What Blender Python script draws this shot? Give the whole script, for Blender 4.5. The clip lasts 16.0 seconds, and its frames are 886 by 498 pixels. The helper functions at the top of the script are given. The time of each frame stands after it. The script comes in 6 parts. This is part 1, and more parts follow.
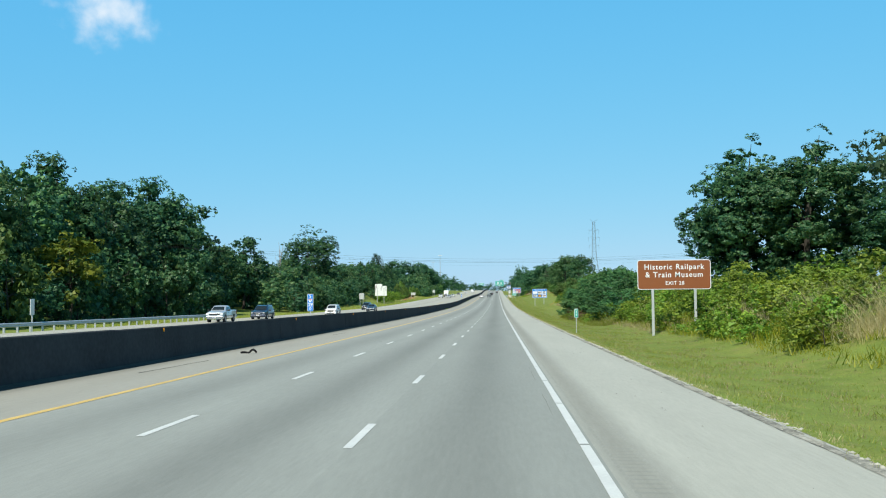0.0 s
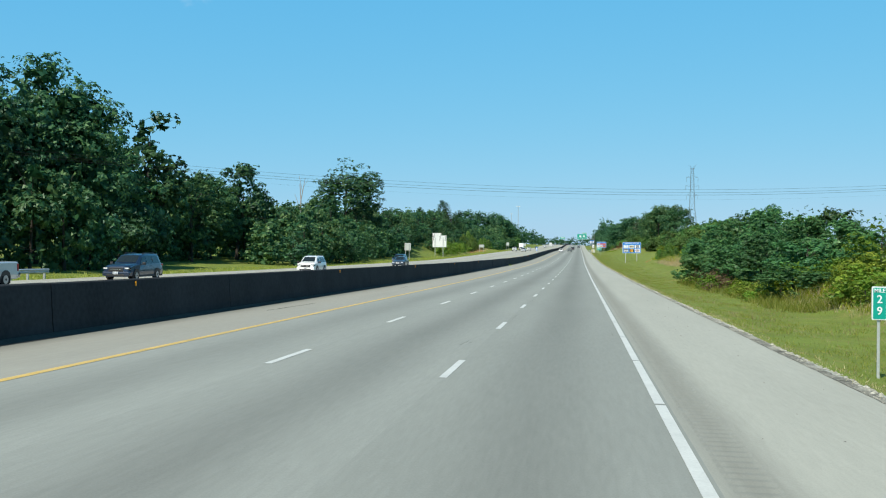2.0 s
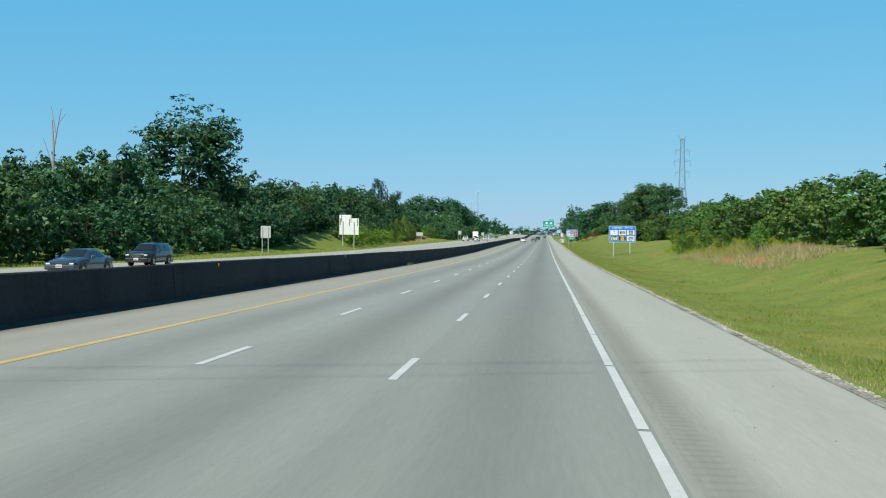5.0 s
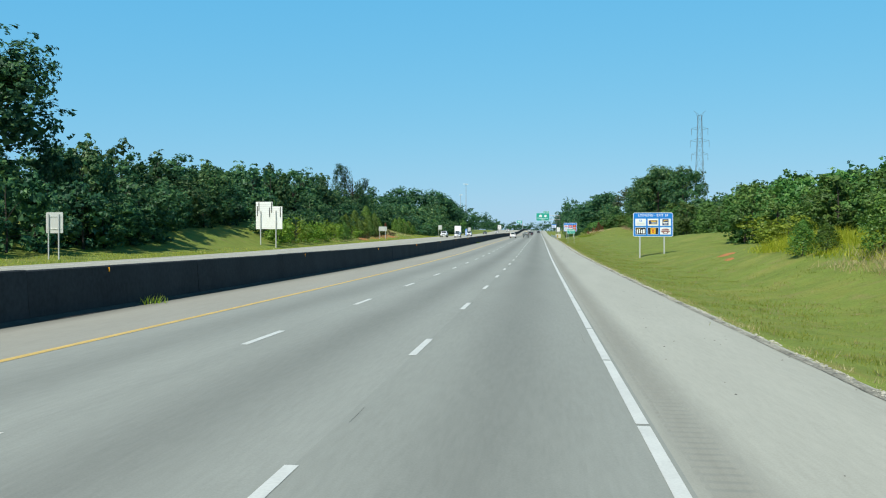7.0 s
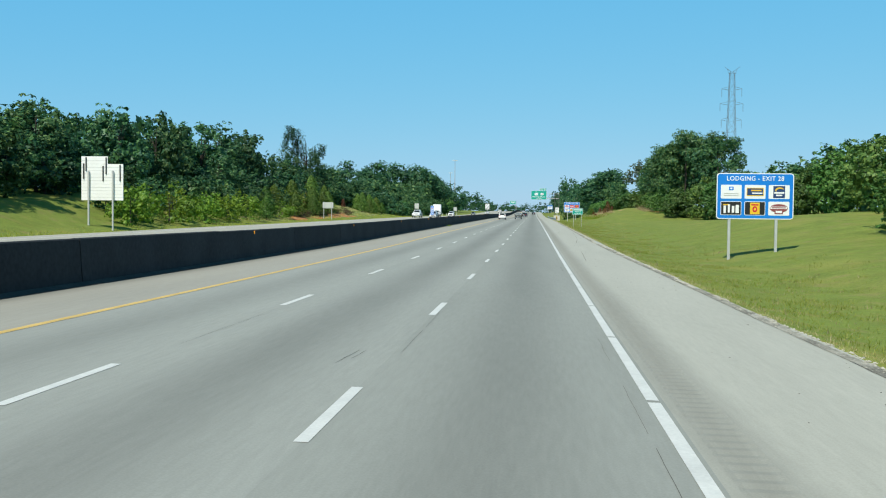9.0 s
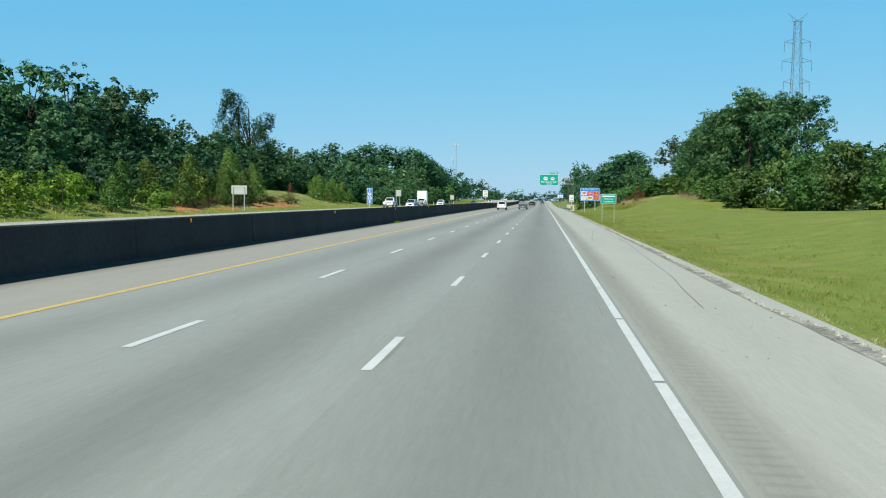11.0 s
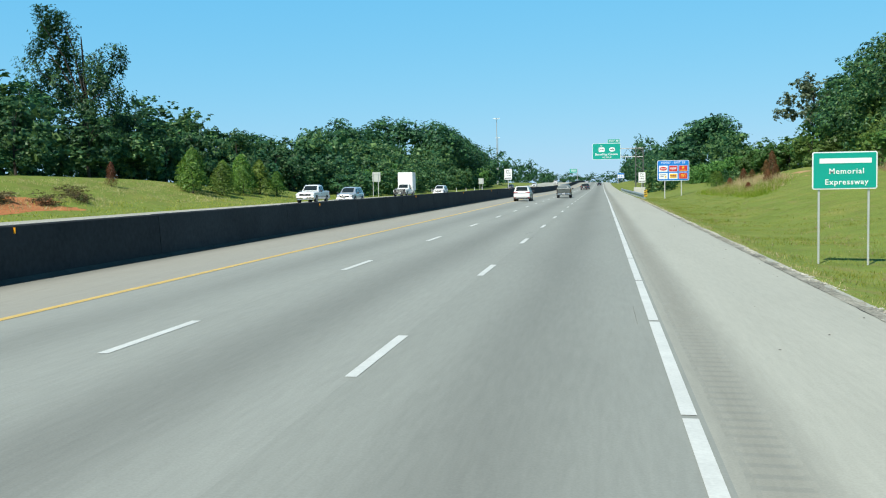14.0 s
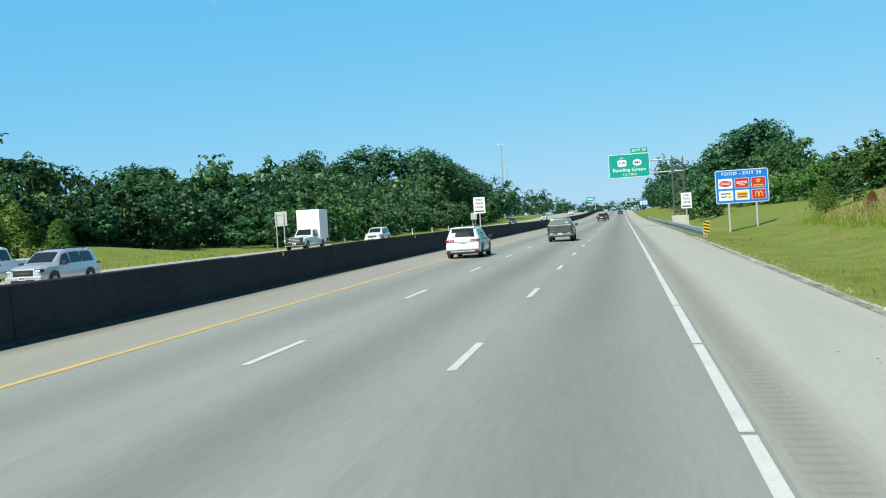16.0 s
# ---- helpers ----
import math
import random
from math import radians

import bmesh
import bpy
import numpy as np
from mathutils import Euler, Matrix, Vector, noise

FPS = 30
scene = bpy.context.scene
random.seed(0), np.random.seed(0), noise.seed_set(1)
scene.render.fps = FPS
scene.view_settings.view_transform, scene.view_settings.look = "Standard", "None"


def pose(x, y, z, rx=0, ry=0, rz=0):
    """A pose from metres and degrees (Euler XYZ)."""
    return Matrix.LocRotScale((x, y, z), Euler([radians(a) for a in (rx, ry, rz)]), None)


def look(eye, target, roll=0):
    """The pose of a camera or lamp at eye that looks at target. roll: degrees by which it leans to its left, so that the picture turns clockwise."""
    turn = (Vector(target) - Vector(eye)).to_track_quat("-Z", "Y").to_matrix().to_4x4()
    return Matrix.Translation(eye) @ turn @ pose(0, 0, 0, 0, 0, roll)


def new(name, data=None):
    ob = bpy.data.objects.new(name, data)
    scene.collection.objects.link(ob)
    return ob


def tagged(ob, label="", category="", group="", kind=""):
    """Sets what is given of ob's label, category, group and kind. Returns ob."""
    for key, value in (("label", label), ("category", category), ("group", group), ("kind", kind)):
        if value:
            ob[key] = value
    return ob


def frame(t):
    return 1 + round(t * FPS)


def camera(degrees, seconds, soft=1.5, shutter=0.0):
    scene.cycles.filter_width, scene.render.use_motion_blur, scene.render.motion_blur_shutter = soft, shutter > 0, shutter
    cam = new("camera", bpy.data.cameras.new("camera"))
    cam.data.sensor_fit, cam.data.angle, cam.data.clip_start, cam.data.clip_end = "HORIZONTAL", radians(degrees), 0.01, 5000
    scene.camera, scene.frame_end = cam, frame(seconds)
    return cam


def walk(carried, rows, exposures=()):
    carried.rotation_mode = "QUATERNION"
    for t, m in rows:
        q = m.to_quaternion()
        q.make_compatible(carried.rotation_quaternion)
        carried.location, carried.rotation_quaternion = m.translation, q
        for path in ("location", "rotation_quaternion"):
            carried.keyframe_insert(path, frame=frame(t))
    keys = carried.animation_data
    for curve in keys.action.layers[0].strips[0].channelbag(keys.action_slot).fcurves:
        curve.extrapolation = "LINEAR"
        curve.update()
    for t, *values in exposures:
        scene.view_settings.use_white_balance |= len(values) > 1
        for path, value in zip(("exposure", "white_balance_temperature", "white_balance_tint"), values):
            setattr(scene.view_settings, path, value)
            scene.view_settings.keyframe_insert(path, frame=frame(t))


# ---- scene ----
cam = camera(49.37, 16.0, soft=1.1)
PATH = [
    (0, (-0.061, 0.000, 2.661), (-0.1719, 1.9947, 2.7554), -0.59),
    (0.5, (-0.011, 14.657, 2.515), (-0.0892, 16.6528, 2.6163), -1.75),
    (1, (-0.031, 29.283, 2.375), (-0.1458, 31.2790, 2.4299), -0.43),
    (1.5, (-0.047, 43.881, 2.241), (-0.2903, 45.8659, 2.2344), -1.07),
    (2, (0.041, 58.454, 2.115), (-0.2387, 60.4339, 2.1134), 0.50),
    (2.5, (0.143, 73.006, 1.996), (-0.0879, 74.9928, 2.0108), -0.43),
    (3, (0.174, 87.544, 1.881), (0.0080, 89.5373, 1.8698), -0.85),
    (3.5, (0.156, 102.072, 1.770), (0.0046, 104.0662, 1.7846), 0.24),
    (4, (0.172, 116.594, 1.659), (-0.0019, 118.5860, 1.6804), 1.01),
    (4.5, (0.118, 131.113, 1.549), (-0.0940, 133.1014, 1.5372), 0.44),
    (7, (0.031, 203.768, 1.265), (-0.1675, 205.7582, 1.2387), -0.05),
    (7.5, (-0.005, 218.321, 1.210), (-0.2186, 220.3091, 1.1783), 0.32),
    (8, (-0.052, 232.870, 1.154), (-0.2468, 234.8588, 1.0668), -0.72),
    (8.5, (-0.114, 247.404, 1.120), (-0.3007, 249.3946, 1.0617), 0.15),
    (9, (-0.192, 261.913, 1.114), (-0.3783, 263.9029, 1.0484), 0.61),
    (11.5, (-0.173, 334.292, 1.410), (-0.3851, 336.2791, 1.3203), 0.74),
    (12, (-0.112, 348.794, 1.554), (-0.3677, 350.7752, 1.4565), 2.01),
    (12.5, (0.049, 363.282, 1.688), (-0.2442, 365.2565, 1.5657), 0.78),
    (13, (0.208, 377.736, 1.796), (-0.1058, 379.7068, 1.6710), 0.63),
    (13.5, (0.307, 392.149, 1.894), (-0.0138, 394.1189, 1.7626), 0.40),
    (14, (0.488, 406.532, 2.000), (0.1629, 408.5017, 1.8807), -0.98),
    (14.5, (0.505, 420.908, 2.119), (0.3569, 422.9003, 2.0282), -1.94),
    (15, (0.450, 435.304, 2.241), (0.3636, 437.2991, 2.1248), -0.33),
    (15.5, (0.287, 449.741, 2.354), (0.1352, 451.7332, 2.2540), -2.07),
    (16, (0.220, 464.231, 2.460), (-0.1489, 466.1966, 2.4167), -3.68),
]

walk(cam, [(t, look(eye, target, roll)) for t, eye, target, roll in PATH], [(0.0, 0.14), (0.5, 0.08), (1.0, -0.05), (2.0, 0.05), (3.0, -0.08), (4.0, -0.09), (4.7, -0.06), (7.0, 0.03), (9.2, 0.02), (11.5, 0.06), (12.0, 0.12), (12.5, 0.16), (13.5, 0.2), (14.5, 0.12), (16.0, 0.14)])

# ---- daylight ----
SUN_WAY = Vector((-0.30, -0.75, 1.0)).normalized()
world = bpy.data.worlds.new("world")
scene.world = world
world.use_nodes = True
wn, wl = world.node_tree.nodes, world.node_tree.links
sky = wn.new("ShaderNodeTexSky")
sky.sky_type, sky.sun_disc = "NISHITA", False
sky.sun_elevation = math.asin(SUN_WAY.z)
sky.sun_rotation = math.atan2(SUN_WAY.x, SUN_WAY.y)
sky.altitude, sky.air_density, sky.dust_density, sky.ozone_density = 150, 1.0, 0.25, 3.0
wn["Background"].inputs[1].default_value = 1.0
split, join = wn.new("ShaderNodeSeparateColor"), wn.new("ShaderNodeCombineColor")
wl.new(sky.outputs[0], split.inputs[0])
for k, (gain, bend) in enumerate(((0.078, 0.80), (0.339, 0.30), (0.674, 0.10))):
    pw, mu = wn.new("ShaderNodeMath"), wn.new("ShaderNodeMath")
    pw.operation, mu.operation = "POWER", "MULTIPLY"
    pw.inputs[1].default_value, mu.inputs[1].default_value = bend, gain
    wl.new(split.outputs[k], pw.inputs[0])
    wl.new(pw.outputs[0], mu.inputs[0])
    wl.new(mu.outputs[0], join.inputs[k])
# one summer cloud low in the sky
CLOUD = Vector((-0.372, 0.890, 0.272)).normalized()
wc = wn.new("ShaderNodeTexCoord")
dif, sca, ln = wn.new("ShaderNodeVectorMath"), wn.new("ShaderNodeVectorMath"), wn.new("ShaderNodeVectorMath")
dif.operation, sca.operation, ln.operation = "SUBTRACT", "MULTIPLY", "LENGTH"
dif.inputs[1].default_value, sca.inputs[1].default_value = CLOUD, (1.0, 1.0, 1.5)
puff, lump, fade, cmix = wn.new("ShaderNodeTexNoise"), wn.new("ShaderNodeMath"), wn.new("ShaderNodeMapRange"), wn.new("ShaderNodeMix")
puff.inputs["Scale"].default_value, puff.inputs["Detail"].default_value = 22, 6
lump.operation, lump.inputs[1].default_value = "MULTIPLY_ADD", 0.11
fade.interpolation_type = "SMOOTHSTEP"
for k, v in enumerate((0.066, 0.104, 0.85, 0.0)):
    fade.inputs[k + 1].default_value = v
cmix.data_type = "RGBA"
cmix.inputs["B"].default_value = (0.80, 0.86, 0.92, 1)
wl.new(wc.outputs["Generated"], dif.inputs[0])
wl.new(dif.outputs[0], sca.inputs[0])
wl.new(sca.outputs[0], ln.inputs[0])
wl.new(wc.outputs["Generated"], puff.inputs["Vector"])
wl.new(puff.outputs[0], lump.inputs[0])
wl.new(ln.outputs["Value"], lump.inputs[2])
wl.new(lump.outputs[0], fade.inputs[0])
wl.new(fade.outputs[0], cmix.inputs["Factor"])
# the clear sky deepens towards the zenith
sep, deep, dim = wn.new("ShaderNodeSeparateXYZ"), wn.new("ShaderNodeMapRange"), wn.new("ShaderNodeVectorMath")
dim.operation, deep.interpolation_type = "SCALE", "SMOOTHSTEP"
for k, v in enumerate((0.26, 0.85, 1.0, 0.38)):
    deep.inputs[k + 1].default_value = v
wl.new(wc.outputs["Generated"], sep.inputs[0])
wl.new(sep.outputs[2], deep.inputs[0])
wl.new(join.outputs[0], dim.inputs[0])
wl.new(deep.outputs[0], dim.inputs["Scale"])
wl.new(dim.outputs[0], cmix.inputs["A"])
wl.new(cmix.outputs["Result"], wn["Background"].inputs[0])
sun = new("sun", bpy.data.lights.new("sun", "SUN"))
sun.data.energy, sun.data.angle, sun.data.color = 5.0, radians(0.53), (0.99, 0.955, 0.84)
sun.matrix_world = look(SUN_WAY * 100, (0, 0, 0))
scene.view_settings.exposure = 0.0


# ---- materials ----
def material(name, colour, rough=0.7, metal=0.0, vary=0.12, scale=3.0, fine=60.0, bump=0.0, stretch=(1, 1, 1), per_object=0.0, island=0.0, coat=0.0):
    """A surface whose colour varies at two scales, with a fine relief."""
    m = bpy.data.materials.new(name)
    m.use_nodes = True
    n, l = m.node_tree.nodes, m.node_tree.links
    b = n["Principled BSDF"]
    b.inputs["Roughness"].default_value, b.inputs["Metallic"].default_value = rough, metal
    b.inputs["Coat Weight"].default_value = coat
    if rough >= 0.8:
        b.inputs["Specular IOR Level"].default_value = 0.15
    co = n.new("ShaderNodeTexCoord")
    mp = n.new("ShaderNodeMapping")
    mp.inputs["Scale"].default_value = stretch
    l.new(co.outputs["Object"], mp.inputs[0])
    big, small = n.new("ShaderNodeTexNoise"), n.new("ShaderNodeTexNoise")
    for t, s in ((big, scale), (small, fine)):
        t.inputs["Scale"].default_value, t.inputs["Detail"].default_value = s, 4
        l.new(mp.outputs[0], t.inputs["Vector"])
    mix = n.new("ShaderNodeMath")
    mix.operation = "ADD"
    l.new(big.outputs[0], mix.inputs[0])
    l.new(small.outputs[0], mix.inputs[1])
    val = n.new("ShaderNodeMapRange")
    val.inputs[1].default_value, val.inputs[2].default_value = 0.6, 1.4
    val.inputs[3].default_value, val.inputs[4].default_value = 1 - vary, 1 + vary
    l.new(mix.outputs[0], val.inputs[0])
    out = val.outputs[0]
    for amount, node, socket in ((per_object, "ShaderNodeObjectInfo", "Random"), (island, "ShaderNodeNewGeometry", "Random Per Island")):
        if amount:
            r, mr, mu = n.new(node), n.new("ShaderNodeMapRange"), n.new("ShaderNodeMath")
            mr.inputs[3].default_value, mr.inputs[4].default_value = 1 - amount, 1 + amount
            l.new(r.outputs[socket], mr.inputs[0])
            mu.operation = "MULTIPLY"
            l.new(out, mu.inputs[0])
            l.new(mr.outputs[0], mu.inputs[1])
            out = mu.outputs[0]
    sc = n.new("ShaderNodeVectorMath")
    sc.operation = "SCALE"
    sc.inputs[0].default_value = colour
    l.new(out, sc.inputs["Scale"])
    l.new(sc.outputs[0], b.inputs["Base Color"])
    if bump:
        bp = n.new("ShaderNodeBump")
        bp.inputs["Strength"].default_value, bp.inputs["Distance"].default_value = bump, 0.02
        l.new(small.outputs[0], bp.inputs["Height"])
        l.new(bp.outputs[0], b.inputs["Normal"])
    return m


def leaf_material(name, colour, yellow, through_light=0.26):
    """Leaves: each one a little different, each tree too, lit from behind as well."""
    m = bpy.data.materials.new(name)
    m.use_nodes = True
    n, l = m.node_tree.nodes, m.node_tree.links
    n.remove(n["Principled BSDF"])
    out = n["Material Output"]
    geo, info = n.new("ShaderNodeNewGeometry"), n.new("ShaderNodeObjectInfo")
    ramp = n.new("ShaderNodeMix")
    ramp.data_type = "RGBA"
    ramp.inputs["A"].default_value, ramp.inputs["B"].default_value = (*colour, 1), (*yellow, 1)
    pw = n.new("ShaderNodeMath")
    pw.operation, pw.inputs[1].default_value = "POWER", 1.8
    l.new(geo.outputs["Random Per Island"], pw.inputs[0])
    l.new(pw.outputs[0], ramp.inputs["Factor"])
    mr = n.new("ShaderNodeMapRange")
    mr.inputs[3].default_value, mr.inputs[4].default_value = 0.70, 1.35
    l.new(info.outputs["Random"], mr.inputs[0])
    sc = n.new("ShaderNodeVectorMath")
    sc.operation = "SCALE"
    hs, hr, hw = n.new("ShaderNodeHueSaturation"), n.new("ShaderNodeMapRange"), n.new("ShaderNodeMath")
    hw.operation, hw.inputs[1].default_value = "PINGPONG", 0.137
    l.new(info.outputs["Random"], hw.inputs[0])
    hr.inputs[2].default_value, hr.inputs[3].default_value, hr.inputs[4].default_value = 0.137, 0.475, 0.525
    l.new(hw.outputs[0], hr.inputs[0])
    l.new(hr.outputs[0], hs.inputs["Hue"])
    l.new(ramp.outputs["Result"], hs.inputs["Color"])
    l.new(hs.outputs[0], sc.inputs[0])
    l.new(mr.outputs[0], sc.inputs["Scale"])
    d, t, g = n.new("ShaderNodeBsdfDiffuse"), n.new("ShaderNodeBsdfTranslucent"), n.new("ShaderNodeBsdfGlossy")
    g.inputs["Roughness"].default_value = 0.5
    g.inputs["Color"].default_value = (0.8, 0.9, 0.8, 1)
    for s in (d, t):
        l.new(sc.outputs[0], s.inputs["Color"])
    a, b = n.new("ShaderNodeMixShader"), n.new("ShaderNodeMixShader")
    a.inputs[0].default_value, b.inputs[0].default_value = through_light, 0.03
    l.new(d.outputs[0], a.inputs[1])
    l.new(t.outputs[0], a.inputs[2])
    l.new(a.outputs[0], b.inputs[1])
    l.new(g.outputs[0], b.inputs[2])
    l.new(b.outputs[0], out.inputs[0])
    return m


def lane_material(name, colour, centre, half, streak):
    """Worn concrete: band darkened for oil (M_inner: grime and barrier shade), paler wheel tracks, long streaks, fine
    grain.
    """
    m = material(name, colour, 0.85, vary=0.09, scale=0.55, fine=9.0, bump=0.2, stretch=(1.6, 0.16, 1))
    n, l = m.node_tree.nodes, m.node_tree.links
    b = n["Principled BSDF"]
    old = b.inputs["Base Color"].links[0].from_socket
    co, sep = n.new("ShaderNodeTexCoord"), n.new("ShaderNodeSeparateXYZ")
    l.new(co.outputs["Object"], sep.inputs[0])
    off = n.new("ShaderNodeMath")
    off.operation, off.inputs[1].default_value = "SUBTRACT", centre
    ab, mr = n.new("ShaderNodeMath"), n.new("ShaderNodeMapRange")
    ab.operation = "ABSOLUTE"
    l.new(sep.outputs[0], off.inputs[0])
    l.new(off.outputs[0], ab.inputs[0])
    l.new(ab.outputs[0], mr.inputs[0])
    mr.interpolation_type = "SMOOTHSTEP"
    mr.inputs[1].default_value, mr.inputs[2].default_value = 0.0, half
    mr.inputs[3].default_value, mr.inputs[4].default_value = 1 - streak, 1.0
    grain = n.new("ShaderNodeTexNoise")
    grain.inputs["Scale"].default_value, grain.inputs["Detail"].default_value = 45, 3
    l.new(co.outputs["Object"], grain.inputs["Vector"])
    gr = n.new("ShaderNodeMapRange")
    gr.inputs[1].default_value, gr.inputs[2].default_value, gr.inputs[3].default_value, gr.inputs[4].default_value = 0.3, 0.7, 0.94, 1.06
    l.new(grain.outputs[0], gr.inputs[0])
    mu = n.new("ShaderNodeMath")
    mu.operation = "MULTIPLY"
    l.new(mr.outputs[0], mu.inputs[0])
    l.new(gr.outputs[0], mu.inputs[1])
    sc = n.new("ShaderNodeVectorMath")
    sc.operation = "SCALE"
    l.new(old, sc.inputs[0])
    l.new(mu.outputs[0], sc.inputs["Scale"])
    l.new(sc.outputs[0], b.inputs["Base Color"])
    return m


def grass_material():
    """Mown roadside grass: green with straw patches and bare reddish earth on the banks."""
    m = material("roadside_grass", (0.176, 0.228, 0.043), 0.95, vary=0.32, scale=0.5, fine=7.0, bump=0.9)
    n, l = m.node_tree.nodes, m.node_tree.links
    b = n["Principled BSDF"]
    old = b.inputs["Base Color"].links[0].from_socket
    co = n.new("ShaderNodeTexCoord")

    def patch(scale, lo, hi, strength):
        t, mr = n.new("ShaderNodeTexNoise"), n.new("ShaderNodeMapRange")
        t.inputs["Scale"].default_value, t.inputs["Detail"].default_value = scale, 6
        l.new(co.outputs["Object"], t.inputs["Vector"])
        mr.interpolation_type = "SMOOTHSTEP"
        for k, v in enumerate((lo, hi, 0, strength)):
            mr.inputs[k + 1].default_value = v
        l.new(t.outputs[0], mr.inputs[0])
        return mr.outputs[0]

    for colour, fac in (((0.34, 0.30, 0.085), patch(0.16, 0.50, 0.72, 0.5)), ((0.27, 0.29, 0.06), patch(1.3, 0.5, 0.8, 0.6)), ((0.10, 0.16, 0.03), patch(2.6, 0.5, 0.75, 0.5)), ((0.28, 0.25, 0.055), patch(0.45, 0.5, 0.8, 0.45)), ((0.06, 0.10, 0.012), patch(8.0, 0.5, 0.8, 0.5)), ((0.30, 0.24, 0.085), patch(0.95, 0.56, 0.76, 0.5)), ((0.07, 0.105, 0.018), patch(26.0, 0.48, 0.7, 0.55)), ((0.26, 0.27, 0.07), patch(17.0, 0.52, 0.72, 0.5)), ((0.25, 0.20, 0.085), patch(0.62, 0.55, 0.72, 0.5)), ((0.055, 0.085, 0.02), patch(55.0, 0.5, 0.68, 0.5))):
        mx = n.new("ShaderNodeMix")
        mx.data_type = "RGBA"
        mx.inputs["B"].default_value = (*colour, 1)
        l.new(old, mx.inputs["A"])
        l.new(fac, mx.inputs["Factor"])
        old = mx.outputs["Result"]
    l.new(old, b.inputs["Base Color"])
    return m


M_lane_a = lane_material("lane_concrete_a", (0.263, 0.273, 0.246), -0.55, 1.45, 0.20)
M_lane_b = lane_material("lane_concrete_b", (0.280, 0.290, 0.262), -4.25, 1.45, 0.24)
M_lane_c = lane_material("lane_concrete_c", (0.290, 0.300, 0.271), -7.75, 1.4, 0.18)
M_shoulder = lane_material("shoulder_concrete", (0.386, 0.384, 0.331), 1.82, 0.72, 0.33)
# the dark band beside the barrier paints its shade in with the grime
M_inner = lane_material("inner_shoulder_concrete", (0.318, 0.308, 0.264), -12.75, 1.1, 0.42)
M_far_road = lane_material("far_carriageway_concrete", (0.374, 0.362, 0.305), -25.5, 1.5, 0.1)
M_white = material("road_paint_white", (0.59, 0.59, 0.55), 0.6, vary=0.14, scale=2.0, fine=25)
M_yellow = material("road_paint_yellow", (0.62, 0.42, 0.12), 0.6, vary=0.25, scale=1.5, fine=20)
# near-black base colour carries the shade on the barrier's road face
M_barrier = material("shade_dark_weathered_concrete", (0.036, 0.039, 0.043), 0.9, vary=0.32, scale=0.5, fine=7.0, bump=0.3, per_object=0.10)
M_barrier_top = material("barrier_cap_concrete", (0.2, 0.195, 0.18), 0.9, vary=0.2, scale=0.8, fine=9.0)
M_grass = grass_material()
M_blade = leaf_material("grass_blades", (0.25, 0.325, 0.035), (0.48, 0.46, 0.10), 0.5)
M_straw = leaf_material("dry_grass", (0.38, 0.30, 0.14), (0.62, 0.52, 0.30), 0.4)
M_weed = leaf_material("yellow_green_weeds", (0.25, 0.34, 0.015), (0.55, 0.54, 0.04), 0.5)
M_leaf = leaf_material("deciduous_leaves", (0.020, 0.084, 0.042), (0.122, 0.225, 0.064))
M_leaf_dark = leaf_material("dark_oak_and_shade_leaves", (0.017, 0.074, 0.038), (0.092, 0.190, 0.062))
M_leaf_mid = leaf_material("thicket_leaves", (0.036, 0.118, 0.042), (0.128, 0.248, 0.072), 0.26)
M_leaf_light = leaf_material("bright_shrub_leaves", (0.105, 0.190, 0.020), (0.26, 0.34, 0.034))
M_leaf_fresh = leaf_material("fresh_and_sunlit_leaves", (0.055, 0.130, 0.030), (0.150, 0.245, 0.052))
M_leaf_gold = leaf_material("yellowish_leaves", (0.085, 0.125, 0.014), (0.20, 0.22, 0.025))
M_leaf_grey = leaf_material("silvery_leaves", (0.06, 0.095, 0.05), (0.13, 0.17, 0.10))
M_cedar = leaf_material("cedar_sprays", (0.064, 0.142, 0.022), (0.185, 0.280, 0.044), 0.32)
M_dried = leaf_material("dried_brown_leaves", (0.10, 0.075, 0.035), (0.20, 0.155, 0.08), 0.3)
M_rust = leaf_material("rust_brown_foliage", (0.13, 0.052, 0.022), (0.24, 0.105, 0.045))
M_bark = material("bark", (0.058, 0.051, 0.043), 0.95, vary=0.3, scale=1.5, fine=14, bump=0.5, stretch=(3, 3, 0.6))
M_dead = material("bleached_dead_wood", (0.32, 0.29, 0.26), 0.9, vary=0.2, scale=2, fine=18)
M_galv = material("galvanized_steel", (0.50, 0.51, 0.52), 0.5, 0.55, vary=0.15, scale=2.0, fine=18)
M_post = material("sign_post_steel", (0.52, 0.53, 0.52), 0.55, 0.3, vary=0.12, scale=2, fine=20)
M_lattice = material("lattice_steel", (0.14, 0.138, 0.13), 0.6, 0.4, vary=0.15)
M_alu = material("bare_aluminium_sign_back", (0.62, 0.63, 0.60), 0.5, 0.25, vary=0.06, scale=1.2, fine=20)
M_alu_white = material("pale_panel_back", (0.88, 0.88, 0.86), 0.55, 0.05, vary=0.05, scale=1.2, fine=20)
S_brown = material("sign_brown", (0.25, 0.078, 0.022), 0.45, vary=0.06, scale=1, fine=30)
S_blue = material("sign_blue", (0.005, 0.20, 0.66), 0.45, vary=0.06, scale=1, fine=30)
S_green = material("sign_green", (0.0, 0.33, 0.255), 0.45, vary=0.06, scale=1, fine=30)
S_white = material("sign_white", (0.82, 0.82, 0.82), 0.45, vary=0.04, scale=1, fine=30)
S_black = material("sign_black", (0.015, 0.015, 0.015), 0.5, vary=0.1)
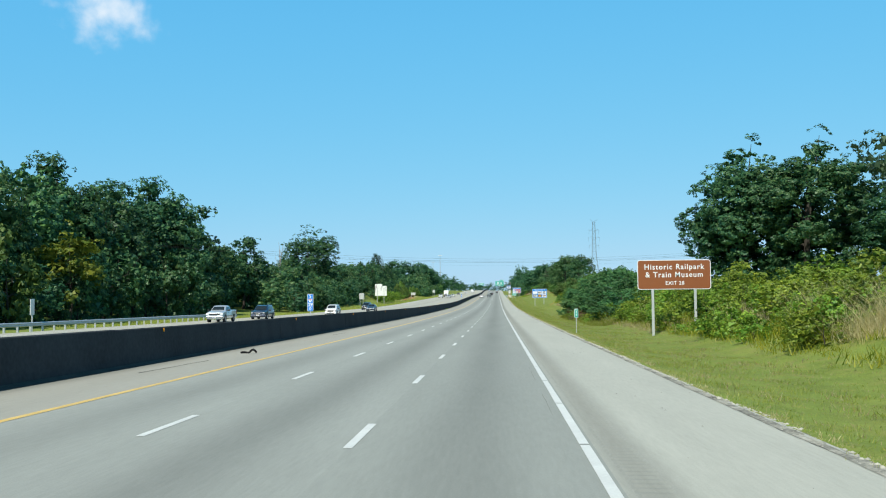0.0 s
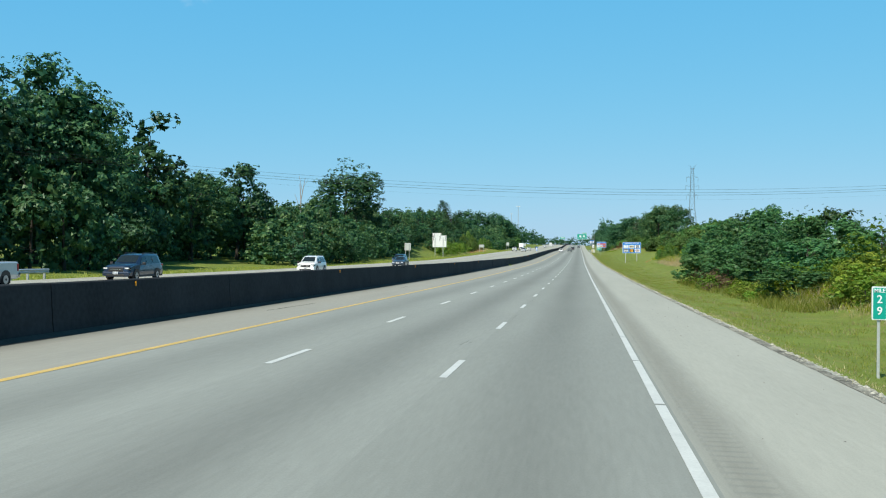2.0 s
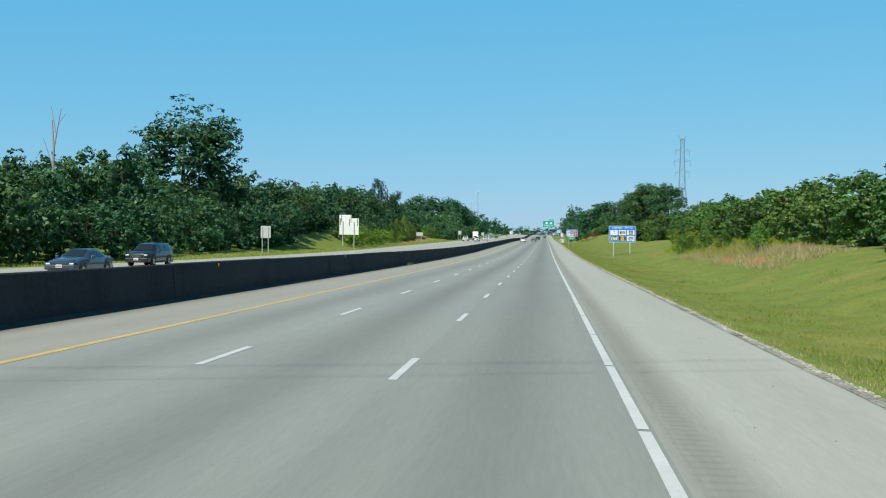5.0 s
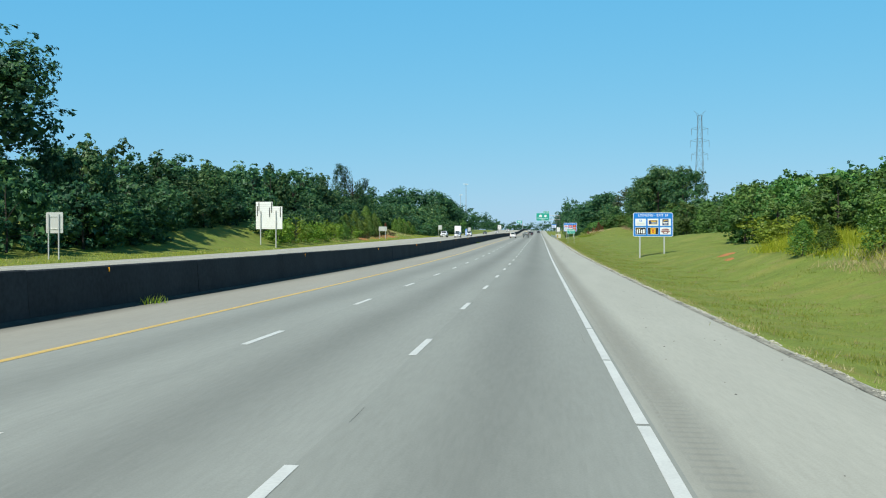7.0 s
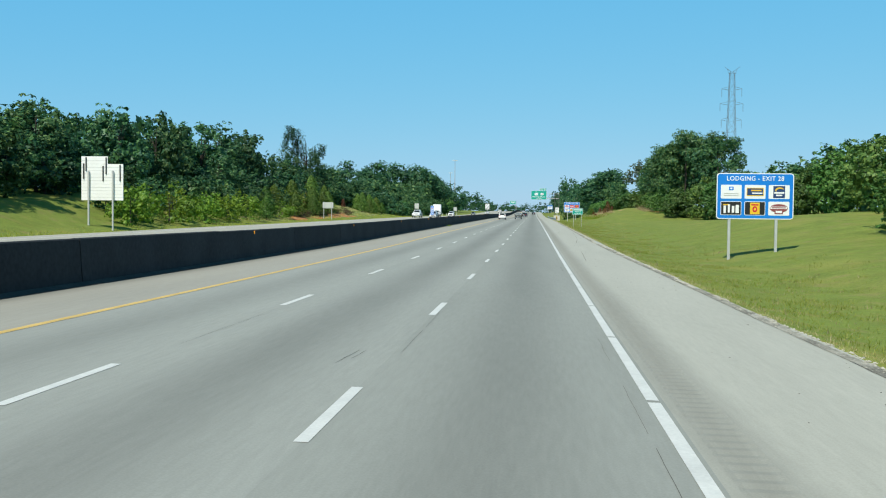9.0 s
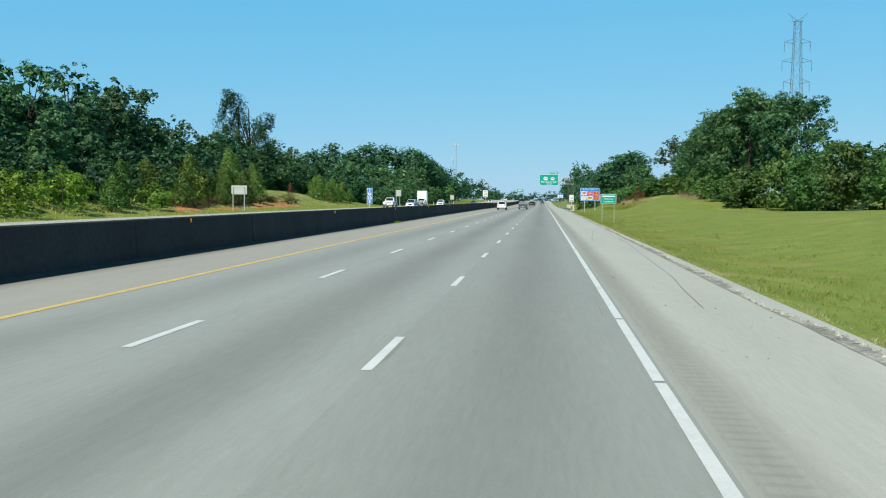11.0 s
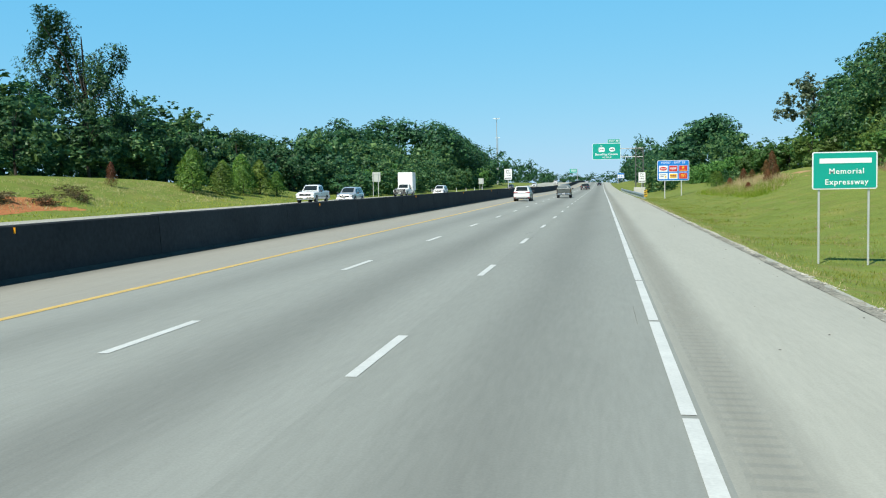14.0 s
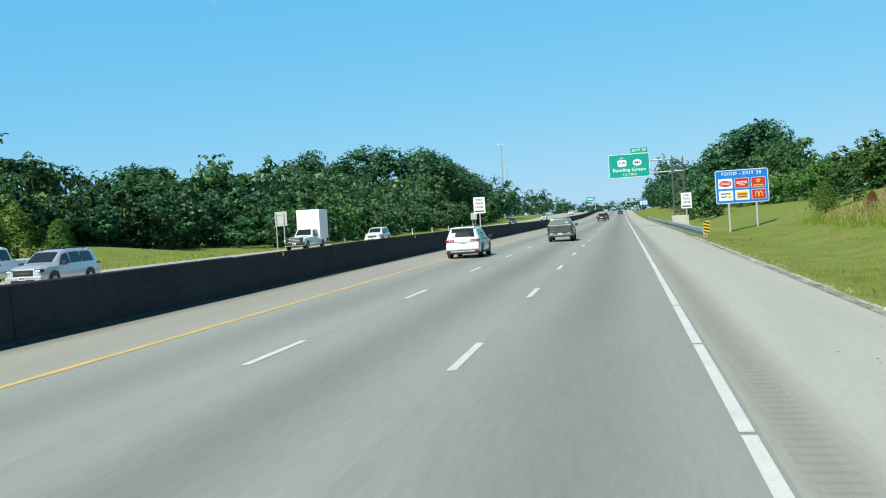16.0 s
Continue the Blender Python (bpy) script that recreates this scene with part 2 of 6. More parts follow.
S_red = material("sign_red", (0.58, 0.03, 0.03), 0.45, vary=0.05)
S_yellow = material("sign_yellow", (0.80, 0.50, 0.03), 0.45, vary=0.05)
S_navy = material("sign_navy", (0.02, 0.05, 0.15), 0.45, vary=0.05)
S_maroon = material("sign_maroon", (0.25, 0.07, 0.07), 0.45, vary=0.05)
M_amber = material("amber_reflector", (0.85, 0.35, 0.02), 0.3, vary=0.05)
M_stone = material("pale_gravel", (0.40, 0.38, 0.32), 0.95, vary=0.25, scale=3, fine=40, island=0.25)
M_earth = material("red_earth", (0.42, 0.165, 0.066), 0.95, vary=0.45, scale=1.2, fine=10, bump=0.6)
M_clay = material("pale_clay", (0.40, 0.26, 0.13), 0.95, vary=0.3, scale=1.2, fine=10, bump=0.6)
M_crack = material("crack_shadow", (0.05, 0.047, 0.042), 0.95, vary=0.2)
M_chip = material("grey_stone_chips", (0.12, 0.115, 0.105), 0.95, vary=0.2, island=0.4)
M_tyre = material("tyre_rubber", (0.018, 0.018, 0.018), 0.85, vary=0.2, scale=6)
M_rim = material("alloy_rim", (0.45, 0.45, 0.46), 0.35, 0.8, vary=0.08)
M_trim = material("black_plastic_trim", (0.025, 0.025, 0.027), 0.6, vary=0.15)
M_chrome = material("chrome", (0.62, 0.62, 0.63), 0.18, 1.0, vary=0.05)
M_glass = material("dark_car_glass", (0.018, 0.024, 0.026), 0.06, 0.0, vary=0.05, coat=0.1)
# pale grey base stands in for sky reflected in the cap's rear window
M_rearglass = material("sky_pale_cap_glass", (0.16, 0.18, 0.18), 0.08, 0.0, vary=0.05, coat=1.0)
M_lamp_red = material("red_lamp_lens", (0.32, 0.016, 0.02), 0.2, vary=0.1, coat=0.5)
M_lamp_dark = material("smoked_lamp_lens", (0.05, 0.012, 0.012), 0.2, vary=0.1, coat=0.5)
M_lamp_clear = material("clear_lamp_lens", (0.75, 0.75, 0.75), 0.15, vary=0.05, coat=0.5)
M_wire = material("weathered_cable", (0.03, 0.03, 0.032), 0.8, vary=0.1)
M_cloth = material("truck_box_white", (0.80, 0.80, 0.79), 0.5, vary=0.05, scale=1.0)
M_orange = material("orange_survey_paint", (0.7, 0.25, 0.08), 0.8, vary=0.2)


def paint(name, colour, metal=0.25):
    return material(name, colour, 0.28, metal, vary=0.05, scale=1.5, fine=12, coat=0.7)


P_green = paint("grey_green_paint", (0.115, 0.128, 0.120), 0.4)
P_white = paint("white_paint", (0.80, 0.80, 0.79), 0.0)
P_silver = paint("silver_paint", (0.60, 0.61, 0.62), 0.45)
P_black = paint("black_paint", (0.012, 0.013, 0.017), 0.1)
P_blue = paint("dark_blue_paint", (0.02, 0.035, 0.07), 0.3)
P_slate = paint("slate_blue_paint", (0.06, 0.085, 0.12), 0.4)

# ---- mesh helpers ----
RNG = np.random.default_rng(7)


def link_mesh(name, me, mat, parent=None, label=""):
    me.materials.clear()
    me.materials.append(mat)
    ob = new(name, me)
    ob.parent = parent
    if label:
        ob["label"] = label
    return ob


def part(name, bm, mat, parent=None, label="", smooth=False):
    """One bmesh as one mesh object under a thing or a part."""
    me = bpy.data.meshes.new(name)
    bmesh.ops.recalc_face_normals(bm, faces=bm.faces)
    bm.to_mesh(me)
    bm.free()
    if smooth:
        me.shade_smooth()
    return link_mesh(name, me, mat, parent, label)


def raw(name, verts, faces, mat, parent=None, label=""):
    me = bpy.data.meshes.new(name)
    me.from_pydata([tuple(v) for v in verts], [], faces)
    me.update()
    return link_mesh(name, me, mat, parent, label)


def root(name, label, category, at=(0, 0, 0), turn=0, group="", kind=""):
    ob = new(name)
    ob.matrix_world = Matrix.Translation(at) @ Matrix.Rotation(radians(turn), 4, "Z")
    return tagged(ob, label, category, group, kind)


def add_box(bm, a, b, bevel=0.0):
    c, s = [(p + q) / 2 for p, q in zip(a, b)], [max(abs(q - p), 1e-4) for p, q in zip(a, b)]
    r = bmesh.ops.create_cube(bm, size=1, matrix=Matrix.Translation(c) @ Matrix.Diagonal((*s, 1)))
    if bevel:
        es = {e for v in r["verts"] for e in v.link_edges}
        bmesh.ops.bevel(bm, geom=list(es), offset=bevel, segments=2, profile=0.5, affect="EDGES")
    return bm


def boxed(a, b, bevel=0.0):
    return add_box(bmesh.new(), a, b, bevel)


def add_rod(bm, a, b, r1, r2=None, n=8):
    a, b = Vector(a), Vector(b)
    d = b - a
    m = Matrix.Translation((a + b) / 2) @ d.to_track_quat("Z", "Y").to_matrix().to_4x4()
    bmesh.ops.create_cone(bm, cap_ends=True, segments=n, radius1=r1, radius2=r1 if r2 is None else r2, depth=d.length, matrix=m)
    return bm


def rod(a, b, r1, r2=None, n=8):
    return add_rod(bmesh.new(), a, b, r1, r2, n)


def plate(points, y0, y1, bm=None):
    """A flat outline in x and z, from y0 to y1."""
    bm = bm or bmesh.new()
    f = [bm.verts.new((x, y0, z)) for x, z in points]
    g = [bm.verts.new((x, y1, z)) for x, z in points]
    bm.faces.new(f)
    bm.faces.new(g[::-1])
    for k in range(len(f)):
        j = (k + 1) % len(f)
        bm.faces.new((f[k], g[k], g[j], f[j]))
    return bm


def rounded(w, h, r, n=5, cx=0.0, cz=0.0):
    pts = []
    for sx, sz, a0 in ((1, 1, 0), (-1, 1, 90), (-1, -1, 180), (1, -1, 270)):
        for k in range(n + 1):
            a = radians(a0 + 90 * k / n)
            pts.append((cx + sx * (w / 2 - r) + r * math.cos(a), cz + sz * (h / 2 - r) + r * math.sin(a)))
    return pts


def letters(text, size, centre, y, mat, parent, name="lettering", width=None, spacing=1.0):
    """Raised lettering that faces -y, centred at (x, z)."""
    cu = bpy.data.curves.new("text", "FONT")
    cu.body, cu.size, cu.align_x, cu.align_y, cu.extrude, cu.space_character = text, size, "CENTER", "CENTER", 0.004, spacing
    cu.offset = size * 0.012
    cu.resolution_u = 3
    tmp = bpy.data.objects.new("text", cu)
    scene.collection.objects.link(tmp)
    me = bpy.data.meshes.new_from_object(tmp.evaluated_get(bpy.context.evaluated_depsgraph_get()))
    bpy.data.objects.remove(tmp)
    bpy.data.curves.remove(cu)
    me.transform(Matrix.Rotation(radians(90), 4, "X"))
    xs = [v.co.x for v in me.vertices]
    if width:
        me.transform(Matrix.Diagonal((width / (max(xs) - min(xs)), 1, 1, 1)))
    me.transform(Matrix.Translation((centre[0], y, centre[1])))
    return link_mesh(name, me, mat, parent)


# ---- lie of the land ----
PROFILE_Y = [-400, -200, -100, -20, 40, 80, 120, 160, 200, 240, 280, 320, 360, 400, 440, 480, 520, 580, 660, 800, 1000, 1150, 1500, 6000]
PROFILE_Z = [3.2, 2.2, 1.3, 0.59, 0.0, -0.34, -0.64, -0.9, -1.02, -1.13, -1.13, -0.98, -0.63, -0.33, 0.0, 0.3, 0.62, 0.95, 1.35, 2.7, 5.8, 6.9, 6.0, 6.0]
SMOOTH = np.linspace(-14, 14, 7)


def prof(y):
    return float(np.mean(np.interp(y + SMOOTH, PROFILE_Y, PROFILE_Z)))


RIGHT_X = [5.3, 7.0, 10.0, 12.5, 15.5, 19.0, 25.0, 34.0, 60.0]
RIGHT = {
    -300: [-0.1, -0.35, -0.6, -0.5, 0.2, 1.5, 3.0, 4.0, 5.0],
    100: [-0.1, -0.35, -0.62, -0.6, 0.1, 1.6, 3.0, 4.0, 5.0],
    150: [-0.1, -0.38, -0.62, -0.5, 0.1, 0.8, 1.6, 2.0, 3.0],
    195: [-0.1, -0.38, -0.65, -0.5, 0.5, 1.4, 2.2, 2.6, 3.0],
    225: [-0.1, -0.38, -0.65, -0.4, 0.5, 1.9, 2.5, 2.8, 3.0],
    270: [-0.1, -0.38, -0.65, -0.5, 0.6, 1.9, 2.7, 3.0, 3.2],
    326: [-0.1, -0.38, -0.65, -0.6, -0.05, 0.45, 1.2, 2.0, 2.5],
    362: [-0.1, -0.38, -0.6, -0.5, 0.0, 0.7, 2.2, 2.8, 3.0],
    410: [-0.1, -0.38, -0.5, -0.3, 0.1, 0.5, 1.1, 1.6, 2.5],
    460: [-0.1, -0.35, -0.4, -0.1, 0.3, 0.6, 0.7, 1.0, 2.0],
    490: [-0.1, -0.35, -0.3, 0.2, 0.9, 1.7, 2.4, 2.8, 3.0],
    530: [-0.1, -0.38, -0.5, -0.1, 0.9, 2.2, 3.5, 3.9, 4.0],
    560: [-0.1, -0.38, -0.5, -0.1, 0.6, 1.5, 2.7, 3.6, 4.0],
    610: [-0.1, -0.5, -0.8, -0.8, -0.2, 0.8, 1.8, 2.5, 3.0],
    750: [-0.1, -0.5, -0.9, -0.9, -0.4, 0.3, 1.0, 1.5, 2.0],
    6000: [-0.1, -0.5, -0.9, -0.9, -0.4, 0.3, 1.0, 1.5, 2.0],
}
LEFT_X = [33.5, 36.0, 39.0, 42.0, 45.0, 50.0, 58.0, 80.0]
LEFT = {
    -300: [0.5, 0.3, 0.2, 0.1, 0.1, 0.3, 0.5, 1.0],
    220: [0.5, 0.35, 0.3, 0.3, 0.4, 0.6, 1.0, 2.0],
    279: [0.5, 0.4, 0.5, 0.6, 0.8, 1.5, 2.6, 3.5],
    350: [0.5, 0.25, 0.0, 0.15, 0.8, 3.0, 4.3, 4.5],
    390: [0.5, 0.3, 0.2, 0.4, 1.4, 3.8, 4.8, 5.0],
    440: [0.5, 0.4, 0.55, 0.9, 1.7, 3.2, 3.8, 4.0],
    490: [0.5, 0.4, 0.6, 1.2, 2.2, 3.6, 4.0, 4.0],
    545: [0.5, 0.35, 0.4, 0.8, 1.4, 2.2, 2.6, 2.6],
    570: [0.5, 0.3, 0.1, 0.2, 0.5, 1.0, 1.4, 1.6],
    650: [0.5, 0.2, 0.0, 0.0, 0.2, 0.5, 0.8, 1.0],
    6000: [0.5, 0.2, 0.0, 0.0, 0.2, 0.5, 0.8, 1.0],
}


def section(table, xs, x, y):
    ys = list(table)
    k = min(max(np.searchsorted(ys, y) - 1, 0), len(ys) - 2)
    f = min(max((y - ys[k]) / (ys[k + 1] - ys[k]), 0), 1)
    f = f * f * (3 - 2 * f)
    return (1 - f) * np.interp(x, xs, table[ys[k]]) + f * np.interp(x, xs, table[ys[k + 1]])


def ground_z(x, y):
    """Height of the land: the carriageways' cross fall, the ditch and the banks."""
    if x > 5.3:
        h = section(RIGHT, RIGHT_X, x, y)
        return prof(y) + float(h) + 0.10 * noise.noise((x * 0.25, y * 0.2, 0)) * min(1, (x - 5.3) / 3)
    if x < -33.5:
        h = section(LEFT, LEFT_X, -x, y)
        return prof(y) + float(h) + 0.10 * noise.noise((x * 0.25, y * 0.2, 4)) * min(1, (-33.5 - x) / 3)
    return prof(y) - 0.016 * x


def road_z(x, y):
    return prof(y) - 0.016 * x


# ---- ground sheet ----
gx = [-4000, -1500, -600, -300, -160, -110, -80, -66, -58, -54, -50, -47.5, -45, -43.5, -42, -40.5, -39, -37.5, -36, -34.8, -33.5, -32.5, -14, 0, 4.9, 5.3, 6.0, 7, 8, 9, 10, 11.2, 12.5, 14, 15.5, 17, 19, 21, 23, 25, 28, 31, 34, 45, 60, 80, 120, 250, 600, 1500, 4000]
gy = [-400, -200, -100, -60] + [float(v) for v in range(-50, 800, 5)] + [820, 860, 900, 950, 1000, 1075, 1150, 1250, 1500, 2000, 3000, 5500]
verts, faces = [], []
for y in gy:
    for x in gx:
        z = ground_z(x, y)
        if -33.4 < x < 5.2:
            z -= 0.35
        verts.append((x, y, z))
nx = len(gx)
for j in range(len(gy) - 1):
    for i in range(nx - 1):
        a = j * nx + i
        faces.append((a, a + 1, a + nx + 1, a + nx))
ground = raw("ground", verts, faces, M_grass)
ground.data.shade_smooth()
tagged(ground, "mown green roadside grass with straw patches on uneven banks", "ground", kind="structure")


# ---- carriageways ----
def strip(name, x0, x1, mat, lift=0.0, ys=None, thick=0.3, parent=None):
    """A ribbon of pavement from x0 to x1 that follows the road's rise and fall."""
    ys = ys or [float(v) for v in range(-120, 700, 6)] + [float(v) for v in range(700, 1500, 20)]
    v, f = [], []
    for y in ys:
        for x, d in ((x0, -thick), (x0, 0), (x1, 0), (x1, -thick)):
            v.append((x, y, road_z(x, y) + lift + d))
    for j in range(len(ys) - 1):
        for k in range(3):
            a = 4 * j + k
            f.append((a, a + 1, a + 5, a + 4))
    return raw(name, v, f, mat, parent)


for nm, x0, x1, mt, lb in (
    ("lane_right", -2.41, 1.45, M_lane_a, "grey worn concrete driving lane with a dark oil streak"),
    ("lane_middle", -6.085, -2.41, M_lane_b, "grey worn concrete middle lane"),
    ("lane_left", -9.5, -6.085, M_lane_c, "pale grey concrete left lane"),
    ("shoulder_inner", -12.98, -9.5, M_inner, "stained concrete inner shoulder, colour darkened for the barrier's shade"),
    ("shoulder_outer_a", 1.45, 1.57, M_shoulder, "pale concrete outer shoulder"),
    ("shoulder_outer_b", 2.08, 5.35, M_shoulder, "pale weathered outer shoulder with a ragged edge"),
    ("road_opposite", -33.4, -12.99, M_far_road, "pale concrete carriageway of the opposite traffic"),
):
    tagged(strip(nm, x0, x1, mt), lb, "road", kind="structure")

# rumble strip: real grooves across the shoulder
v, f = [], []
ys = list(np.arange(-20, 520, 0.15))
for k, y in enumerate(ys):
    d = -0.011 if k % 2 else 0.0
    for x, e in ((1.57, 0), (1.63, d), (2.02, d), (2.08, 0)):
        v.append((x, y, road_z(x, y) + e))
for j in range(len(ys) - 1):
    for q in range(3):
        f.append((4 * j + q, 4 * j + q + 1, 4 * j + q + 5, 4 * j + q + 4))
tagged(raw("rumble_strip", v, f, M_shoulder), "grooved rumble strip milled into the shoulder concrete", "rumble strip", kind="structure")
tagged(strip("rumble_strip_far", 1.57, 2.08, M_shoulder, ys=[519.9] + [float(q) for q in range(530, 1500, 10)]), "grooved rumble strip in the far shoulder", "rumble strip", kind="structure")


def stripe(name, x, w, y0, y1, mat, parent):
    ys = np.linspace(y0, y1, max(2, int((y1 - y0) / 6) + 1))
    v, f = [], []
    for y in ys:
        j = 0.006 * noise.noise((y * 3.1, x, 0))
        for s in (-1, 1):
            v.append((x + s * (w / 2 + j), y, road_z(x + s * w / 2, y) + 0.006))
    for k in range(len(ys) - 1):
        f.append((2 * k, 2 * k + 1, 2 * k + 3, 2 * k + 2))
    return raw(name, v, f, mat, parent)


edge_line = root("edge_line", "solid white edge line broken at the slab joints", "road marking", kind="structure")
k = -8
while 41.6 + 6.455 * k < 700:
    y = 41.6 + 6.455 * k
    stripe("line_segment", 1.315, 0.158, y + 0.07, y + 6.385, M_white, edge_line)
    k += 1
stripe("line_segment", 1.315, 0.158, y + 0.07, 1400, M_white, edge_line)
for nm, x, ph in (("lane_line", -2.42, 15.02), ("lane_line_left", -6.09, 16.02)):
    line = root(nm, "broken white lane line of ten-foot dashes", "road marking", kind="structure")
    for k in range(-4, 82):
        y = ph + 12.192 * k
        stripe("dash", x, 0.15, y, y + 3.05, M_white, line)
yellow_line = root("yellow_line", "solid yellow median edge line", "road marking", kind="structure")
stripe("line", -9.38, 0.19, -100, 1400, M_yellow, yellow_line)
far_lines = root("lane_line_opposite", "white dashes and edge line of the opposite carriageway", "road marking", kind="structure")
for x, ph in ((-24.0, 5.0), (-27.65, 8.0)):
    for k in range(0, 75):
        stripe("dash", x, 0.15, ph + 12.192 * k, ph + 12.192 * k + 3.05, M_white, far_lines)
stripe("line", -31.4, 0.18, -100, 1300, M_white, far_lines)
stripe("line", -20.3, 0.15, -100, 1300, M_yellow, far_lines)

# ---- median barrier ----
barrier = root("median_barrier", "tall weathered grey concrete median barrier, coloured dark for its shade", "barrier", kind="structure")
SHAPE = [(-0.235, 0), (-0.23, 0.06), (-0.20, 0.30), (-0.14, 1.27), (-0.11, 1.30), (0.11, 1.30), (0.14, 1.27), (0.20, 0.30), (0.23, 0.06), (0.235, 0)]
BX = -13.0
seg = 0
y = -90.0
while y < 1450:
    ln = 12.19 if y < 640 else 60.0
    gap = 0.03
    wob = [RNG.uniform(-0.015, 0.015) for _ in range(2)]
    up = RNG.uniform(-0.012, 0.012)
    v, f = [], []
    st = np.linspace(y + gap / 2, y + ln - gap / 2, 3)
    for s in st:
        for x, z in SHAPE:
            v.append((BX + x + wob[0], s, road_z(BX, s) + z * (1 + up) - (0.2 if z == 0 else 0)))
    n0 = len(SHAPE)
    for r in range(len(st) - 1):
        for q in range(n0 - 1):
            a = r * n0 + q
            f.append((a, a + 1, a + n0 + 1, a + n0))
    f.append(tuple(range(n0)))
    f.append(tuple(range(len(v) - n0, len(v)))[::-1])
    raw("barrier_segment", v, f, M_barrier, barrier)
    y += ln
reflector = None
for k in range(0, 26):
    y = 12.0 + 24.4 * k
    bm = boxed((BX + 0.135, y - 0.012, road_z(BX, y) + 1.10), (BX + 0.185, y + 0.012, road_z(BX, y) + 1.24))
    part("reflector", bm, M_amber, barrier, "amber reflector")
# spill of grit along the barrier's foot, its colour darkened for the cast shadow
v, f = [], []
ys = list(np.arange(-40, 620, 0.8))
for y in ys:
    w = 0.10 + 0.16 * max(0, noise.noise((y * 0.12, 0, 9))) + 0.05 * noise.noise((y * 0.9, 3, 0))
    v += [(BX + 0.215, y, road_z(BX, y) + 0.09), (BX + 0.40 + max(w, 0.03), y, road_z(BX + 0.5, y) + 0.006)]
for j in range(len(ys) - 1):
    f.append((2 * j, 2 * j + 1, 2 * j + 3, 2 * j + 2))
tagged(raw("grit_drift", v, f, material("grit", (0.075, 0.07, 0.062), 0.95, vary=0.3, scale=2, fine=30, bump=0.5)), "grit drifted along the barrier's foot, coloured dark for its shadow", "grit", kind="stuff")


# ---- growing things ----
def leaf_cloud(name, pos, nrm, size, mat, parent=None, label="", slim=0.75):
    """Many small pointed leaves as one mesh: a place, a facing and a size for each."""
    n = len(pos)
    nrm = nrm / np.maximum(np.linalg.norm(nrm, axis=1, keepdims=True), 1e-6)
    t = np.cross(nrm, RNG.normal(size=(n, 3)))
    t /= np.maximum(np.linalg.norm(t, axis=1, keepdims=True), 1e-6)
    b = np.cross(nrm, t)
    s = size[:, None] * 0.5
    lift = nrm * s * 0.35
    tri = np.stack([pos - t * s - b * s * slim, pos - t * s * 0.7 + b * s * slim * 1.1, pos + t * s + lift], 1)
    me = bpy.data.meshes.new(name)
    me.vertices.add(3 * n)
    me.vertices.foreach_set("co", tri.reshape(-1).astype(np.float32))
    me.loops.add(3 * n)
    me.loops.foreach_set("vertex_index", np.arange(3 * n, dtype=np.int32))
    me.polygons.add(n)
    me.polygons.foreach_set("loop_start", np.arange(0, 3 * n, 3, dtype=np.int32))
    me.polygons.foreach_set("loop_total", np.full(n, 3, dtype=np.int32))
    me.update()
    me.materials.append(mat)
    return me


def ball(n):
    u = RNG.normal(size=(n, 3))
    return u / np.linalg.norm(u, axis=1, keepdims=True)


def crown_mesh(name, high, wide, low, lobes, leaves, leaf, mat, lean=0.0, flat=0.7, rough=0.3, skirt=0.0, lobe=0.86):
    """A crown of bulging limbs, each set with flat pads of leaves, with dark gaps between them."""
    mid, half = (low + high) / 2, (high - low) / 2
    limbs, pads = lobes // 2 + 10, lobes * 6
    u = ball(limbs)
    u[:, 2] = np.where((u[:, 2] < -0.55) & (low > 1.9), -u[:, 2] * 0.6, u[:, 2])
    reach = 0.62 + 0.28 * RNG.random(limbs)
    reach *= 1 + rough * np.array([noise.noise((a * 1.7 + lean, b * 1.7, c * 1.7)) for a, b, c in u])
    wid = wide * (1 + skirt * np.clip(-u[:, 2], 0, 1))
    c = np.stack([u[:, 0] * wid * reach, u[:, 1] * wid * reach, mid + u[:, 2] * half * reach], 1)
    r = lobe * wide * (0.21 + 0.17 * RNG.random(limbs)) * (1.15 - 0.25 * np.abs(u[:, 2]))
    own = RNG.choice(limbs, pads, p=r**2 / (r**2).sum())
    d = 0.9 * ball(pads) + 0.5 * u[own] + (0, 0, 0.3 if low > 1.9 else 0.08)
    d /= np.linalg.norm(d, axis=1, keepdims=True)
    pc = c[own] + d * (r[own] * (0.70 + 0.40 * RNG.random(pads)))[:, None]
    pr = r[own] * (0.15 + 0.21 * RNG.random(pads))
    share = RNG.choice(pads, leaves, p=pr**2 / (pr**2).sum())
    w = ball(leaves)
    w = np.where(((w * d[share]).sum(1) < -0.35)[:, None], -w, w)
    pos = pc[share] + w * (pr[share] * (0.55 + 0.55 * RNG.random(leaves)))[:, None] * (1, 1, flat)
    pos[:, 2] = np.maximum(pos[:, 2], 0.05)
    nrm = 0.5 * w + 0.7 * d[share] + 0.30 * RNG.normal(size=(leaves, 3)) + (0, 0, 0.3)
    size = leaf * (0.5 + 0.8 * RNG.random(leaves))
    inner = int(leaves * 0.14)
    size[:inner] *= 2.4
    of = own[share[:inner]]
    pos[:inner] = c[of] * (0.8, 0.8, 1) + ball(inner) * (r[of] * 0.55)[:, None]
    pos[:inner, 2] = np.clip(pos[:inner, 2], 0.2, high * 0.9)
    return leaf_cloud(name, pos, nrm, size, mat), c


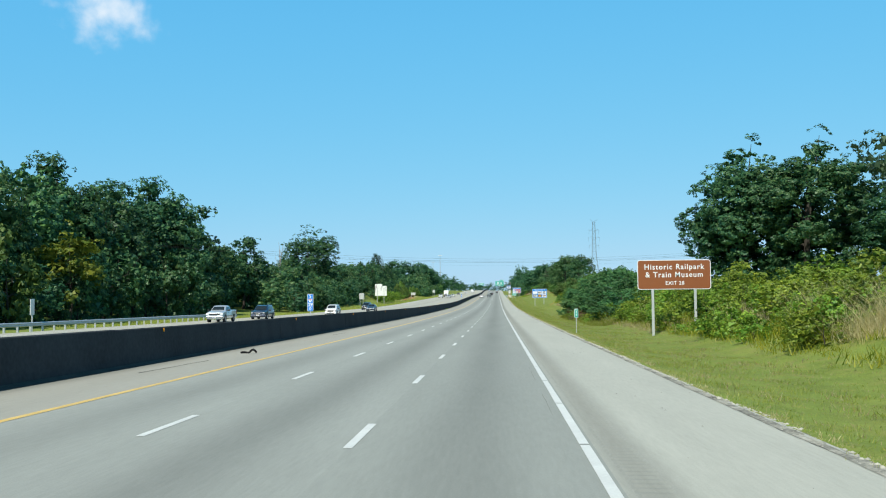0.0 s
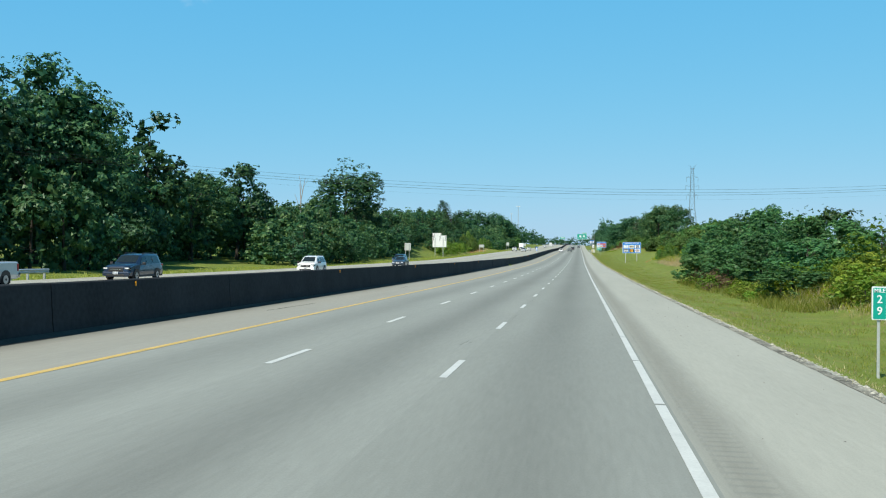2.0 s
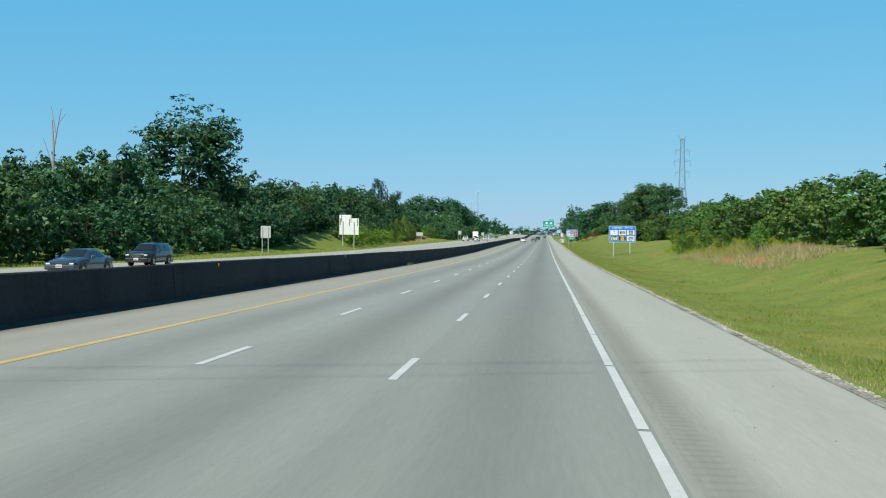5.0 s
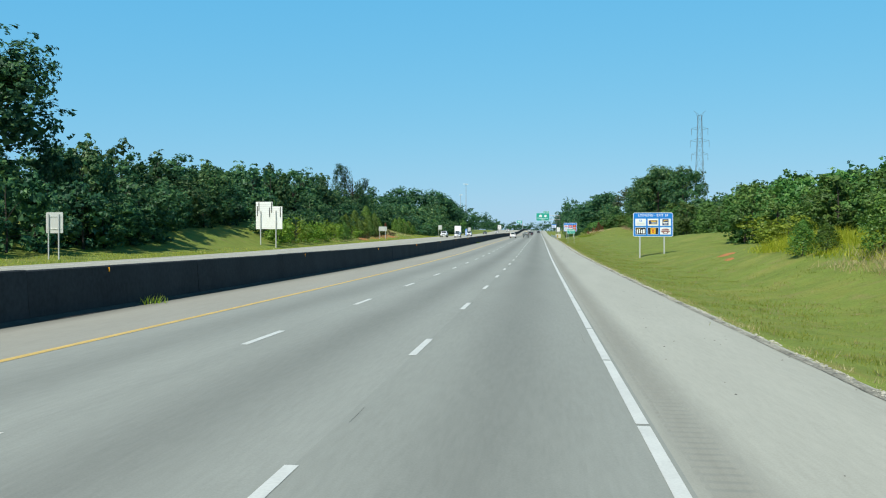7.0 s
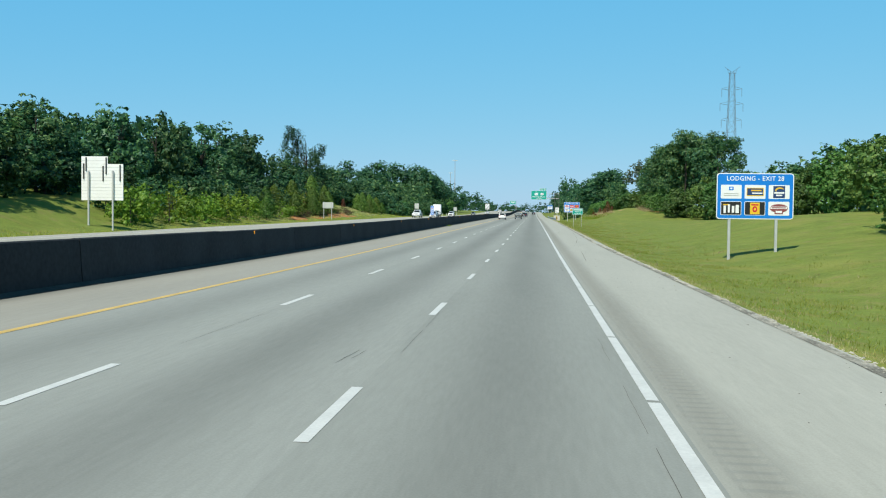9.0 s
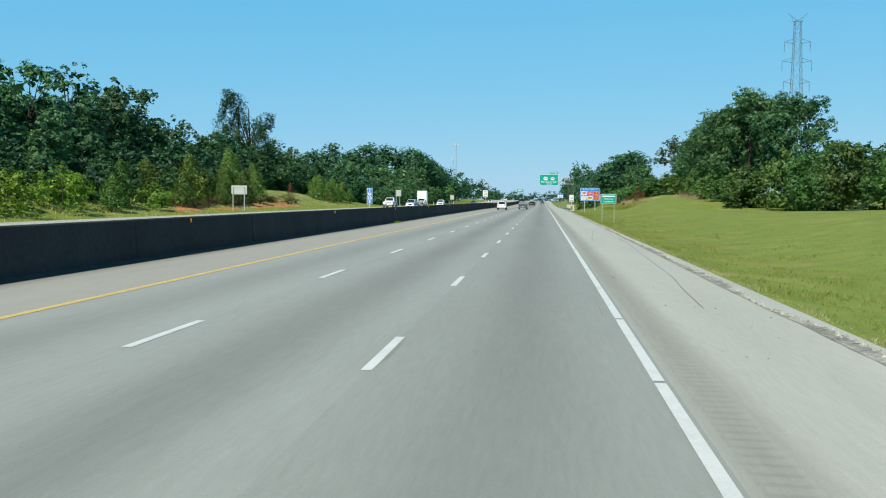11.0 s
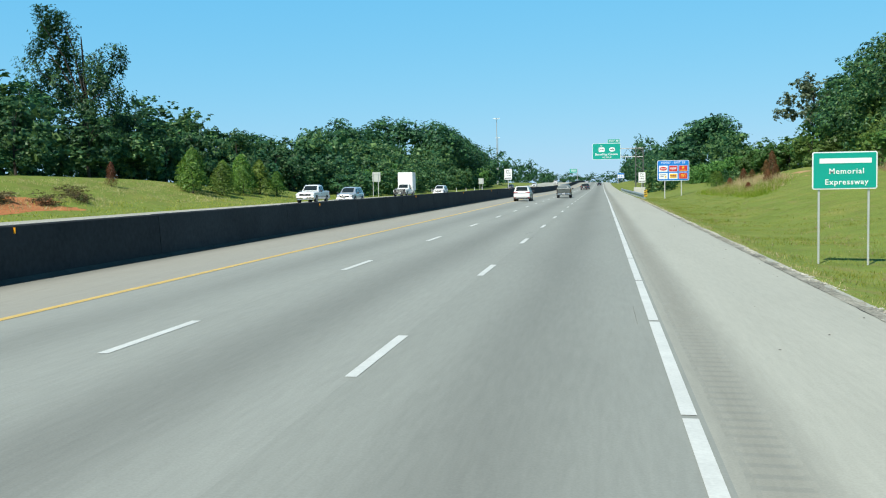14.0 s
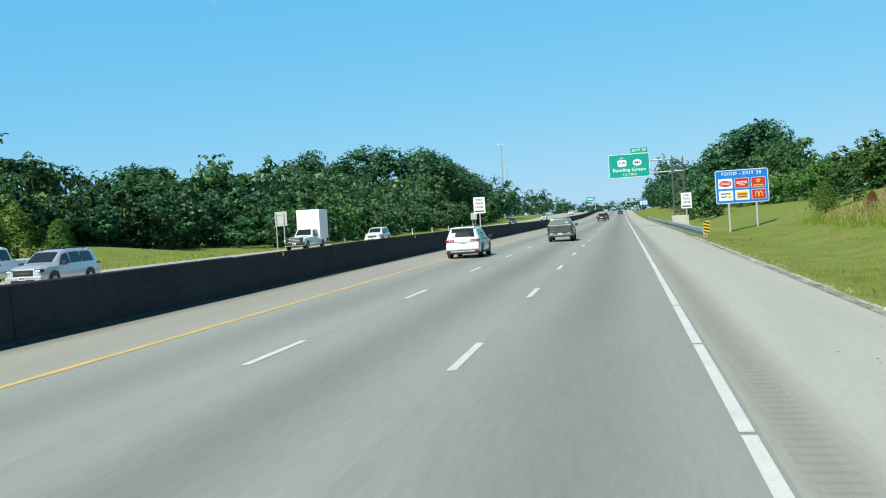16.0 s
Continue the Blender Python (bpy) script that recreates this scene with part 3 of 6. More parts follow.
def trunk_mesh(name, high, thick, ends, mat, fork=0.35):
    bm = bmesh.new()
    pts = [(0, 0, -0.3), (0.02 * high, 0, high * 0.18), (0.01 * high, 0.015 * high, high * 0.45), (0, 0, high * 0.8)]
    rad = [thick * 1.25, thick * 0.85, thick * 0.6, thick * 0.15]
    for k in range(3):
        add_rod(bm, pts[k], pts[k + 1], rad[k], rad[k + 1], 8)
    for e in ends:
        z = min(high * (fork + 0.3 * RNG.random()), e[2] * 0.85)
        mid = Vector((e[0] * 0.45, e[1] * 0.45, z + (e[2] - z) * 0.6))
        add_rod(bm, (0.01 * high, 0, z), mid, thick * 0.34, thick * 0.2, 5)
        add_rod(bm, mid, e, thick * 0.2, thick * 0.06, 5)
    me = bpy.data.meshes.new(name)
    bm.to_mesh(me)
    bm.free()
    me.materials.append(mat)
    return me


STOCK = {}


def stock(kind, variants, high, wide, low, lobes, leaves, leaf, mat, thick, **more):
    STOCK[kind] = (high, wide, [])
    for v in range(variants):
        cm, c = crown_mesh(kind + "_crown", high, wide, low, lobes, leaves, leaf, mat, lean=v * 7.3, **more)
        tm = trunk_mesh(kind + "_trunk", high, thick, c[RNG.choice(len(c), 9, replace=False)], M_bark)
        STOCK[kind][2].append((cm, tm))


stock("oak", 3, 21, 6.8, 2.4, 120, 8200, 0.44, M_leaf_dark, 0.42)
stock("broad", 3, 18, 5.4, 0.5, 90, 6000, 0.43, M_leaf, 0.30)
stock("slim", 3, 16, 3.6, 0.2, 60, 4200, 0.37, M_leaf, 0.22, rough=0.45)
stock("young", 3, 9, 3.3, -0.9, 64, 3300, 0.34, M_leaf, 0.14, skirt=0.25)
# same tree as young, darker leaves painting in the shade under the wood
stock("shade", 3, 9, 3.3, -0.9, 64, 2600, 0.39, M_leaf_dark, 0.14, skirt=0.25)
# young's crown again, its leaf colour brightened to read as sunlit
stock("copse", 3, 9, 3.3, -0.9, 64, 4200, 0.31, M_leaf_fresh, 0.14, skirt=0.25, rough=0.45)
stock("lush", 3, 7, 3.2, -0.8, 56, 3300, 0.30, M_leaf_fresh, 0.12, skirt=0.3, rough=0.45)
stock("thicket", 3, 8, 3.2, -0.8, 76, 11000, 0.20, M_leaf_mid, 0.13, skirt=0.3, rough=0.55)
stock("bigoak", 3, 20, 6.4, -1.0, 230, 32000, 0.28, M_leaf_dark, 0.4, rough=0.3, lobe=0.66)
stock("hilloak", 3, 20, 6.4, 0.2, 120, 12000, 0.36, M_leaf, 0.26, rough=0.42)
stock("round", 1, 21, 6.4, 2.4, 150, 9000, 0.40, M_leaf, 0.4, rough=0.12)
stock("gold", 1, 11, 3.6, -0.8, 44, 5000, 0.30, M_leaf_gold, 0.14)
stock("shrub", 4, 4.6, 2.8, -0.6, 46, 3200, 0.20, M_leaf_light, 0.07, skirt=0.3, rough=0.5)
stock("weedbush", 3, 1.9, 1.5, -0.3, 30, 1150, 0.135, M_leaf_light, 0.03, skirt=0.3, rough=0.7)
stock("dried", 2, 2.2, 1.5, -0.3, 34, 2200, 0.09, M_dried, 0.03, skirt=0.2, rough=0.7)
stock("darkshrub", 3, 5.5, 3.0, -0.6, 46, 2400, 0.28, M_leaf, 0.08, skirt=0.35, rough=0.5)
stock("silver", 1, 14, 3.4, 4.0, 44, 3000, 0.28, M_leaf_grey, 0.2, rough=0.6)
stock("far", 2, 18, 7.0, -2.0, 60, 4400, 0.48, M_leaf_dark, 0.3)
LABELS = {
    "oak": ("tall dark green broadleaf tree with a dense rounded crown", "tree"),
    "broad": ("mature green deciduous tree at the edge of the wood", "tree"),
    "slim": ("slender green deciduous tree with an open crown", "tree"),
    "young": ("young leafy tree branched down to the grass", "tree"),
    "lush": ("bright green leafy shrub tree in front of the wood", "tree"),
    "thicket": ("dense dark green thicket tree beside the ditch", "tree"),
    "bigoak": ("large dark green oak on the bank above the highway", "tree"),
    "shade": ("young tree under the wood's edge, leaf colour darkened for shade", "tree"),
    "copse": ("green young tree in the copse above the ditch, leaf colour brightened as sunlit", "tree"),
    "hilloak": ("tall green tree in the hilltop wood", "tree"),
    "round": ("tall rounded green tree standing above the wood", "tree"),
    "weedbush": ("low bright green leafy weed bush on the bank", "bush"),
    "dried": ("brown half-dead bush among weeds before the thicket", "bush"),
    "gold": ("yellow-green leafy tree in front of darker wood", "tree"),
    "shrub": ("bright green roadside bush on a grassy bank", "bush"),
    "darkshrub": ("dense dark green bush at the wood's edge", "bush"),
    "silver": ("thin grey-green tree with sparse silvery leaves", "tree"),
    "far": ("distant dark green tree beside the highway", "tree"),
    "cedar": ("small conical green cedar on the grassy bank", "tree"),
    "rust": ("rust-brown dried conical shrub on the hill", "bush"),
}


BULK = []


def grow(kind, x, y, top, spread=1.0, v=None, label="", group="roadside trees", bulk=False):
    """A tree or bush of the stock at (x, y), top metres high."""
    high, wide, some = STOCK[kind]
    cm, tm = some[(int(abs(x * 13 + y * 7)) if v is None else v) % len(some)]
    s = top / high
    at = Matrix.Translation((x, y, ground_z(x, y) - 0.05)) @ Matrix.Rotation(RNG.uniform(0, 6.28), 4, "Z") @ Matrix.Diagonal((spread * (0.55 * s + 0.45), spread * (0.55 * s + 0.45), s, 1))
    if bulk or (y > 585 and LABELS[kind][1] == "tree"):
        BULK.append((cm, at, 3))
        return None
    ob = new(LABELS[kind][1] if kind != "cedar" else "cedar_tree")
    ob.matrix_world = at
    tagged(ob, label or LABELS[kind][0], LABELS[kind][1], group)
    for nm, me in (("crown", cm), ("trunk", tm)):
        p = new(nm, me)
        p.parent = ob
    return ob


def cone_crown(name, high, wide, leaves, leaf, mat):
    t = RNG.random(leaves) ** 0.7
    a = RNG.random(leaves) * 6.283
    r = wide * (1 - t) ** 0.62 * (0.45 + 0.6 * RNG.random(leaves)) * (1 + 0.25 * np.sin(3 * a + 9 * t))
    r *= np.where(t < 0.08, 0.75, 1)
    pos = np.stack([r * np.cos(a), r * np.sin(a), 0.08 + t * high], 1)
    nrm = np.stack([np.cos(a), np.sin(a), 0.5 + 0 * a], 1) + 0.5 * RNG.normal(size=(leaves, 3))
    return leaf_cloud(name, pos, nrm, leaf * (0.6 + 0.8 * RNG.random(leaves)), mat, slim=0.4)


STOCK["cedar"] = (4.0, 1.2, [(cone_crown("cedar_crown", 4.0, 1.35, 3800, 0.2, M_cedar), trunk_mesh("cedar_trunk", 4.0, 0.08, [], M_bark)) for _ in range(3)])
STOCK["rust"] = (3.0, 0.8, [(cone_crown("rust_crown", 3.0, 0.85, 3600, 0.11, M_rust), trunk_mesh("rust_trunk", 3.0, 0.05, [], M_bark)) for _ in range(2)])

# wood along the opposite carriageway: heights of the tree line by distance
LINE_Y = [0, 60, 110, 123, 144, 158, 170, 186, 200, 213, 228, 240, 262, 280, 312, 335, 360, 405, 424, 450, 468, 482, 527, 554, 600, 644, 690, 740, 776, 820, 888, 1000]
LINE_H = [17, 18, 19, 21, 21, 21.5, 19.5, 13.5, 14.5, 16, 12.5, 10, 12.5, 13, 11, 12.3, 11.8, 12.8, 14.2, 15, 11.5, 7.5, 9, 9, 13.5, 14, 14, 15.5, 22, 21, 20.5, 21]
y = 72.0
while y < 842:
    h = float(np.interp(y, LINE_Y, LINE_H)) * RNG.uniform(0.9, 1.02)
    x = -57 + RNG.uniform(-3, 3)
    kind = "oak" if h > 19.5 else ("broad" if h > 13.5 else ("slim" if RNG.random() < 0.45 else "young"))
    grow(kind, x, y, h, bulk=y > 640)
    if RNG.random() < 0.55:
        grow("slim" if h > 12 else "young", x - 9, y + 3, h * RNG.uniform(0.75, 0.98), bulk=True)
    y += RNG.uniform(6.0, 8.0) if y < 640 else RNG.uniform(8, 11)
for y in np.arange(150, 600, 5.0):
    grow("shade" if RNG.random() < 0.6 else "young", -64 + RNG.uniform(-2, 2), y, float(np.interp(y, LINE_Y, LINE_H)) * RNG.uniform(0.74, 0.92), bulk=True)
# understory in front of the wood
y = 68.0
while y < 302:
    x = float(np.interp(y, (68, 165, 190, 228, 250, 275, 302), (-45, -45, -41.8, -41.8, -45.5, -45, -48))) + RNG.uniform(-1.2, 1.0)
    h = RNG.uniform(5.5, 9.5) if y < 185 else RNG.uniform(4.5, 8)
    if 167 < y < 191:
        grow("darkshrub", -58, y, 5.5)
        y += 4.5
        continue
    if y < 167:
        grow("shade", x - 3.5, y, h * 1.1)
        y += 5.0
        continue
    grow(("young", "darkshrub", "lush", "shade")[RNG.choice(4, p=(0.33, 0.15, 0.1, 0.42))], x, y, h)
    if RNG.random() < 0.75:
        grow("young", x - 5.5, y + 2, h * 1.35 if y < 180 else h * 1.15, bulk=True)
    y += RNG.uniform(4.2, 6.0)
for y in np.arange(298, 404, 4.4):
    x = float(np.interp(y, (298, 318, 336, 354, 375, 404), (-45.5, -48, -51, -53, -56, -58))) + RNG.uniform(-1, 0.6)
    grow("shade" if RNG.random() < 0.65 else "young", x, y, RNG.uniform(5.5, 8.5), 1.1)
y = 578.0
while y < 850:
    x = (-45.5 if y < 630 else -50) + RNG.uniform(-2, 1.5)
    h = RNG.uniform(5.0, 9.0) if y > 610 else RNG.uniform(4.0, 6.5)
    grow("lush" if RNG.random() < 0.12 else "young", x, y, h, bulk=y > 700)
    grow("young", x - 6, y + 3, h * 1.2, bulk=True)
    y += RNG.uniform(5.0, 7.0)
for y in np.arange(556, 640, 4.6):
    grow("shade", -52.5 + RNG.uniform(-1.5, 1.5), y, RNG.uniform(6.5, 9.0), 1.1)
for y in np.arange(560, 730, 6.0):
    grow("shade", -66 + RNG.uniform(-2, 2), y, RNG.uniform(7, 9), bulk=True)
for y in np.arange(402, 576, 6.0):
    grow("young", -56 + RNG.uniform(-2, 1.5), y, RNG.uniform(5, 7) if not 475 < y < 500 else 4.5, bulk=True)
grow("gold", -47.2, 104, 11.0, 1.2)
grow("lush", -46.5, 89, 9.5, 0.9)
# trees that stand out of the line
grow("round", -58.8, 299, 23.0, 1.25)
grow("slim", -58, 183, 21.5, 1.2, label="tall pale tree with a ragged half-bare top")
grow("oak", -57.5, 154, 22.5, 0.95)
grow("oak", -58, 124, 22.0, 0.95)
grow("broad", -57, 214, 17.2, 1.0)
grow("slim", -58, 352, 11.8, 1.1, label="dark tree with a tufted top above the wood")
for x, y, h in ((-58, 762, 25), (-62, 778, 27), (-70, 768, 27.5), (-84, 772, 28), (-98, 770, 28), (-60, 795, 24), (-112, 776, 25), (-74, 606, 13.5), (-79, 613, 13.8), (-72, 690, 19.5), (-77, 699, 20.5), (-70, 706, 19), (-75, 714, 19)):
    grow("oak", x, y, h, 1.15, label="large old oak towering over the roadside wood")

# willow with hanging foliage
willow = root("willow_tree", "tall weeping tree with drooping grey-green foliage", "tree", (-60.9, 514.8, ground_z(-60.9, 514.8)))
WH = 21.6
strands, ends = [], []
# two leaders: a tall one leaning away from the road and a lower one towards it
for k in range(64):
    a, t = 2.4 * k, (k + 0.5) / 64
    tall = k % 5 < 3
    z0 = (WH if tall else 16.5) * (0.2 + 0.77 * t)
    side = (-3.8 if tall else 3.2) * min(1.0, z0 / 13)
    reach = (5.6 if tall else 5.0) * (1.0 - 0.55 * max(0, t - 0.45) / 0.55) * RNG.uniform(0.65, 1.15)
    tip = np.array([reach * math.cos(a) + side, reach * math.sin(a), z0 - 0.10 * reach])
    ends.append(tip)
    for q in range(13):
        u = 0.25 + 0.75 * RNG.random()
        at = np.array([side + (tip[0] - side) * u, tip[1] * u, z0 + 1.3 * u * (1 - u) * 2 - 0.1 * reach * u]) + RNG.normal(size=3) * (0.35, 0.35, 0.2)
        ln = RNG.uniform(1.0, 3.6) * (0.6 + 0.5 * u)
        m = 28
        h = RNG.random(m) ** 0.8
        w = 0.30 * (1 - 0.6 * h)
        strands.append(at + np.stack([RNG.normal(size=m) * w, RNG.normal(size=m) * w, -h * ln], 1))
pos = np.concatenate(strands)
nrm = (pos - (0, 0, WH * 0.5)) * (1, 1, 0.6) / 6 + (0, 0, 0.5) + RNG.normal(size=pos.shape) * 0.45
me = leaf_cloud("crown", pos, nrm, 0.40 * (0.6 + 0.7 * RNG.random(len(pos))), M_leaf, slim=0.5)
p = new("crown", me)
p.parent = willow
p = new("trunk", trunk_mesh("willow_trunk", WH, 0.4, ends[::3], M_bark))
p.parent = willow

for x, y, h in ((-61.5, 497, 11.5), (-63, 505, 12.5), (-59.5, 523, 11), (-62, 530, 13), (-60, 538, 12.5), (-63.5, 545, 13.5), (-60.5, 551, 12)):
    grow("slim", x, y, h, 1.25)

# bare snag
snag = root("dead_tree", "bare bleached dead tree trunk rising over the wood", "tree", (-58, 254, ground_z(-58, 254)))
bm = rod((0, 0, -0.3), (0.3, 0, 11), 0.22, 0.13)
add_rod(bm, (0.3, 0, 11), (0.0, 0.2, 14.5), 0.12, 0.06)
add_rod(bm, (0.3, 0, 11), (1.2, 0, 15.8), 0.10, 0.04)
add_rod(bm, (0.6, 0, 12.8), (-0.2, 0.3, 16.2), 0.06, 0.03)
part("trunk", bm, M_dead, snag)
part("limb", rod((0.2, 0, 9.0), (-1.1, 0.2, 12.4), 0.07, 0.03), M_dead, snag)
part("limb", rod((0.9, 0, 14.0), (1.7, 0.1, 15.2), 0.04, 0.02), M_dead, snag)

# cedars and scrub on the red bank
for x, y, h in (
    (-44.5, 362, 3.8), (-45.8, 368, 3.3), (-44.6, 373, 3.6), (-46, 378, 3.4), (-44, 384, 3.6), (-46, 388, 3.2), (-43.8, 393, 3.4), (-45.5, 397, 2.8), (-44, 402, 3.5), (-46, 407, 3.9), (-43.5, 411, 3.0), (-45, 416, 3.7), (-44, 421, 2.9), (-46, 425, 4.2),
    (-43.6, 430, 3.4), (-45.4, 436, 4.4), (-47, 441, 5.0), (-43.8, 445, 3.2), (-45, 449, 4.6), (-44, 454, 4.0), (-47, 457, 5.2), (-44.6, 462, 4.2), (-46.5, 467, 4.4), 
    (-45.5, 508, 3.9), (-47.2, 511, 3.2), (-44.6, 514, 3.0), (-46, 518, 3.6), (-45, 522, 2.7), (-46.8, 526, 4.2), (-45.4, 529, 3.4), (-44.4, 533, 3.0),
):
    kind = "cedar" if RNG.random() < (0.25 if y < 415 else 0.7) or y > 450 else "shrub"
    grow(kind, x + 1.2, y, h * RNG.uniform(1.0, 1.4), 1.35 if kind == "cedar" else 0.95, group="bank cedars")
    if y < 475:
        grow("darkshrub", x - 2.6, y + 2, RNG.uniform(3.4, 4.8), 0.95)
        if y > 404:
            grow("shade", x - 6.5, y, RNG.uniform(6.0, 8.0), 1.05)
for k in range(34):
    grow("dried", RNG.uniform(-44.6, -41.9), RNG.uniform(430, 484), RNG.uniform(0.5, 1.1), RNG.uniform(1.1, 1.7), label="low dry brown scrub on the red bank", group="bank scrub")
for x, y, h in ((-46.5, 455, 3.4), (-46.5, 494, 2.4)):
    grow("rust", x, y, h)

# right side: bank bushes, the big oaks, the thicket by the ditch
for x, y, h in ((34.6, 136, 22.4), (41.5, 130, 21.6), (48, 137, 20), (37, 142, 16), (52, 122, 15)):
    grow("bigoak", x, y, h, 1.28, label="large dark green oak on the bank above the highway")
grow("silver", 40.5, 98, 17.5, 1.1)
for x, y, h in ((22, 30, 4.6), (20, 38, 3.8), (24, 44, 4.5), (19.5, 50, 3.4), (22.5, 57, 4.2), (18.4, 62, 2.9), (21, 68, 4.0), (24, 74, 4.8), (19, 76, 2.8), (21.5, 84, 4.0), (18.5, 88, 3.0), (23, 92, 5.0), (20, 97, 3.6), (18.4, 103, 3.0), (22, 106, 4.5), (19.6, 112, 3.4), (17.6, 118, 2.6), (22, 119, 5), (20, 126, 4.2)):
    grow("shrub" if RNG.random() < 0.85 else "darkshrub", x, y, h * (0.68 if x > 20.9 else 0.85), 1.1, group="bank bushes")
for x, y, h in ((17, 134, 4.0), (13.8, 124, 2.8), (21, 136, 6.5), (15.4, 141, 5.2), (19.5, 145, 7.0), (13.6, 150, 4.6), (17.2, 153, 7.0), (22.6, 152, 8.5), (13.0, 158, 4.8), (16.4, 162, 7.2), (20.5, 164, 9.0), (13.4, 167, 5.6), (18, 171, 8.6), (22.5, 175, 9.6), (15, 175, 6.2), (17.4, 181, 8.6), (21.5, 186, 9.4), (18, 185, 6.4), (20.2, 193, 8.2), (24, 196, 9.5), (21.5, 199, 6.4)):
    grow("thicket", x, y, h * (0.74 if h > 6 else 0.88), 1.12, group="thicket by the ditch")
for k in range(120):
    grow("weedbush", RNG.uniform(14.2, 22), RNG.uniform(44, 132), RNG.uniform(0.7, 2.2), RNG.uniform(0.9, 1.5), group="bank bushes")
for x, y, h in ((12.7, 152, 2.4), (12.2, 147.5, 1.8), (11.7, 142, 1.5), (12.4, 156.5, 1.6)):
    grow("dried", x, y, h, 1.15, group="bank bushes")
for k in range(14):
    grow("weedbush", RNG.uniform(11.6, 14), RNG.uniform(122, 170), RNG.uniform(0.7, 1.5), 1.1, group="bank bushes")
y = 200.0
while y < 340:
    h = 7.3 + 1.6 * noise.noise((y * 0.06, 0, 0)) + RNG.uniform(-0.8, 0.8)
    grow("copse", (24.5 if y < 245 else 27.5) + RNG.uniform(-1.5, 1.5), y, h * (0.80 if y > 300 else 0.86 if y < 248 else 0.76 if y < 284 else 0.88))
    grow("copse", 33 + RNG.uniform(-2, 2), y + 3, h * (0.88 if y < 280 else 1.15), bulk=True)
    y += RNG.uniform(4.6, 6.4)
for x, y, h in ((18.6, 232, 2.6), (18.2, 246, 2.2), (17.9, 256, 3.3), (17.6, 265, 1.8), (17.0, 268, 2.3), (20.5, 286, 2.6), (21.5, 296, 2.8)):
    grow("cedar" if y < 280 else "shrub", x, y, h, 1.2)
for y in np.arange(335, 470, 6.0):
    grow("copse" if RNG.random() < 0.7 else "lush", 36 + RNG.uniform(-1.5, 2), y, RNG.uniform(6.5, 9))
    grow("broad" if RNG.random() < 0.3 else "slim", 43 + RNG.uniform(-2, 2), y + 3, RNG.uniform(8.5, 11), bulk=True)
for x, y, h in ((34, 486, 20.5), (40, 480, 19), (33, 496, 19), (38, 500, 21), (32.5, 508, 18.5), (36, 516, 19.5), (33.5, 527, 17), (36.5, 536, 18.5), (43, 520, 21), (44, 500, 21), (35.5, 546, 18), (39, 557, 17), (34.6, 553, 15.5)):
    grow("hilloak", x, y, h - 1.5, 0.95)
for x, y, h in ((32.7, 562, 17.5), (35, 571, 14)):
    grow("silver", x, y, h - 1.5, 1.2)
for x, y, h in ((29.5, 470, 5), (31, 476, 6), (29, 482, 5), (30.5, 488, 6), (29.5, 495, 5.2), (31, 502, 6), (30, 510, 5), (31, 518, 5.5), (32, 540, 5), (31, 555, 6), (33, 560, 7), (31.5, 470, 7), (33, 492, 7), (34, 505, 8), (33, 514, 7), (34, 524, 8), (35, 533, 8), (32, 530, 5), (36, 556, 11), (39, 565, 12), (36, 576, 10)):
    grow("copse" if h > 6 else "lush", x, y, h, 1.1)
y = 580.0
while y < 700:
    grow("copse", 27 + RNG.uniform(-2, 2), y, RNG.uniform(4.5, 6.0))
    grow("broad", 34 + RNG.uniform(-2, 2), y + 3, RNG.uniform(5.5, 7) if y < 655 else RNG.uniform(12, 15), bulk=True)
    y += RNG.uniform(6, 8)
for x, y, h in ((15.5, 640, 8), (17, 655, 9), (13.5, 668, 7), (16, 680, 9.5)):
    grow("young", x, y, h)
for x, y, h in ((33, 712, 21.5), (30, 735, 21.5), (36, 724, 22), (27, 722, 16), (24, 700, 13)):
    grow("oak", x, y, h - 0.5, 1.2)
for x, y, h in ((19.0, 517.2, 3.5), (20.3, 529, 2.3), (20.9, 526.5, 1.7), (18.2, 533, 1.9), (18.9, 530.8, 1.4), (16.3, 531.3, 1.4), (15.6, 511, 1.1), (18.2, 515.2, 1.6)):
    grow("rust", x, y, h * 0.88, 1.12)
grow("cedar", 16.3, 546, 2.5, 1.3)
grow("cedar", 17.4, 552, 2.2, 1.2)
grow("darkshrub", 18.5, 546, 2.3, 0.75)
for x, y, h in ((28.5, 578, 7.2), (30.5, 583, 6.8), (26.6, 585, 6.3), (32.5, 580, 5.8), (25.2, 592, 5.4)):
    grow("copse", x, y, h)
# far ends of the highway
y = 760.0
while y < 1250:
    grow("far", 24 + RNG.uniform(-4, 8), y, RNG.uniform(13, 20) + (5 if 920 < y < 1010 else 0), bulk=True)
    y += 14
for x, y, h in ((-50, 880, 18), (-55, 892, 19.5), (-51, 902, 17), (-62, 900, 18), (-49, 1078, 16.5), (-54, 1092, 18), (-60, 1105, 16), (-50, 1330, 16), (-58, 1345, 17), (-75, 980, 17), (-90, 1010, 18), (-80, 1180, 18), (-95, 1240, 18)):
    grow("far", x, y, h, bulk=True)
for x in range(-150, 170, 11):
    grow("far", x + RNG.uniform(-3, 3), 1500 + RNG.uniform(-60, 60), RNG.uniform(12, 20), 1.4, bulk=True)
for x in range(-48, -12, 9):
    grow("far", x, 1290 + RNG.uniform(-20, 20), RNG.uniform(8, 12), 1.2, bulk=True)


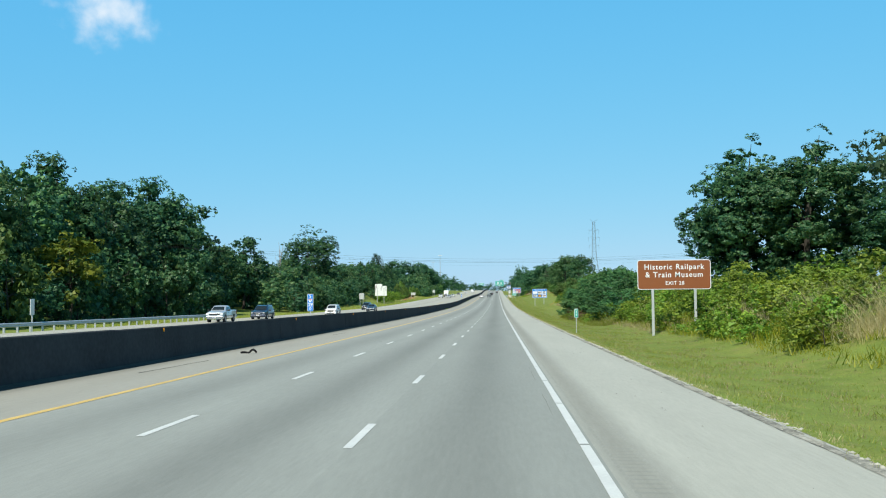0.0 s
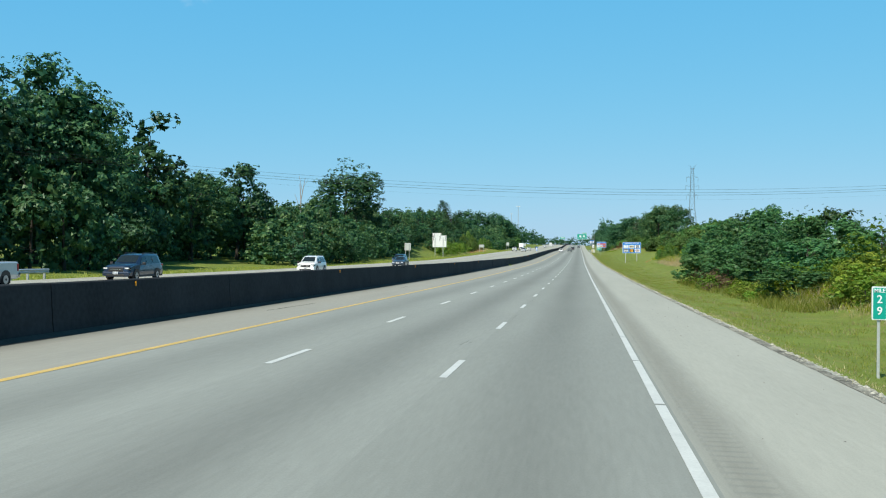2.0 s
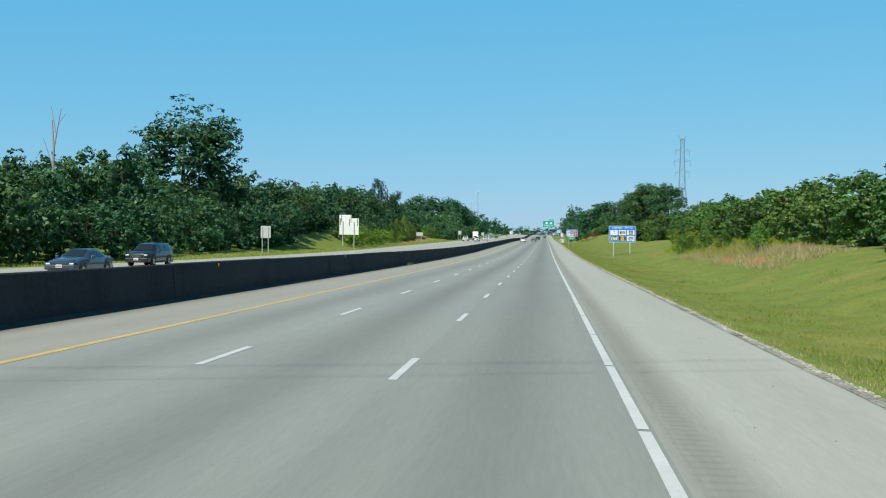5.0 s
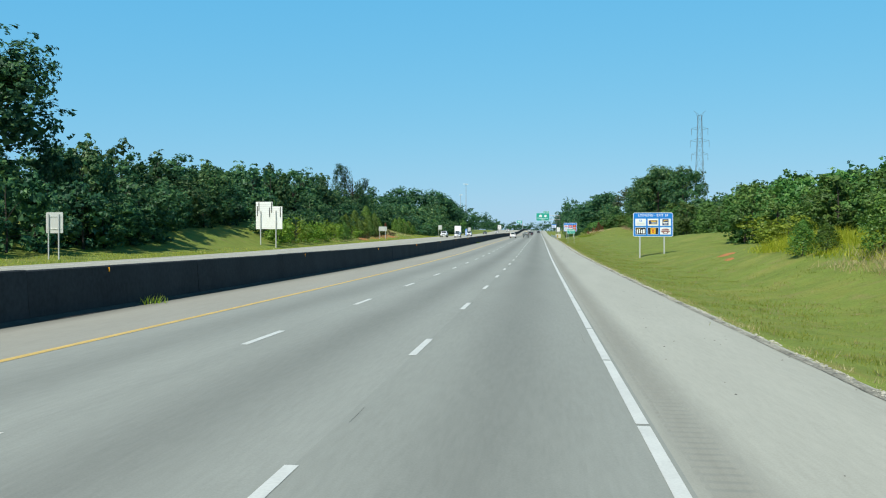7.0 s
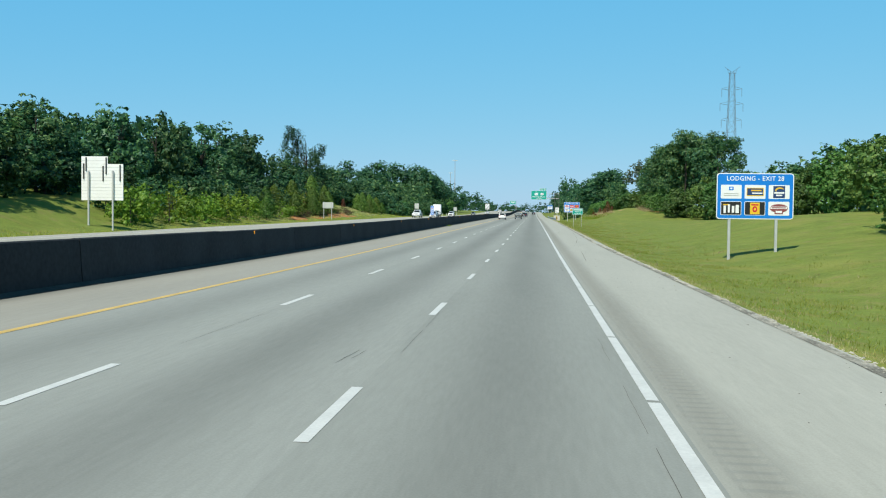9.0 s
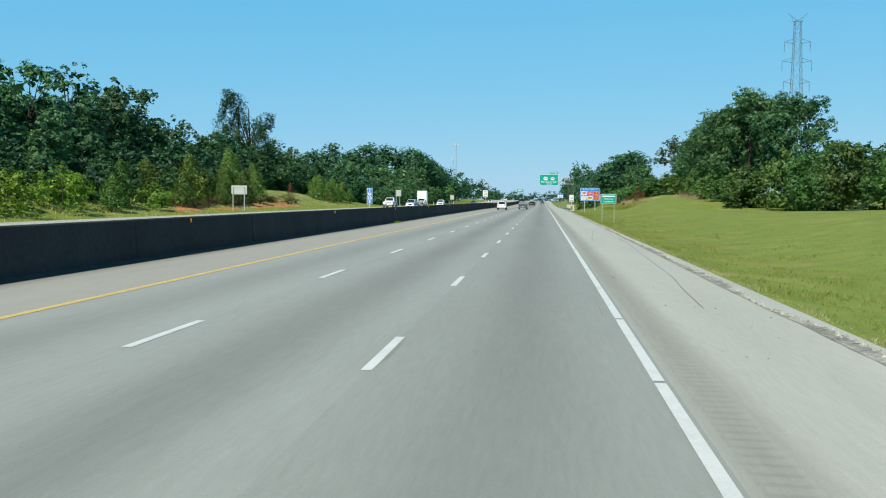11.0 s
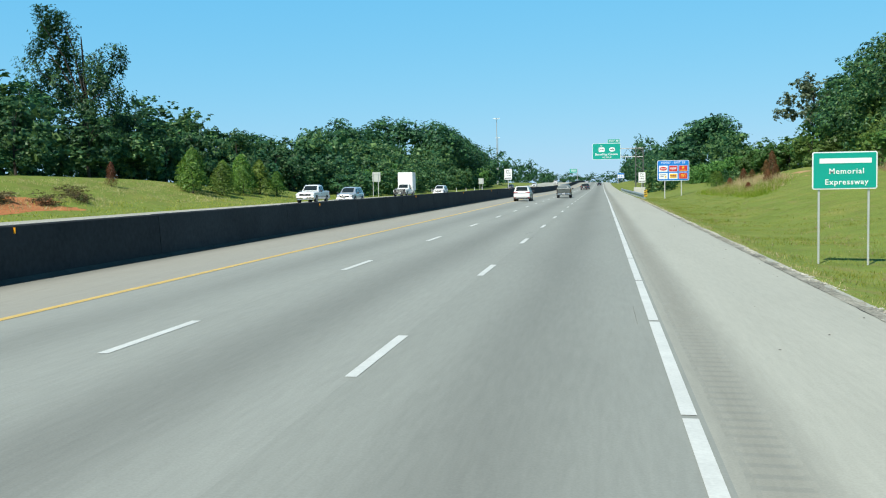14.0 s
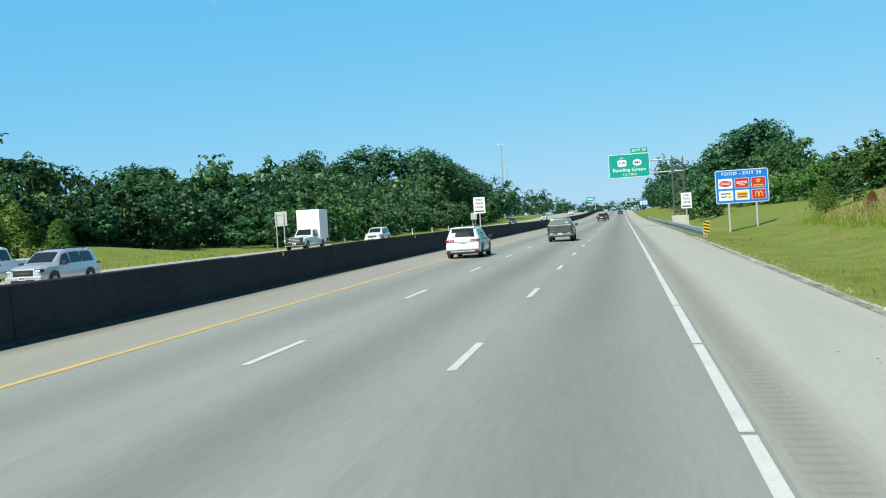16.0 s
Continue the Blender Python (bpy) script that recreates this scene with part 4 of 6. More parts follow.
# the deep rows and the distance: woods beyond counting, by kind of leaf
for lm in (M_leaf, M_leaf_dark, M_leaf_mid, M_leaf_fresh):
    some = [q for q in BULK if q[0].materials[0] == lm]
    if not some:
        continue
    cos = []
    for me, m, thin in some:
        co = np.empty(len(me.vertices) * 3, np.float32)
        me.vertices.foreach_get("co", co)
        mm = np.array(m)
        q = co.reshape(-1, 3, 3)[::thin]
        c = q.mean(1, keepdims=True)
        q = (q - c) * 1.6 + c
        cos.append(q.reshape(-1, 3) @ mm[:3, :3].T + mm[:3, 3])
    co = np.concatenate(cos)
    n = len(co) // 3
    me = bpy.data.meshes.new("woods")
    me.vertices.add(3 * n)
    me.vertices.foreach_set("co", co.reshape(-1).astype(np.float32))
    me.loops.add(3 * n)
    me.loops.foreach_set("vertex_index", np.arange(3 * n, dtype=np.int32))
    me.polygons.add(n)
    me.polygons.foreach_set("loop_start", np.arange(0, 3 * n, 3, dtype=np.int32))
    me.polygons.foreach_set("loop_total", np.full(n, 3, dtype=np.int32))
    me.update()
    tagged(link_mesh("woods", me, lm), "dense green woodland behind the first row of trees", "woods", kind="stuff")


# ---- grass and weeds: too many to count ----
def blades(name, spots, per, high, wide, spread, mat, label):
    base = np.array([(x, y, ground_z(x, y)) for x, y in spots])
    b = np.repeat(base, per, 0) + RNG.normal(size=(len(base) * per, 3)) * (spread, spread, 0)
    lush = np.array([0.35 + 1.3 * max(0, 0.5 + noise.noise((x * 0.35, y * 0.35, 3))) for x, y in spots])
    h = high * (0.45 + 0.9 * RNG.random(len(b))) * np.repeat(lush, per)
    a = RNG.random(len(b)) * 6.283
    lean = RNG.normal(size=(len(b), 2)) * h[:, None] * 0.5
    side = np.stack([np.cos(a), np.sin(a), 0 * a], 1) * wide
    b[:, 2] -= 0.03
    tip = b + np.concatenate([lean, h[:, None]], 1)
    tri = np.stack([b - side, b + side, tip], 1)
    n = len(b)
    me = bpy.data.meshes.new(name)
    me.vertices.add(3 * n)
    me.vertices.foreach_set("co", tri.reshape(-1).astype(np.float32))
    me.loops.add(3 * n)
    me.loops.foreach_set("vertex_index", np.arange(3 * n, dtype=np.int32))
    me.polygons.add(n)
    me.polygons.foreach_set("loop_start", np.arange(0, 3 * n, 3, dtype=np.int32))
    me.polygons.foreach_set("loop_total", np.full(n, 3, dtype=np.int32))
    me.update()
    return tagged(link_mesh(name, me, mat), label, "grass", kind="stuff")


def scatter(n, x0, x1, y0, y1, keep=None):
    out = []
    while len(out) < n:
        x, y = RNG.uniform(x0, x1), RNG.uniform(y0, y1)
        if keep is None or RNG.random() < keep(x, y):
            out.append((x, y))
    return out


blades("grass_verge", scatter(7000, 5.35, 17, 2, 560, lambda x, y: 1.25 - (x - 5.3) / 14), 14, 0.10, 0.012, 0.30, M_blade, "short green roadside grass along the shoulder")
blades("grass_edge", scatter(2600, 5.3, 5.9, 2, 540), 9, 0.10, 0.010, 0.10, M_straw, "dry straw-coloured grass along the shoulder's edge")
blades("grass_tufts", scatter(7000, 5.6, 12.5, 2, 500, lambda x, y: 1.2 - (x - 5.6) / 8), 12, 0.11, 0.010, 0.16, M_blade, "coarse green grass tufts on the verge")
blades("straw_tufts", scatter(2200, 5.6, 14, 2, 500), 6, 0.13, 0.011, 0.12, M_straw, "scattered dry tufts on the verge")
blades("grass_dry", scatter(900, 6.5, 15, 0, 130), 12, 0.13, 0.010, 0.25, M_straw, "dry pale grass among the green verge")
blades("weeds_bank", scatter(1500, 14.0, 22, 20, 130), 14, 0.5, 0.03, 0.45, M_weed, "tall yellow-green weeds on the bank")
blades("weeds_ditch", scatter(700, 11.0, 14.5, 112, 170), 14, 0.42, 0.028, 0.35, M_blade, "tall green weeds in front of the thicket")
blades("tall_straw", scatter(60, 16.0, 18.5, 43, 47) + scatter(50, 16.5, 18.5, 51, 55) + scatter(40, 16, 19, 62, 70) + scatter(40, 16, 19, 100, 112), 26, 1.25, 0.013, 0.35, M_straw, "tall dry tan grass on the bank")
blades("straw_foot", scatter(420, 13.2, 16.6, 78, 130), 12, 0.42, 0.015, 0.4, M_straw, "tan dry grass along the foot of the bank")
blades("straw_bank", scatter(700, 15.6, 20.5, 212, 258), 16, 0.46, 0.016, 0.45, M_straw, "tan dry grass on the eroded bank")
blades("weeds_slope", scatter(1100, 17.0, 24, 232, 284), 16, 0.5, 0.024, 0.45, M_weed, "yellow-green weeds on the slope")
blades("straw_hill", scatter(520, 14.4, 20.5, 500, 538, lambda x, y: 1.0 if x < 14.1 + (y - 493) * 0.33 else 0.0), 16, 0.45, 0.016, 0.4, M_straw, "pale dry grass on the hill")
blades("weeds_hill", scatter(330, 13.8, 19, 494, 513, lambda x, y: 1.0 if x < 14.1 + (y - 493) * 0.33 else 0.0) + scatter(260, 13.8, 16.5, 515, 542) + scatter(90, 19, 22, 532, 545), 12, 0.42, 0.02, 0.5, M_weed, "yellow-green weeds on the hill")
blades("straw_crest", scatter(160, 26.5, 30.5, 498, 516), 14, 0.9, 0.02, 0.4, M_straw, "tan dry grass on the crest of the hill")
blades("grass_opposite", scatter(2600, -43.5, -33.8, 90, 640), 12, 0.22, 0.03, 0.5, M_blade, "green grass beside the opposite carriageway")
blades("straw_opposite", scatter(1300, -49, -40.5, 400, 512), 12, 0.2, 0.02, 0.5, M_straw, "dry grass on the red bank")
blades("weed_barrier", [(-12.45, 233.6), (-12.4, 234.1), (-12.35, 399.5), (-12.4, 400.2), (-12.4, 400.8), (-12.3, 399.9)], 22, 0.2, 0.02, 0.16, M_weed, "green weed growing at the foot of the barrier")

# the shoulder's crumbled border: a strip of coarse grey gravel with a pale broken lip
def border(y):
    inner = float(np.interp(y, (0, 130, 220, 300, 345, 372, 405, 540), (5.06, 5.0, 5.08, 5.02, 4.68, 4.78, 4.95, 5.05))) + 0.05 * noise.noise((y * 0.35, 4, 0)) + 0.025 * noise.noise((y * 1.7, 4, 0))
    wide = 0.30 + 0.30 * noise.noise((y * 0.13, 1, 0)) + 0.16 * noise.noise((y * 0.7, 2, 0)) + 0.10 * noise.noise((y * 3.1, 3, 0))
    return inner, inner + max(0.05, wide)


v, f = [], []
ys = list(np.arange(-20, 545, 0.25))
for y in ys:
    x0, x1 = border(y)
    for x in (x0, (x0 + x1) / 2, x1):
        v.append((x, y, max(road_z(x, y) if x < 5.36 else -99, ground_z(x, y)) + 0.008 + (0.012 * noise.noise((x * 9, y * 9, 0)) if x0 < x < x1 else 0)))
for j in range(len(ys) - 1):
    for q in range(2):
        f.append((3 * j + q, 3 * j + q + 1, 3 * j + q + 4, 3 * j + q + 3))
tagged(raw("crumbled_edge", v, f, material("crumbled_concrete", (0.25, 0.24, 0.20), 0.95, vary=0.95, scale=1.1, fine=16, bump=1.0)), "crumbled grey gravel border of the shoulder beside the grass", "pavement edge", kind="structure")
v, f = [], []
for k in range(11000):
    y = RNG.uniform(0, 540)
    x0, x1 = border(y)
    pale = noise.noise((y * 0.21, 7, 0)) > -0.1 and k % 4
    x = x1 + RNG.normal() * 0.05 if pale else RNG.uniform(x0, x1)
    s = RNG.uniform(0.015, 0.055) if pale else RNG.uniform(0.008, 0.022)
    z = max(road_z(x, y) if x < 5.36 else -99, ground_z(x, y))
    o = len(v)
    for d in ((1, 0, 0), (0, 1.3, 0), (-1, 0.2, 0), (0, -1.1, 0), (0.1, 0, 0.6), (0, 0, -0.6)):
        v.append((x + d[0] * s, y + d[1] * s, z + d[2] * s + 0.01))
    f += [(o + a, o + b, o + c) for a, b, c in ((0, 1, 4), (1, 2, 4), (2, 3, 4), (3, 0, 4))]
tagged(raw("gravel_edge", v, f, M_stone), "pale crumbled stones along the edge of the shoulder", "gravel", kind="stuff")

# bare red earth on the banks
def earth(spots, label, mat=M_earth):
    v, f = [], []
    for x, y, rx, ry in spots:
        o = len(v)
        n = 22
        v.append((x, y, ground_z(x, y) + 0.05))
        for ring in (0.5, 1.0):
            for k in range(n):
                a = 6.283 * k / n
                r = ring * (0.9 + 0.6 * noise.noise((x + math.cos(a) * 1.3, y + math.sin(a) * 1.3, 0)) + 0.4 * noise.noise((x + math.cos(a) * 4, y + math.sin(a) * 4, 3)))
                px, py = x + rx * r * math.cos(a), y + ry * r * math.sin(a)
                v.append((px, py, ground_z(px, py) + (0.05 if ring < 1 else -0.02)))
        for k in range(n):
            j = (k + 1) % n
            f += [(o, o + 1 + k, o + 1 + j), (o + 1 + k, o + 1 + n + k, o + 1 + n + j, o + 1 + j)]
    return tagged(raw("bare_earth", v, f, mat), label, "soil", kind="stuff")


earth([(17.0, 224, 1.0, 5), (16.6, 236, 0.8, 4), (16.6, 291, 0.7, 2.4), (15.5, 284.5, 0.4, 1.6), (27.5, 490, 1.5, 2)], "bare orange earth on the grassy bank")
earth([(-40.6 - 0.7 * (k % 3), 424 + 5.0 * k, 1.5 + 0.4 * (k % 2), 3.2) for k in range(8)] + [(-42.4, 464, 2.2, 4.6), (-42.6, 473, 2.0, 4.0), (-44.0, 449, 1.8, 4.0), (-42.2, 467, 1.5, 4.4), (-41.4, 456, 1.4, 4.2), (-43.2, 476, 1.2, 3.6), (-41.0, 470.5, 1.3, 4.5), (-40.7, 475.5, 1.1, 3.2)], "bare red earth under the cedars")
earth([(22.7, 521, 1.1, 2.6), (21.5, 512, 0.6, 1.2)], "pale bare clay on the crest of the hill", M_clay)


# ---- signs ----
def sign_panel(sign, w, h, cx, cz, y, face, edge=None, name="panel", r=0.12):
    """A panel with a paler rim, facing -y."""
    p = part(name, plate(rounded(w, h, r, 5, cx, cz), y, y + 0.04), edge or face, sign)
    if edge:
        b = 0.013 * min(w, h) + 0.02
        part("sign_face", plate(rounded(w - 2 * b, h - 2 * b, max(r - b, 0.02), 5, cx, cz), y - 0.008, y + 0.01), face, p)
    return p


def posts(sign, at, xs, top, y=0.09, r=0.06, mat=None):
    for x in xs:
        z = ground_z(at[0] + x, at[1]) - at[2] - 0.25
        part("post", boxed((x - r, y - r * 0.8, z), (x + r, y + r * 0.8, top), 0.012), mat or M_post, sign)


def sign_at(name, label, x, y, group=""):
    return root(name, label, "road sign", (x, y, prof(y)), group=group)


def disc(w, h, cx, cz, n=24):
    return [(cx + w / 2 * math.cos(6.2832 * k / n), cz + h / 2 * math.sin(6.2832 * k / n)) for k in range(n)]


def shape(sign, pts, y, mat, name="emblem"):
    return part(name, plate(pts, y - 0.006, y + 0.002), mat, sign)


def bars(sign, x0, x1, zs, thick, y, mat):
    for z in zs:
        shape(sign, [(x0, z - thick / 2), (x1, z - thick / 2), (x1, z + thick / 2), (x0, z + thick / 2)], y, mat, "bar")


# brown museum sign
s = sign_at("museum_sign", "brown rail museum sign with white lettering on two steel posts", 14.45, 80)
zb = 0.34
sign_panel(s, 5.95, 2.42, 0, 4.1 + zb, 0, S_brown, S_white, r=0.22)
letters("Historic Railpark", 0.62, (0, 4.72 + zb), -0.014, S_white, s, spacing=1.18, width=4.85)
letters("& Train Museum", 0.62, (0, 4.08 + zb), -0.014, S_white, s, spacing=1.18, width=4.65)
letters("EXIT 28", 0.42, (0.05, 3.40 + zb), -0.014, S_white, s, spacing=1.1, width=1.5)
posts(s, (14.45, 80, prof(80)), (-1.75, 1.7), 4.9 + zb, r=0.10)
# mile marker
s = sign_at("mile_marker", "small green mile marker with white figures on a thin post", 6.45, 80.3)
sign_panel(s, 0.31, 0.72, 0, 1.35, 0, S_green, S_white, r=0.03)
letters("MILE", 0.12, (0, 1.62), -0.012, S_white, s, width=0.22)
letters("2", 0.24, (0, 1.43), -0.012, S_white, s)
letters("9", 0.24, (0, 1.18), -0.012, S_white, s)
posts(s, (6.45, 80.3, prof(80.3)), (0,), 1.6, r=0.03, y=0.06)
# blue reference markers behind the barrier
for y, num, tenth in ((75.8, "29", "0"), (401, "28", "8")):
    s = sign_at("reference_marker", f"tall narrow blue route marker reading S {num} {tenth} behind the barrier", -14.85, y, "blue markers")
    sign_panel(s, 0.46, 1.36, 0, 2.43, 0, S_blue, S_white, r=0.03)
    letters("S", 0.34, (0, 2.93), -0.012, S_white, s)
    shape(s, [(-0.13, 2.74), (0.13, 2.74), (0.15, 2.62), (0.08, 2.5), (0, 2.46), (-0.08, 2.5), (-0.15, 2.62)], -0.008, S_white, "shield")
    shape(s, [(-0.11, 2.72), (0.11, 2.72), (0.115, 2.67), (-0.115, 2.67)], -0.014, S_red, "shield_band")
    letters("65", 0.15, (0, 2.58), -0.014, S_blue, s)
    letters(num, 0.36, (0, 2.27), -0.012, S_white, s)
    bars(s, -0.17, 0.17, (2.09,), 0.02, -0.008, S_white)
    letters(tenth, 0.34, (0, 1.93), -0.012, S_white, s)
    posts(s, (-14.85, y, prof(y)), (0,), 2.9, r=0.04, y=0.07)


def logo_grid(s, w, h, cz, title, cells):
    sign_panel(s, w, h, 0, cz, 0, S_blue, S_white, r=0.2)
    letters(title, 0.42, (0, cz + h / 2 - 0.36), -0.014, S_white, s, spacing=1.12, width=w * 0.74)
    for k, (bg, marks) in enumerate(cells):
        cx, cz2 = (k % 3 - 1) * w * 0.31, cz + h * 0.095 - (k // 3) * h * 0.36
        pw, ph = w * 0.27, h * 0.30
        p = part("logo_panel", plate(rounded(pw, ph, 0.06, 4, cx, cz2), -0.014, 0.0), S_white if bg is not S_white else S_white, s)
        if bg is not S_white:
            part("logo_field", plate(rounded(pw - 0.07, ph - 0.07, 0.04, 4, cx, cz2), -0.02, -0.012), bg, p)
        for kind, mt, x, z, ww, hh in marks:
            pts = disc(ww * pw, hh * ph, cx + x * pw, cz2 + z * ph) if kind == "o" else rounded(ww * pw, hh * ph, 0.02, 3, cx + x * pw, cz2 + z * ph)
            if kind == "star":
                pts = [(cx + x * pw + (0.5 if q % 2 == 0 else 0.21) * ww * pw * math.sin(q * math.pi / 5), cz2 + z * ph + (0.5 if q % 2 == 0 else 0.21) * ww * pw * math.cos(q * math.pi / 5)) for q in range(10)]
            dy = 0.006 * (1 + sum(1 for m2 in marks[: marks.index((kind, mt, x, z, ww, hh))] if True) * 0.35)
            part("emblem", plate(pts, -0.02 - dy, -0.015), mt, p)


s = sign_at("lodging_sign", "blue lodging sign with six logo panels on two posts", 14.28, 327)
zl = -prof(327)
logo_grid(s, 4.95, 3.02, 2.72 + zl, "LODGING - EXIT 28", [
    (S_white, [("r", S_blue, 0, 0.24, 0.22, 0.26), ("r", S_white, 0, 0.24, 0.1, 0.12), ("r", S_alu := M_alu, 0, -0.12, 0.7, 0.06), ("r", M_alu, 0, -0.26, 0.7, 0.04)]),
    (S_white, [("r", S_yellow, 0, 0, 0.82, 0.6), ("r", S_navy, 0, 0, 0.76, 0.5), ("r", S_yellow, 0.05, 0.1, 0.5, 0.1), ("r", S_white, 0.1, -0.1, 0.5, 0.1)]),
    (S_white, [("r", S_navy, 0, 0, 0.56, 0.86), ("o", S_yellow, 0.02, 0.14, 0.42, 0.4), ("o", S_navy, 0.06, 0.06, 0.4, 0.36), ("r", S_white, 0, -0.06, 0.48, 0.12), ("r", S_white, 0, -0.24, 0.3, 0.1)]),
    (S_black, [("r", S_yellow, -0.22, 0.26, 0.34, 0.08), ("r", S_white, -0.3, -0.08, 0.12, 0.55), ("r", S_white, -0.1, -0.02, 0.1, 0.6), ("r", S_white, 0.1, -0.08, 0.12, 0.5), ("r", S_white, 0.3, -0.05, 0.16, 0.6)]),
    (S_black, [("r", S_yellow, 0, 0, 0.46, 0.84), ("o", S_red, 0, -0.06, 0.24, 0.44), ("o", S_yellow, 0, -0.06, 0.1, 0.2), ("r", S_red, 0, 0.26, 0.34, 0.1)]),
    (S_white, [("o", S_maroon, 0, 0.02, 0.86, 0.62), ("r", S_white, 0, 0.06, 0.8, 0.16), ("r", S_maroon, 0, 0.06, 0.7, 0.07), ("r", S_maroon, 0, -0.24, 0.4, 0.3), ("r", S_white, 0, -0.24, 0.3, 0.16)]),
])
posts(s, (14.28, 327, prof(327)), (-1.62, 1.4), 3.6 + zl, r=0.085)

s = sign_at("food_sign", "blue food sign with six bright logo panels on two posts", 11.3, 557.5)
zf = -prof(557.5)
logo_grid(s, 4.75, 3.1, 4.58 + zf, "FOOD - EXIT 28", [
    (S_white, [("o", S_red, 0, 0, 0.86, 0.62), ("r", S_white, 0, 0, 0.6, 0.18), ("r", S_red, 0, 0, 0.5, 0.08)]),
    (S_red, [("r", S_white, 0, 0.05, 0.72, 0.22), ("r", S_red, 0, 0.05, 0.6, 0.08), ("r", S_white, 0, -0.2, 0.4, 0.06)]),
    (S_red, [("star", S_yellow, 0, 0.15, 0.42, 0.5), ("r", S_yellow, 0, -0.3, 0.7, 0.1)]),
    (S_white, [("r", S_navy, -0.02, 0.2, 0.7, 0.1), ("r", S_navy, -0.14, -0.1, 0.4, 0.1), ("r", S_yellow, 0.26, -0.14, 0.2, 0.26)]),
    (S_white, [("r", S_yellow, 0, 0, 0.8, 0.66), ("r", S_maroon, 0, 0.08, 0.66, 0.14), ("r", S_maroon, 0, -0.16, 0.6, 0.12)]),
    (S_red, [("o", S_yellow, -0.13, -0.02, 0.27, 0.68), ("o", S_yellow, 0.13, -0.02, 0.27, 0.68), ("o", S_red, -0.13, -0.1, 0.15, 0.62), ("o", S_red, 0.13, -0.1, 0.15, 0.62), ("r", S_red, 0, -0.36, 0.7, 0.2)]),
])
posts(s, (11.3, 557.5, prof(557.5)), (-1.26, 1.22), 5.4 + zf, r=0.08)

s = sign_at("memorial_sign", "green memorial expressway sign with white lettering on thin posts", 7.67, 437)
sign_panel(s, 1.85, 1.12, 0, 2.45, 0, S_green, S_white, r=0.06)
bars(s, -0.72, 0.76, (2.74,), 0.15, -0.01, S_white)
letters("Memorial", 0.23, (0.05, 2.42), -0.012, S_white, s, spacing=1.15, width=0.98)
letters("Expressway", 0.23, (0.05, 2.10), -0.012, S_white, s, spacing=1.15, width=1.22)
posts(s, (7.67, 437, prof(437)), (-0.72, 0.7), 2.8, r=0.03, y=0.07)

# white lane-restriction signs
for nm, x, y, w, z0, z1, xs in (("lane_sign", 7.35, 575, 1.15, 2.0, 3.75, (-0.02,)), ("lane_sign", -14.8, 567, 1.25, 2.9, 4.65, (0,))):
    s = sign_at(nm, "white truck lane sign with black lettering beside the highway", x, y, "truck lane signs")
    h = z1 - z0
    sign_panel(s, w, h, 0, (z0 + z1) / 2, 0, S_white, S_white, r=0.06)
    for k, word in enumerate(("END", "TRUCK", "LANE")):
        letters(word, 0.30, (0, z1 - 0.3 - 0.38 * k), -0.012, S_black, s, width=w * (0.5 if k == 0 else 0.68))
    bars(s, -w * 0.42, w * 0.42, (z0 + 0.24,), 0.13, -0.01, S_black)
    posts(s, (x, y, prof(y)), xs, z1 - 0.2, r=0.05, y=0.08)

# yellow and black end marker
s = sign_at("hazard_marker", "yellow and black striped hazard marker at the guardrail end", 6.35, 538.5)
sign_panel(s, 0.42, 0.95, 0, 0.55, 0, S_yellow, r=0.02)
for k in range(4):
    z = 0.16 + 0.24 * k
    shape(s, [(-0.2, z), (0.2, z - 0.12 + 0.0), (0.2, z - 0.0), (-0.2, z + 0.12)] if k else [(-0.2, z), (0.2, 0.1), (0.2, z), (-0.2, z + 0.12)], 0.0, S_black, "stripe")
posts(s, (6.35, 538.5, prof(538.5)), (0,), 0.9, r=0.03, y=0.07)

# signs of the opposite traffic, seen from behind
for nm, x0, x1, z0, z1, y, px in (("sign_back", -40.15, -38.7, 1.55, 3.26, 279, (-39.89, -39.02)), ("sign_back", -39.2, -37.2, 2.57, 3.68, 438, (-38.96, -37.5)), ("sign_back", -38.0, -36.6, 3.83, 5.45, 567, (-37.85, -36.95))):
    b = prof(y)
    s = sign_at(nm, "bare grey back of a road sign on two posts", (x0 + x1) / 2, y, "sign backs")
    c, pz0 = (x0 + x1) / 2, (z0 + z1) / 2 - b
    part("panel", plate(rounded(x1 - x0, z1 - z0, 0.08, 4, 0, pz0), 0.1, 0.13), M_alu, s)
    for q in (0.3, -0.3):
        part("stiffener", boxed((-(x1 - x0) / 2 + 0.08, 0.06, pz0 + q * (z1 - z0) - 0.03), ((x1 - x0) / 2 - 0.08, 0.099, pz0 + q * (z1 - z0) + 0.03)), M_alu, s)
    posts(s, (c, y, b), [q - c for q in px], z1 - b - 0.1, y=0.0, r=0.05)
s = sign_at("large_sign_back", "large pale stepped back of a highway sign on two posts", -42.85, 354)
b = prof(354)
zs, zt1, zt2 = 2.45 - b, 6.8 - b, 6.05 - b
outline = [(-2.15, zs), (2.15, zs), (2.15, zt2), (0.55, zt2), (0.55, zt1), (-2.15, zt1)]
part("panel", plate(outline, 0.12, 0.18), M_alu_white, s)
for k in range(13):
    z = zs + 0.3 + 0.33 * k
    if z < zt1 - 0.1:
        x1 = 2.1 if z < zt2 - 0.1 else 0.5
        part("seam", boxed((-2.1, 0.105, z - 0.012), (x1, 0.119, z + 0.012)), M_alu, s)
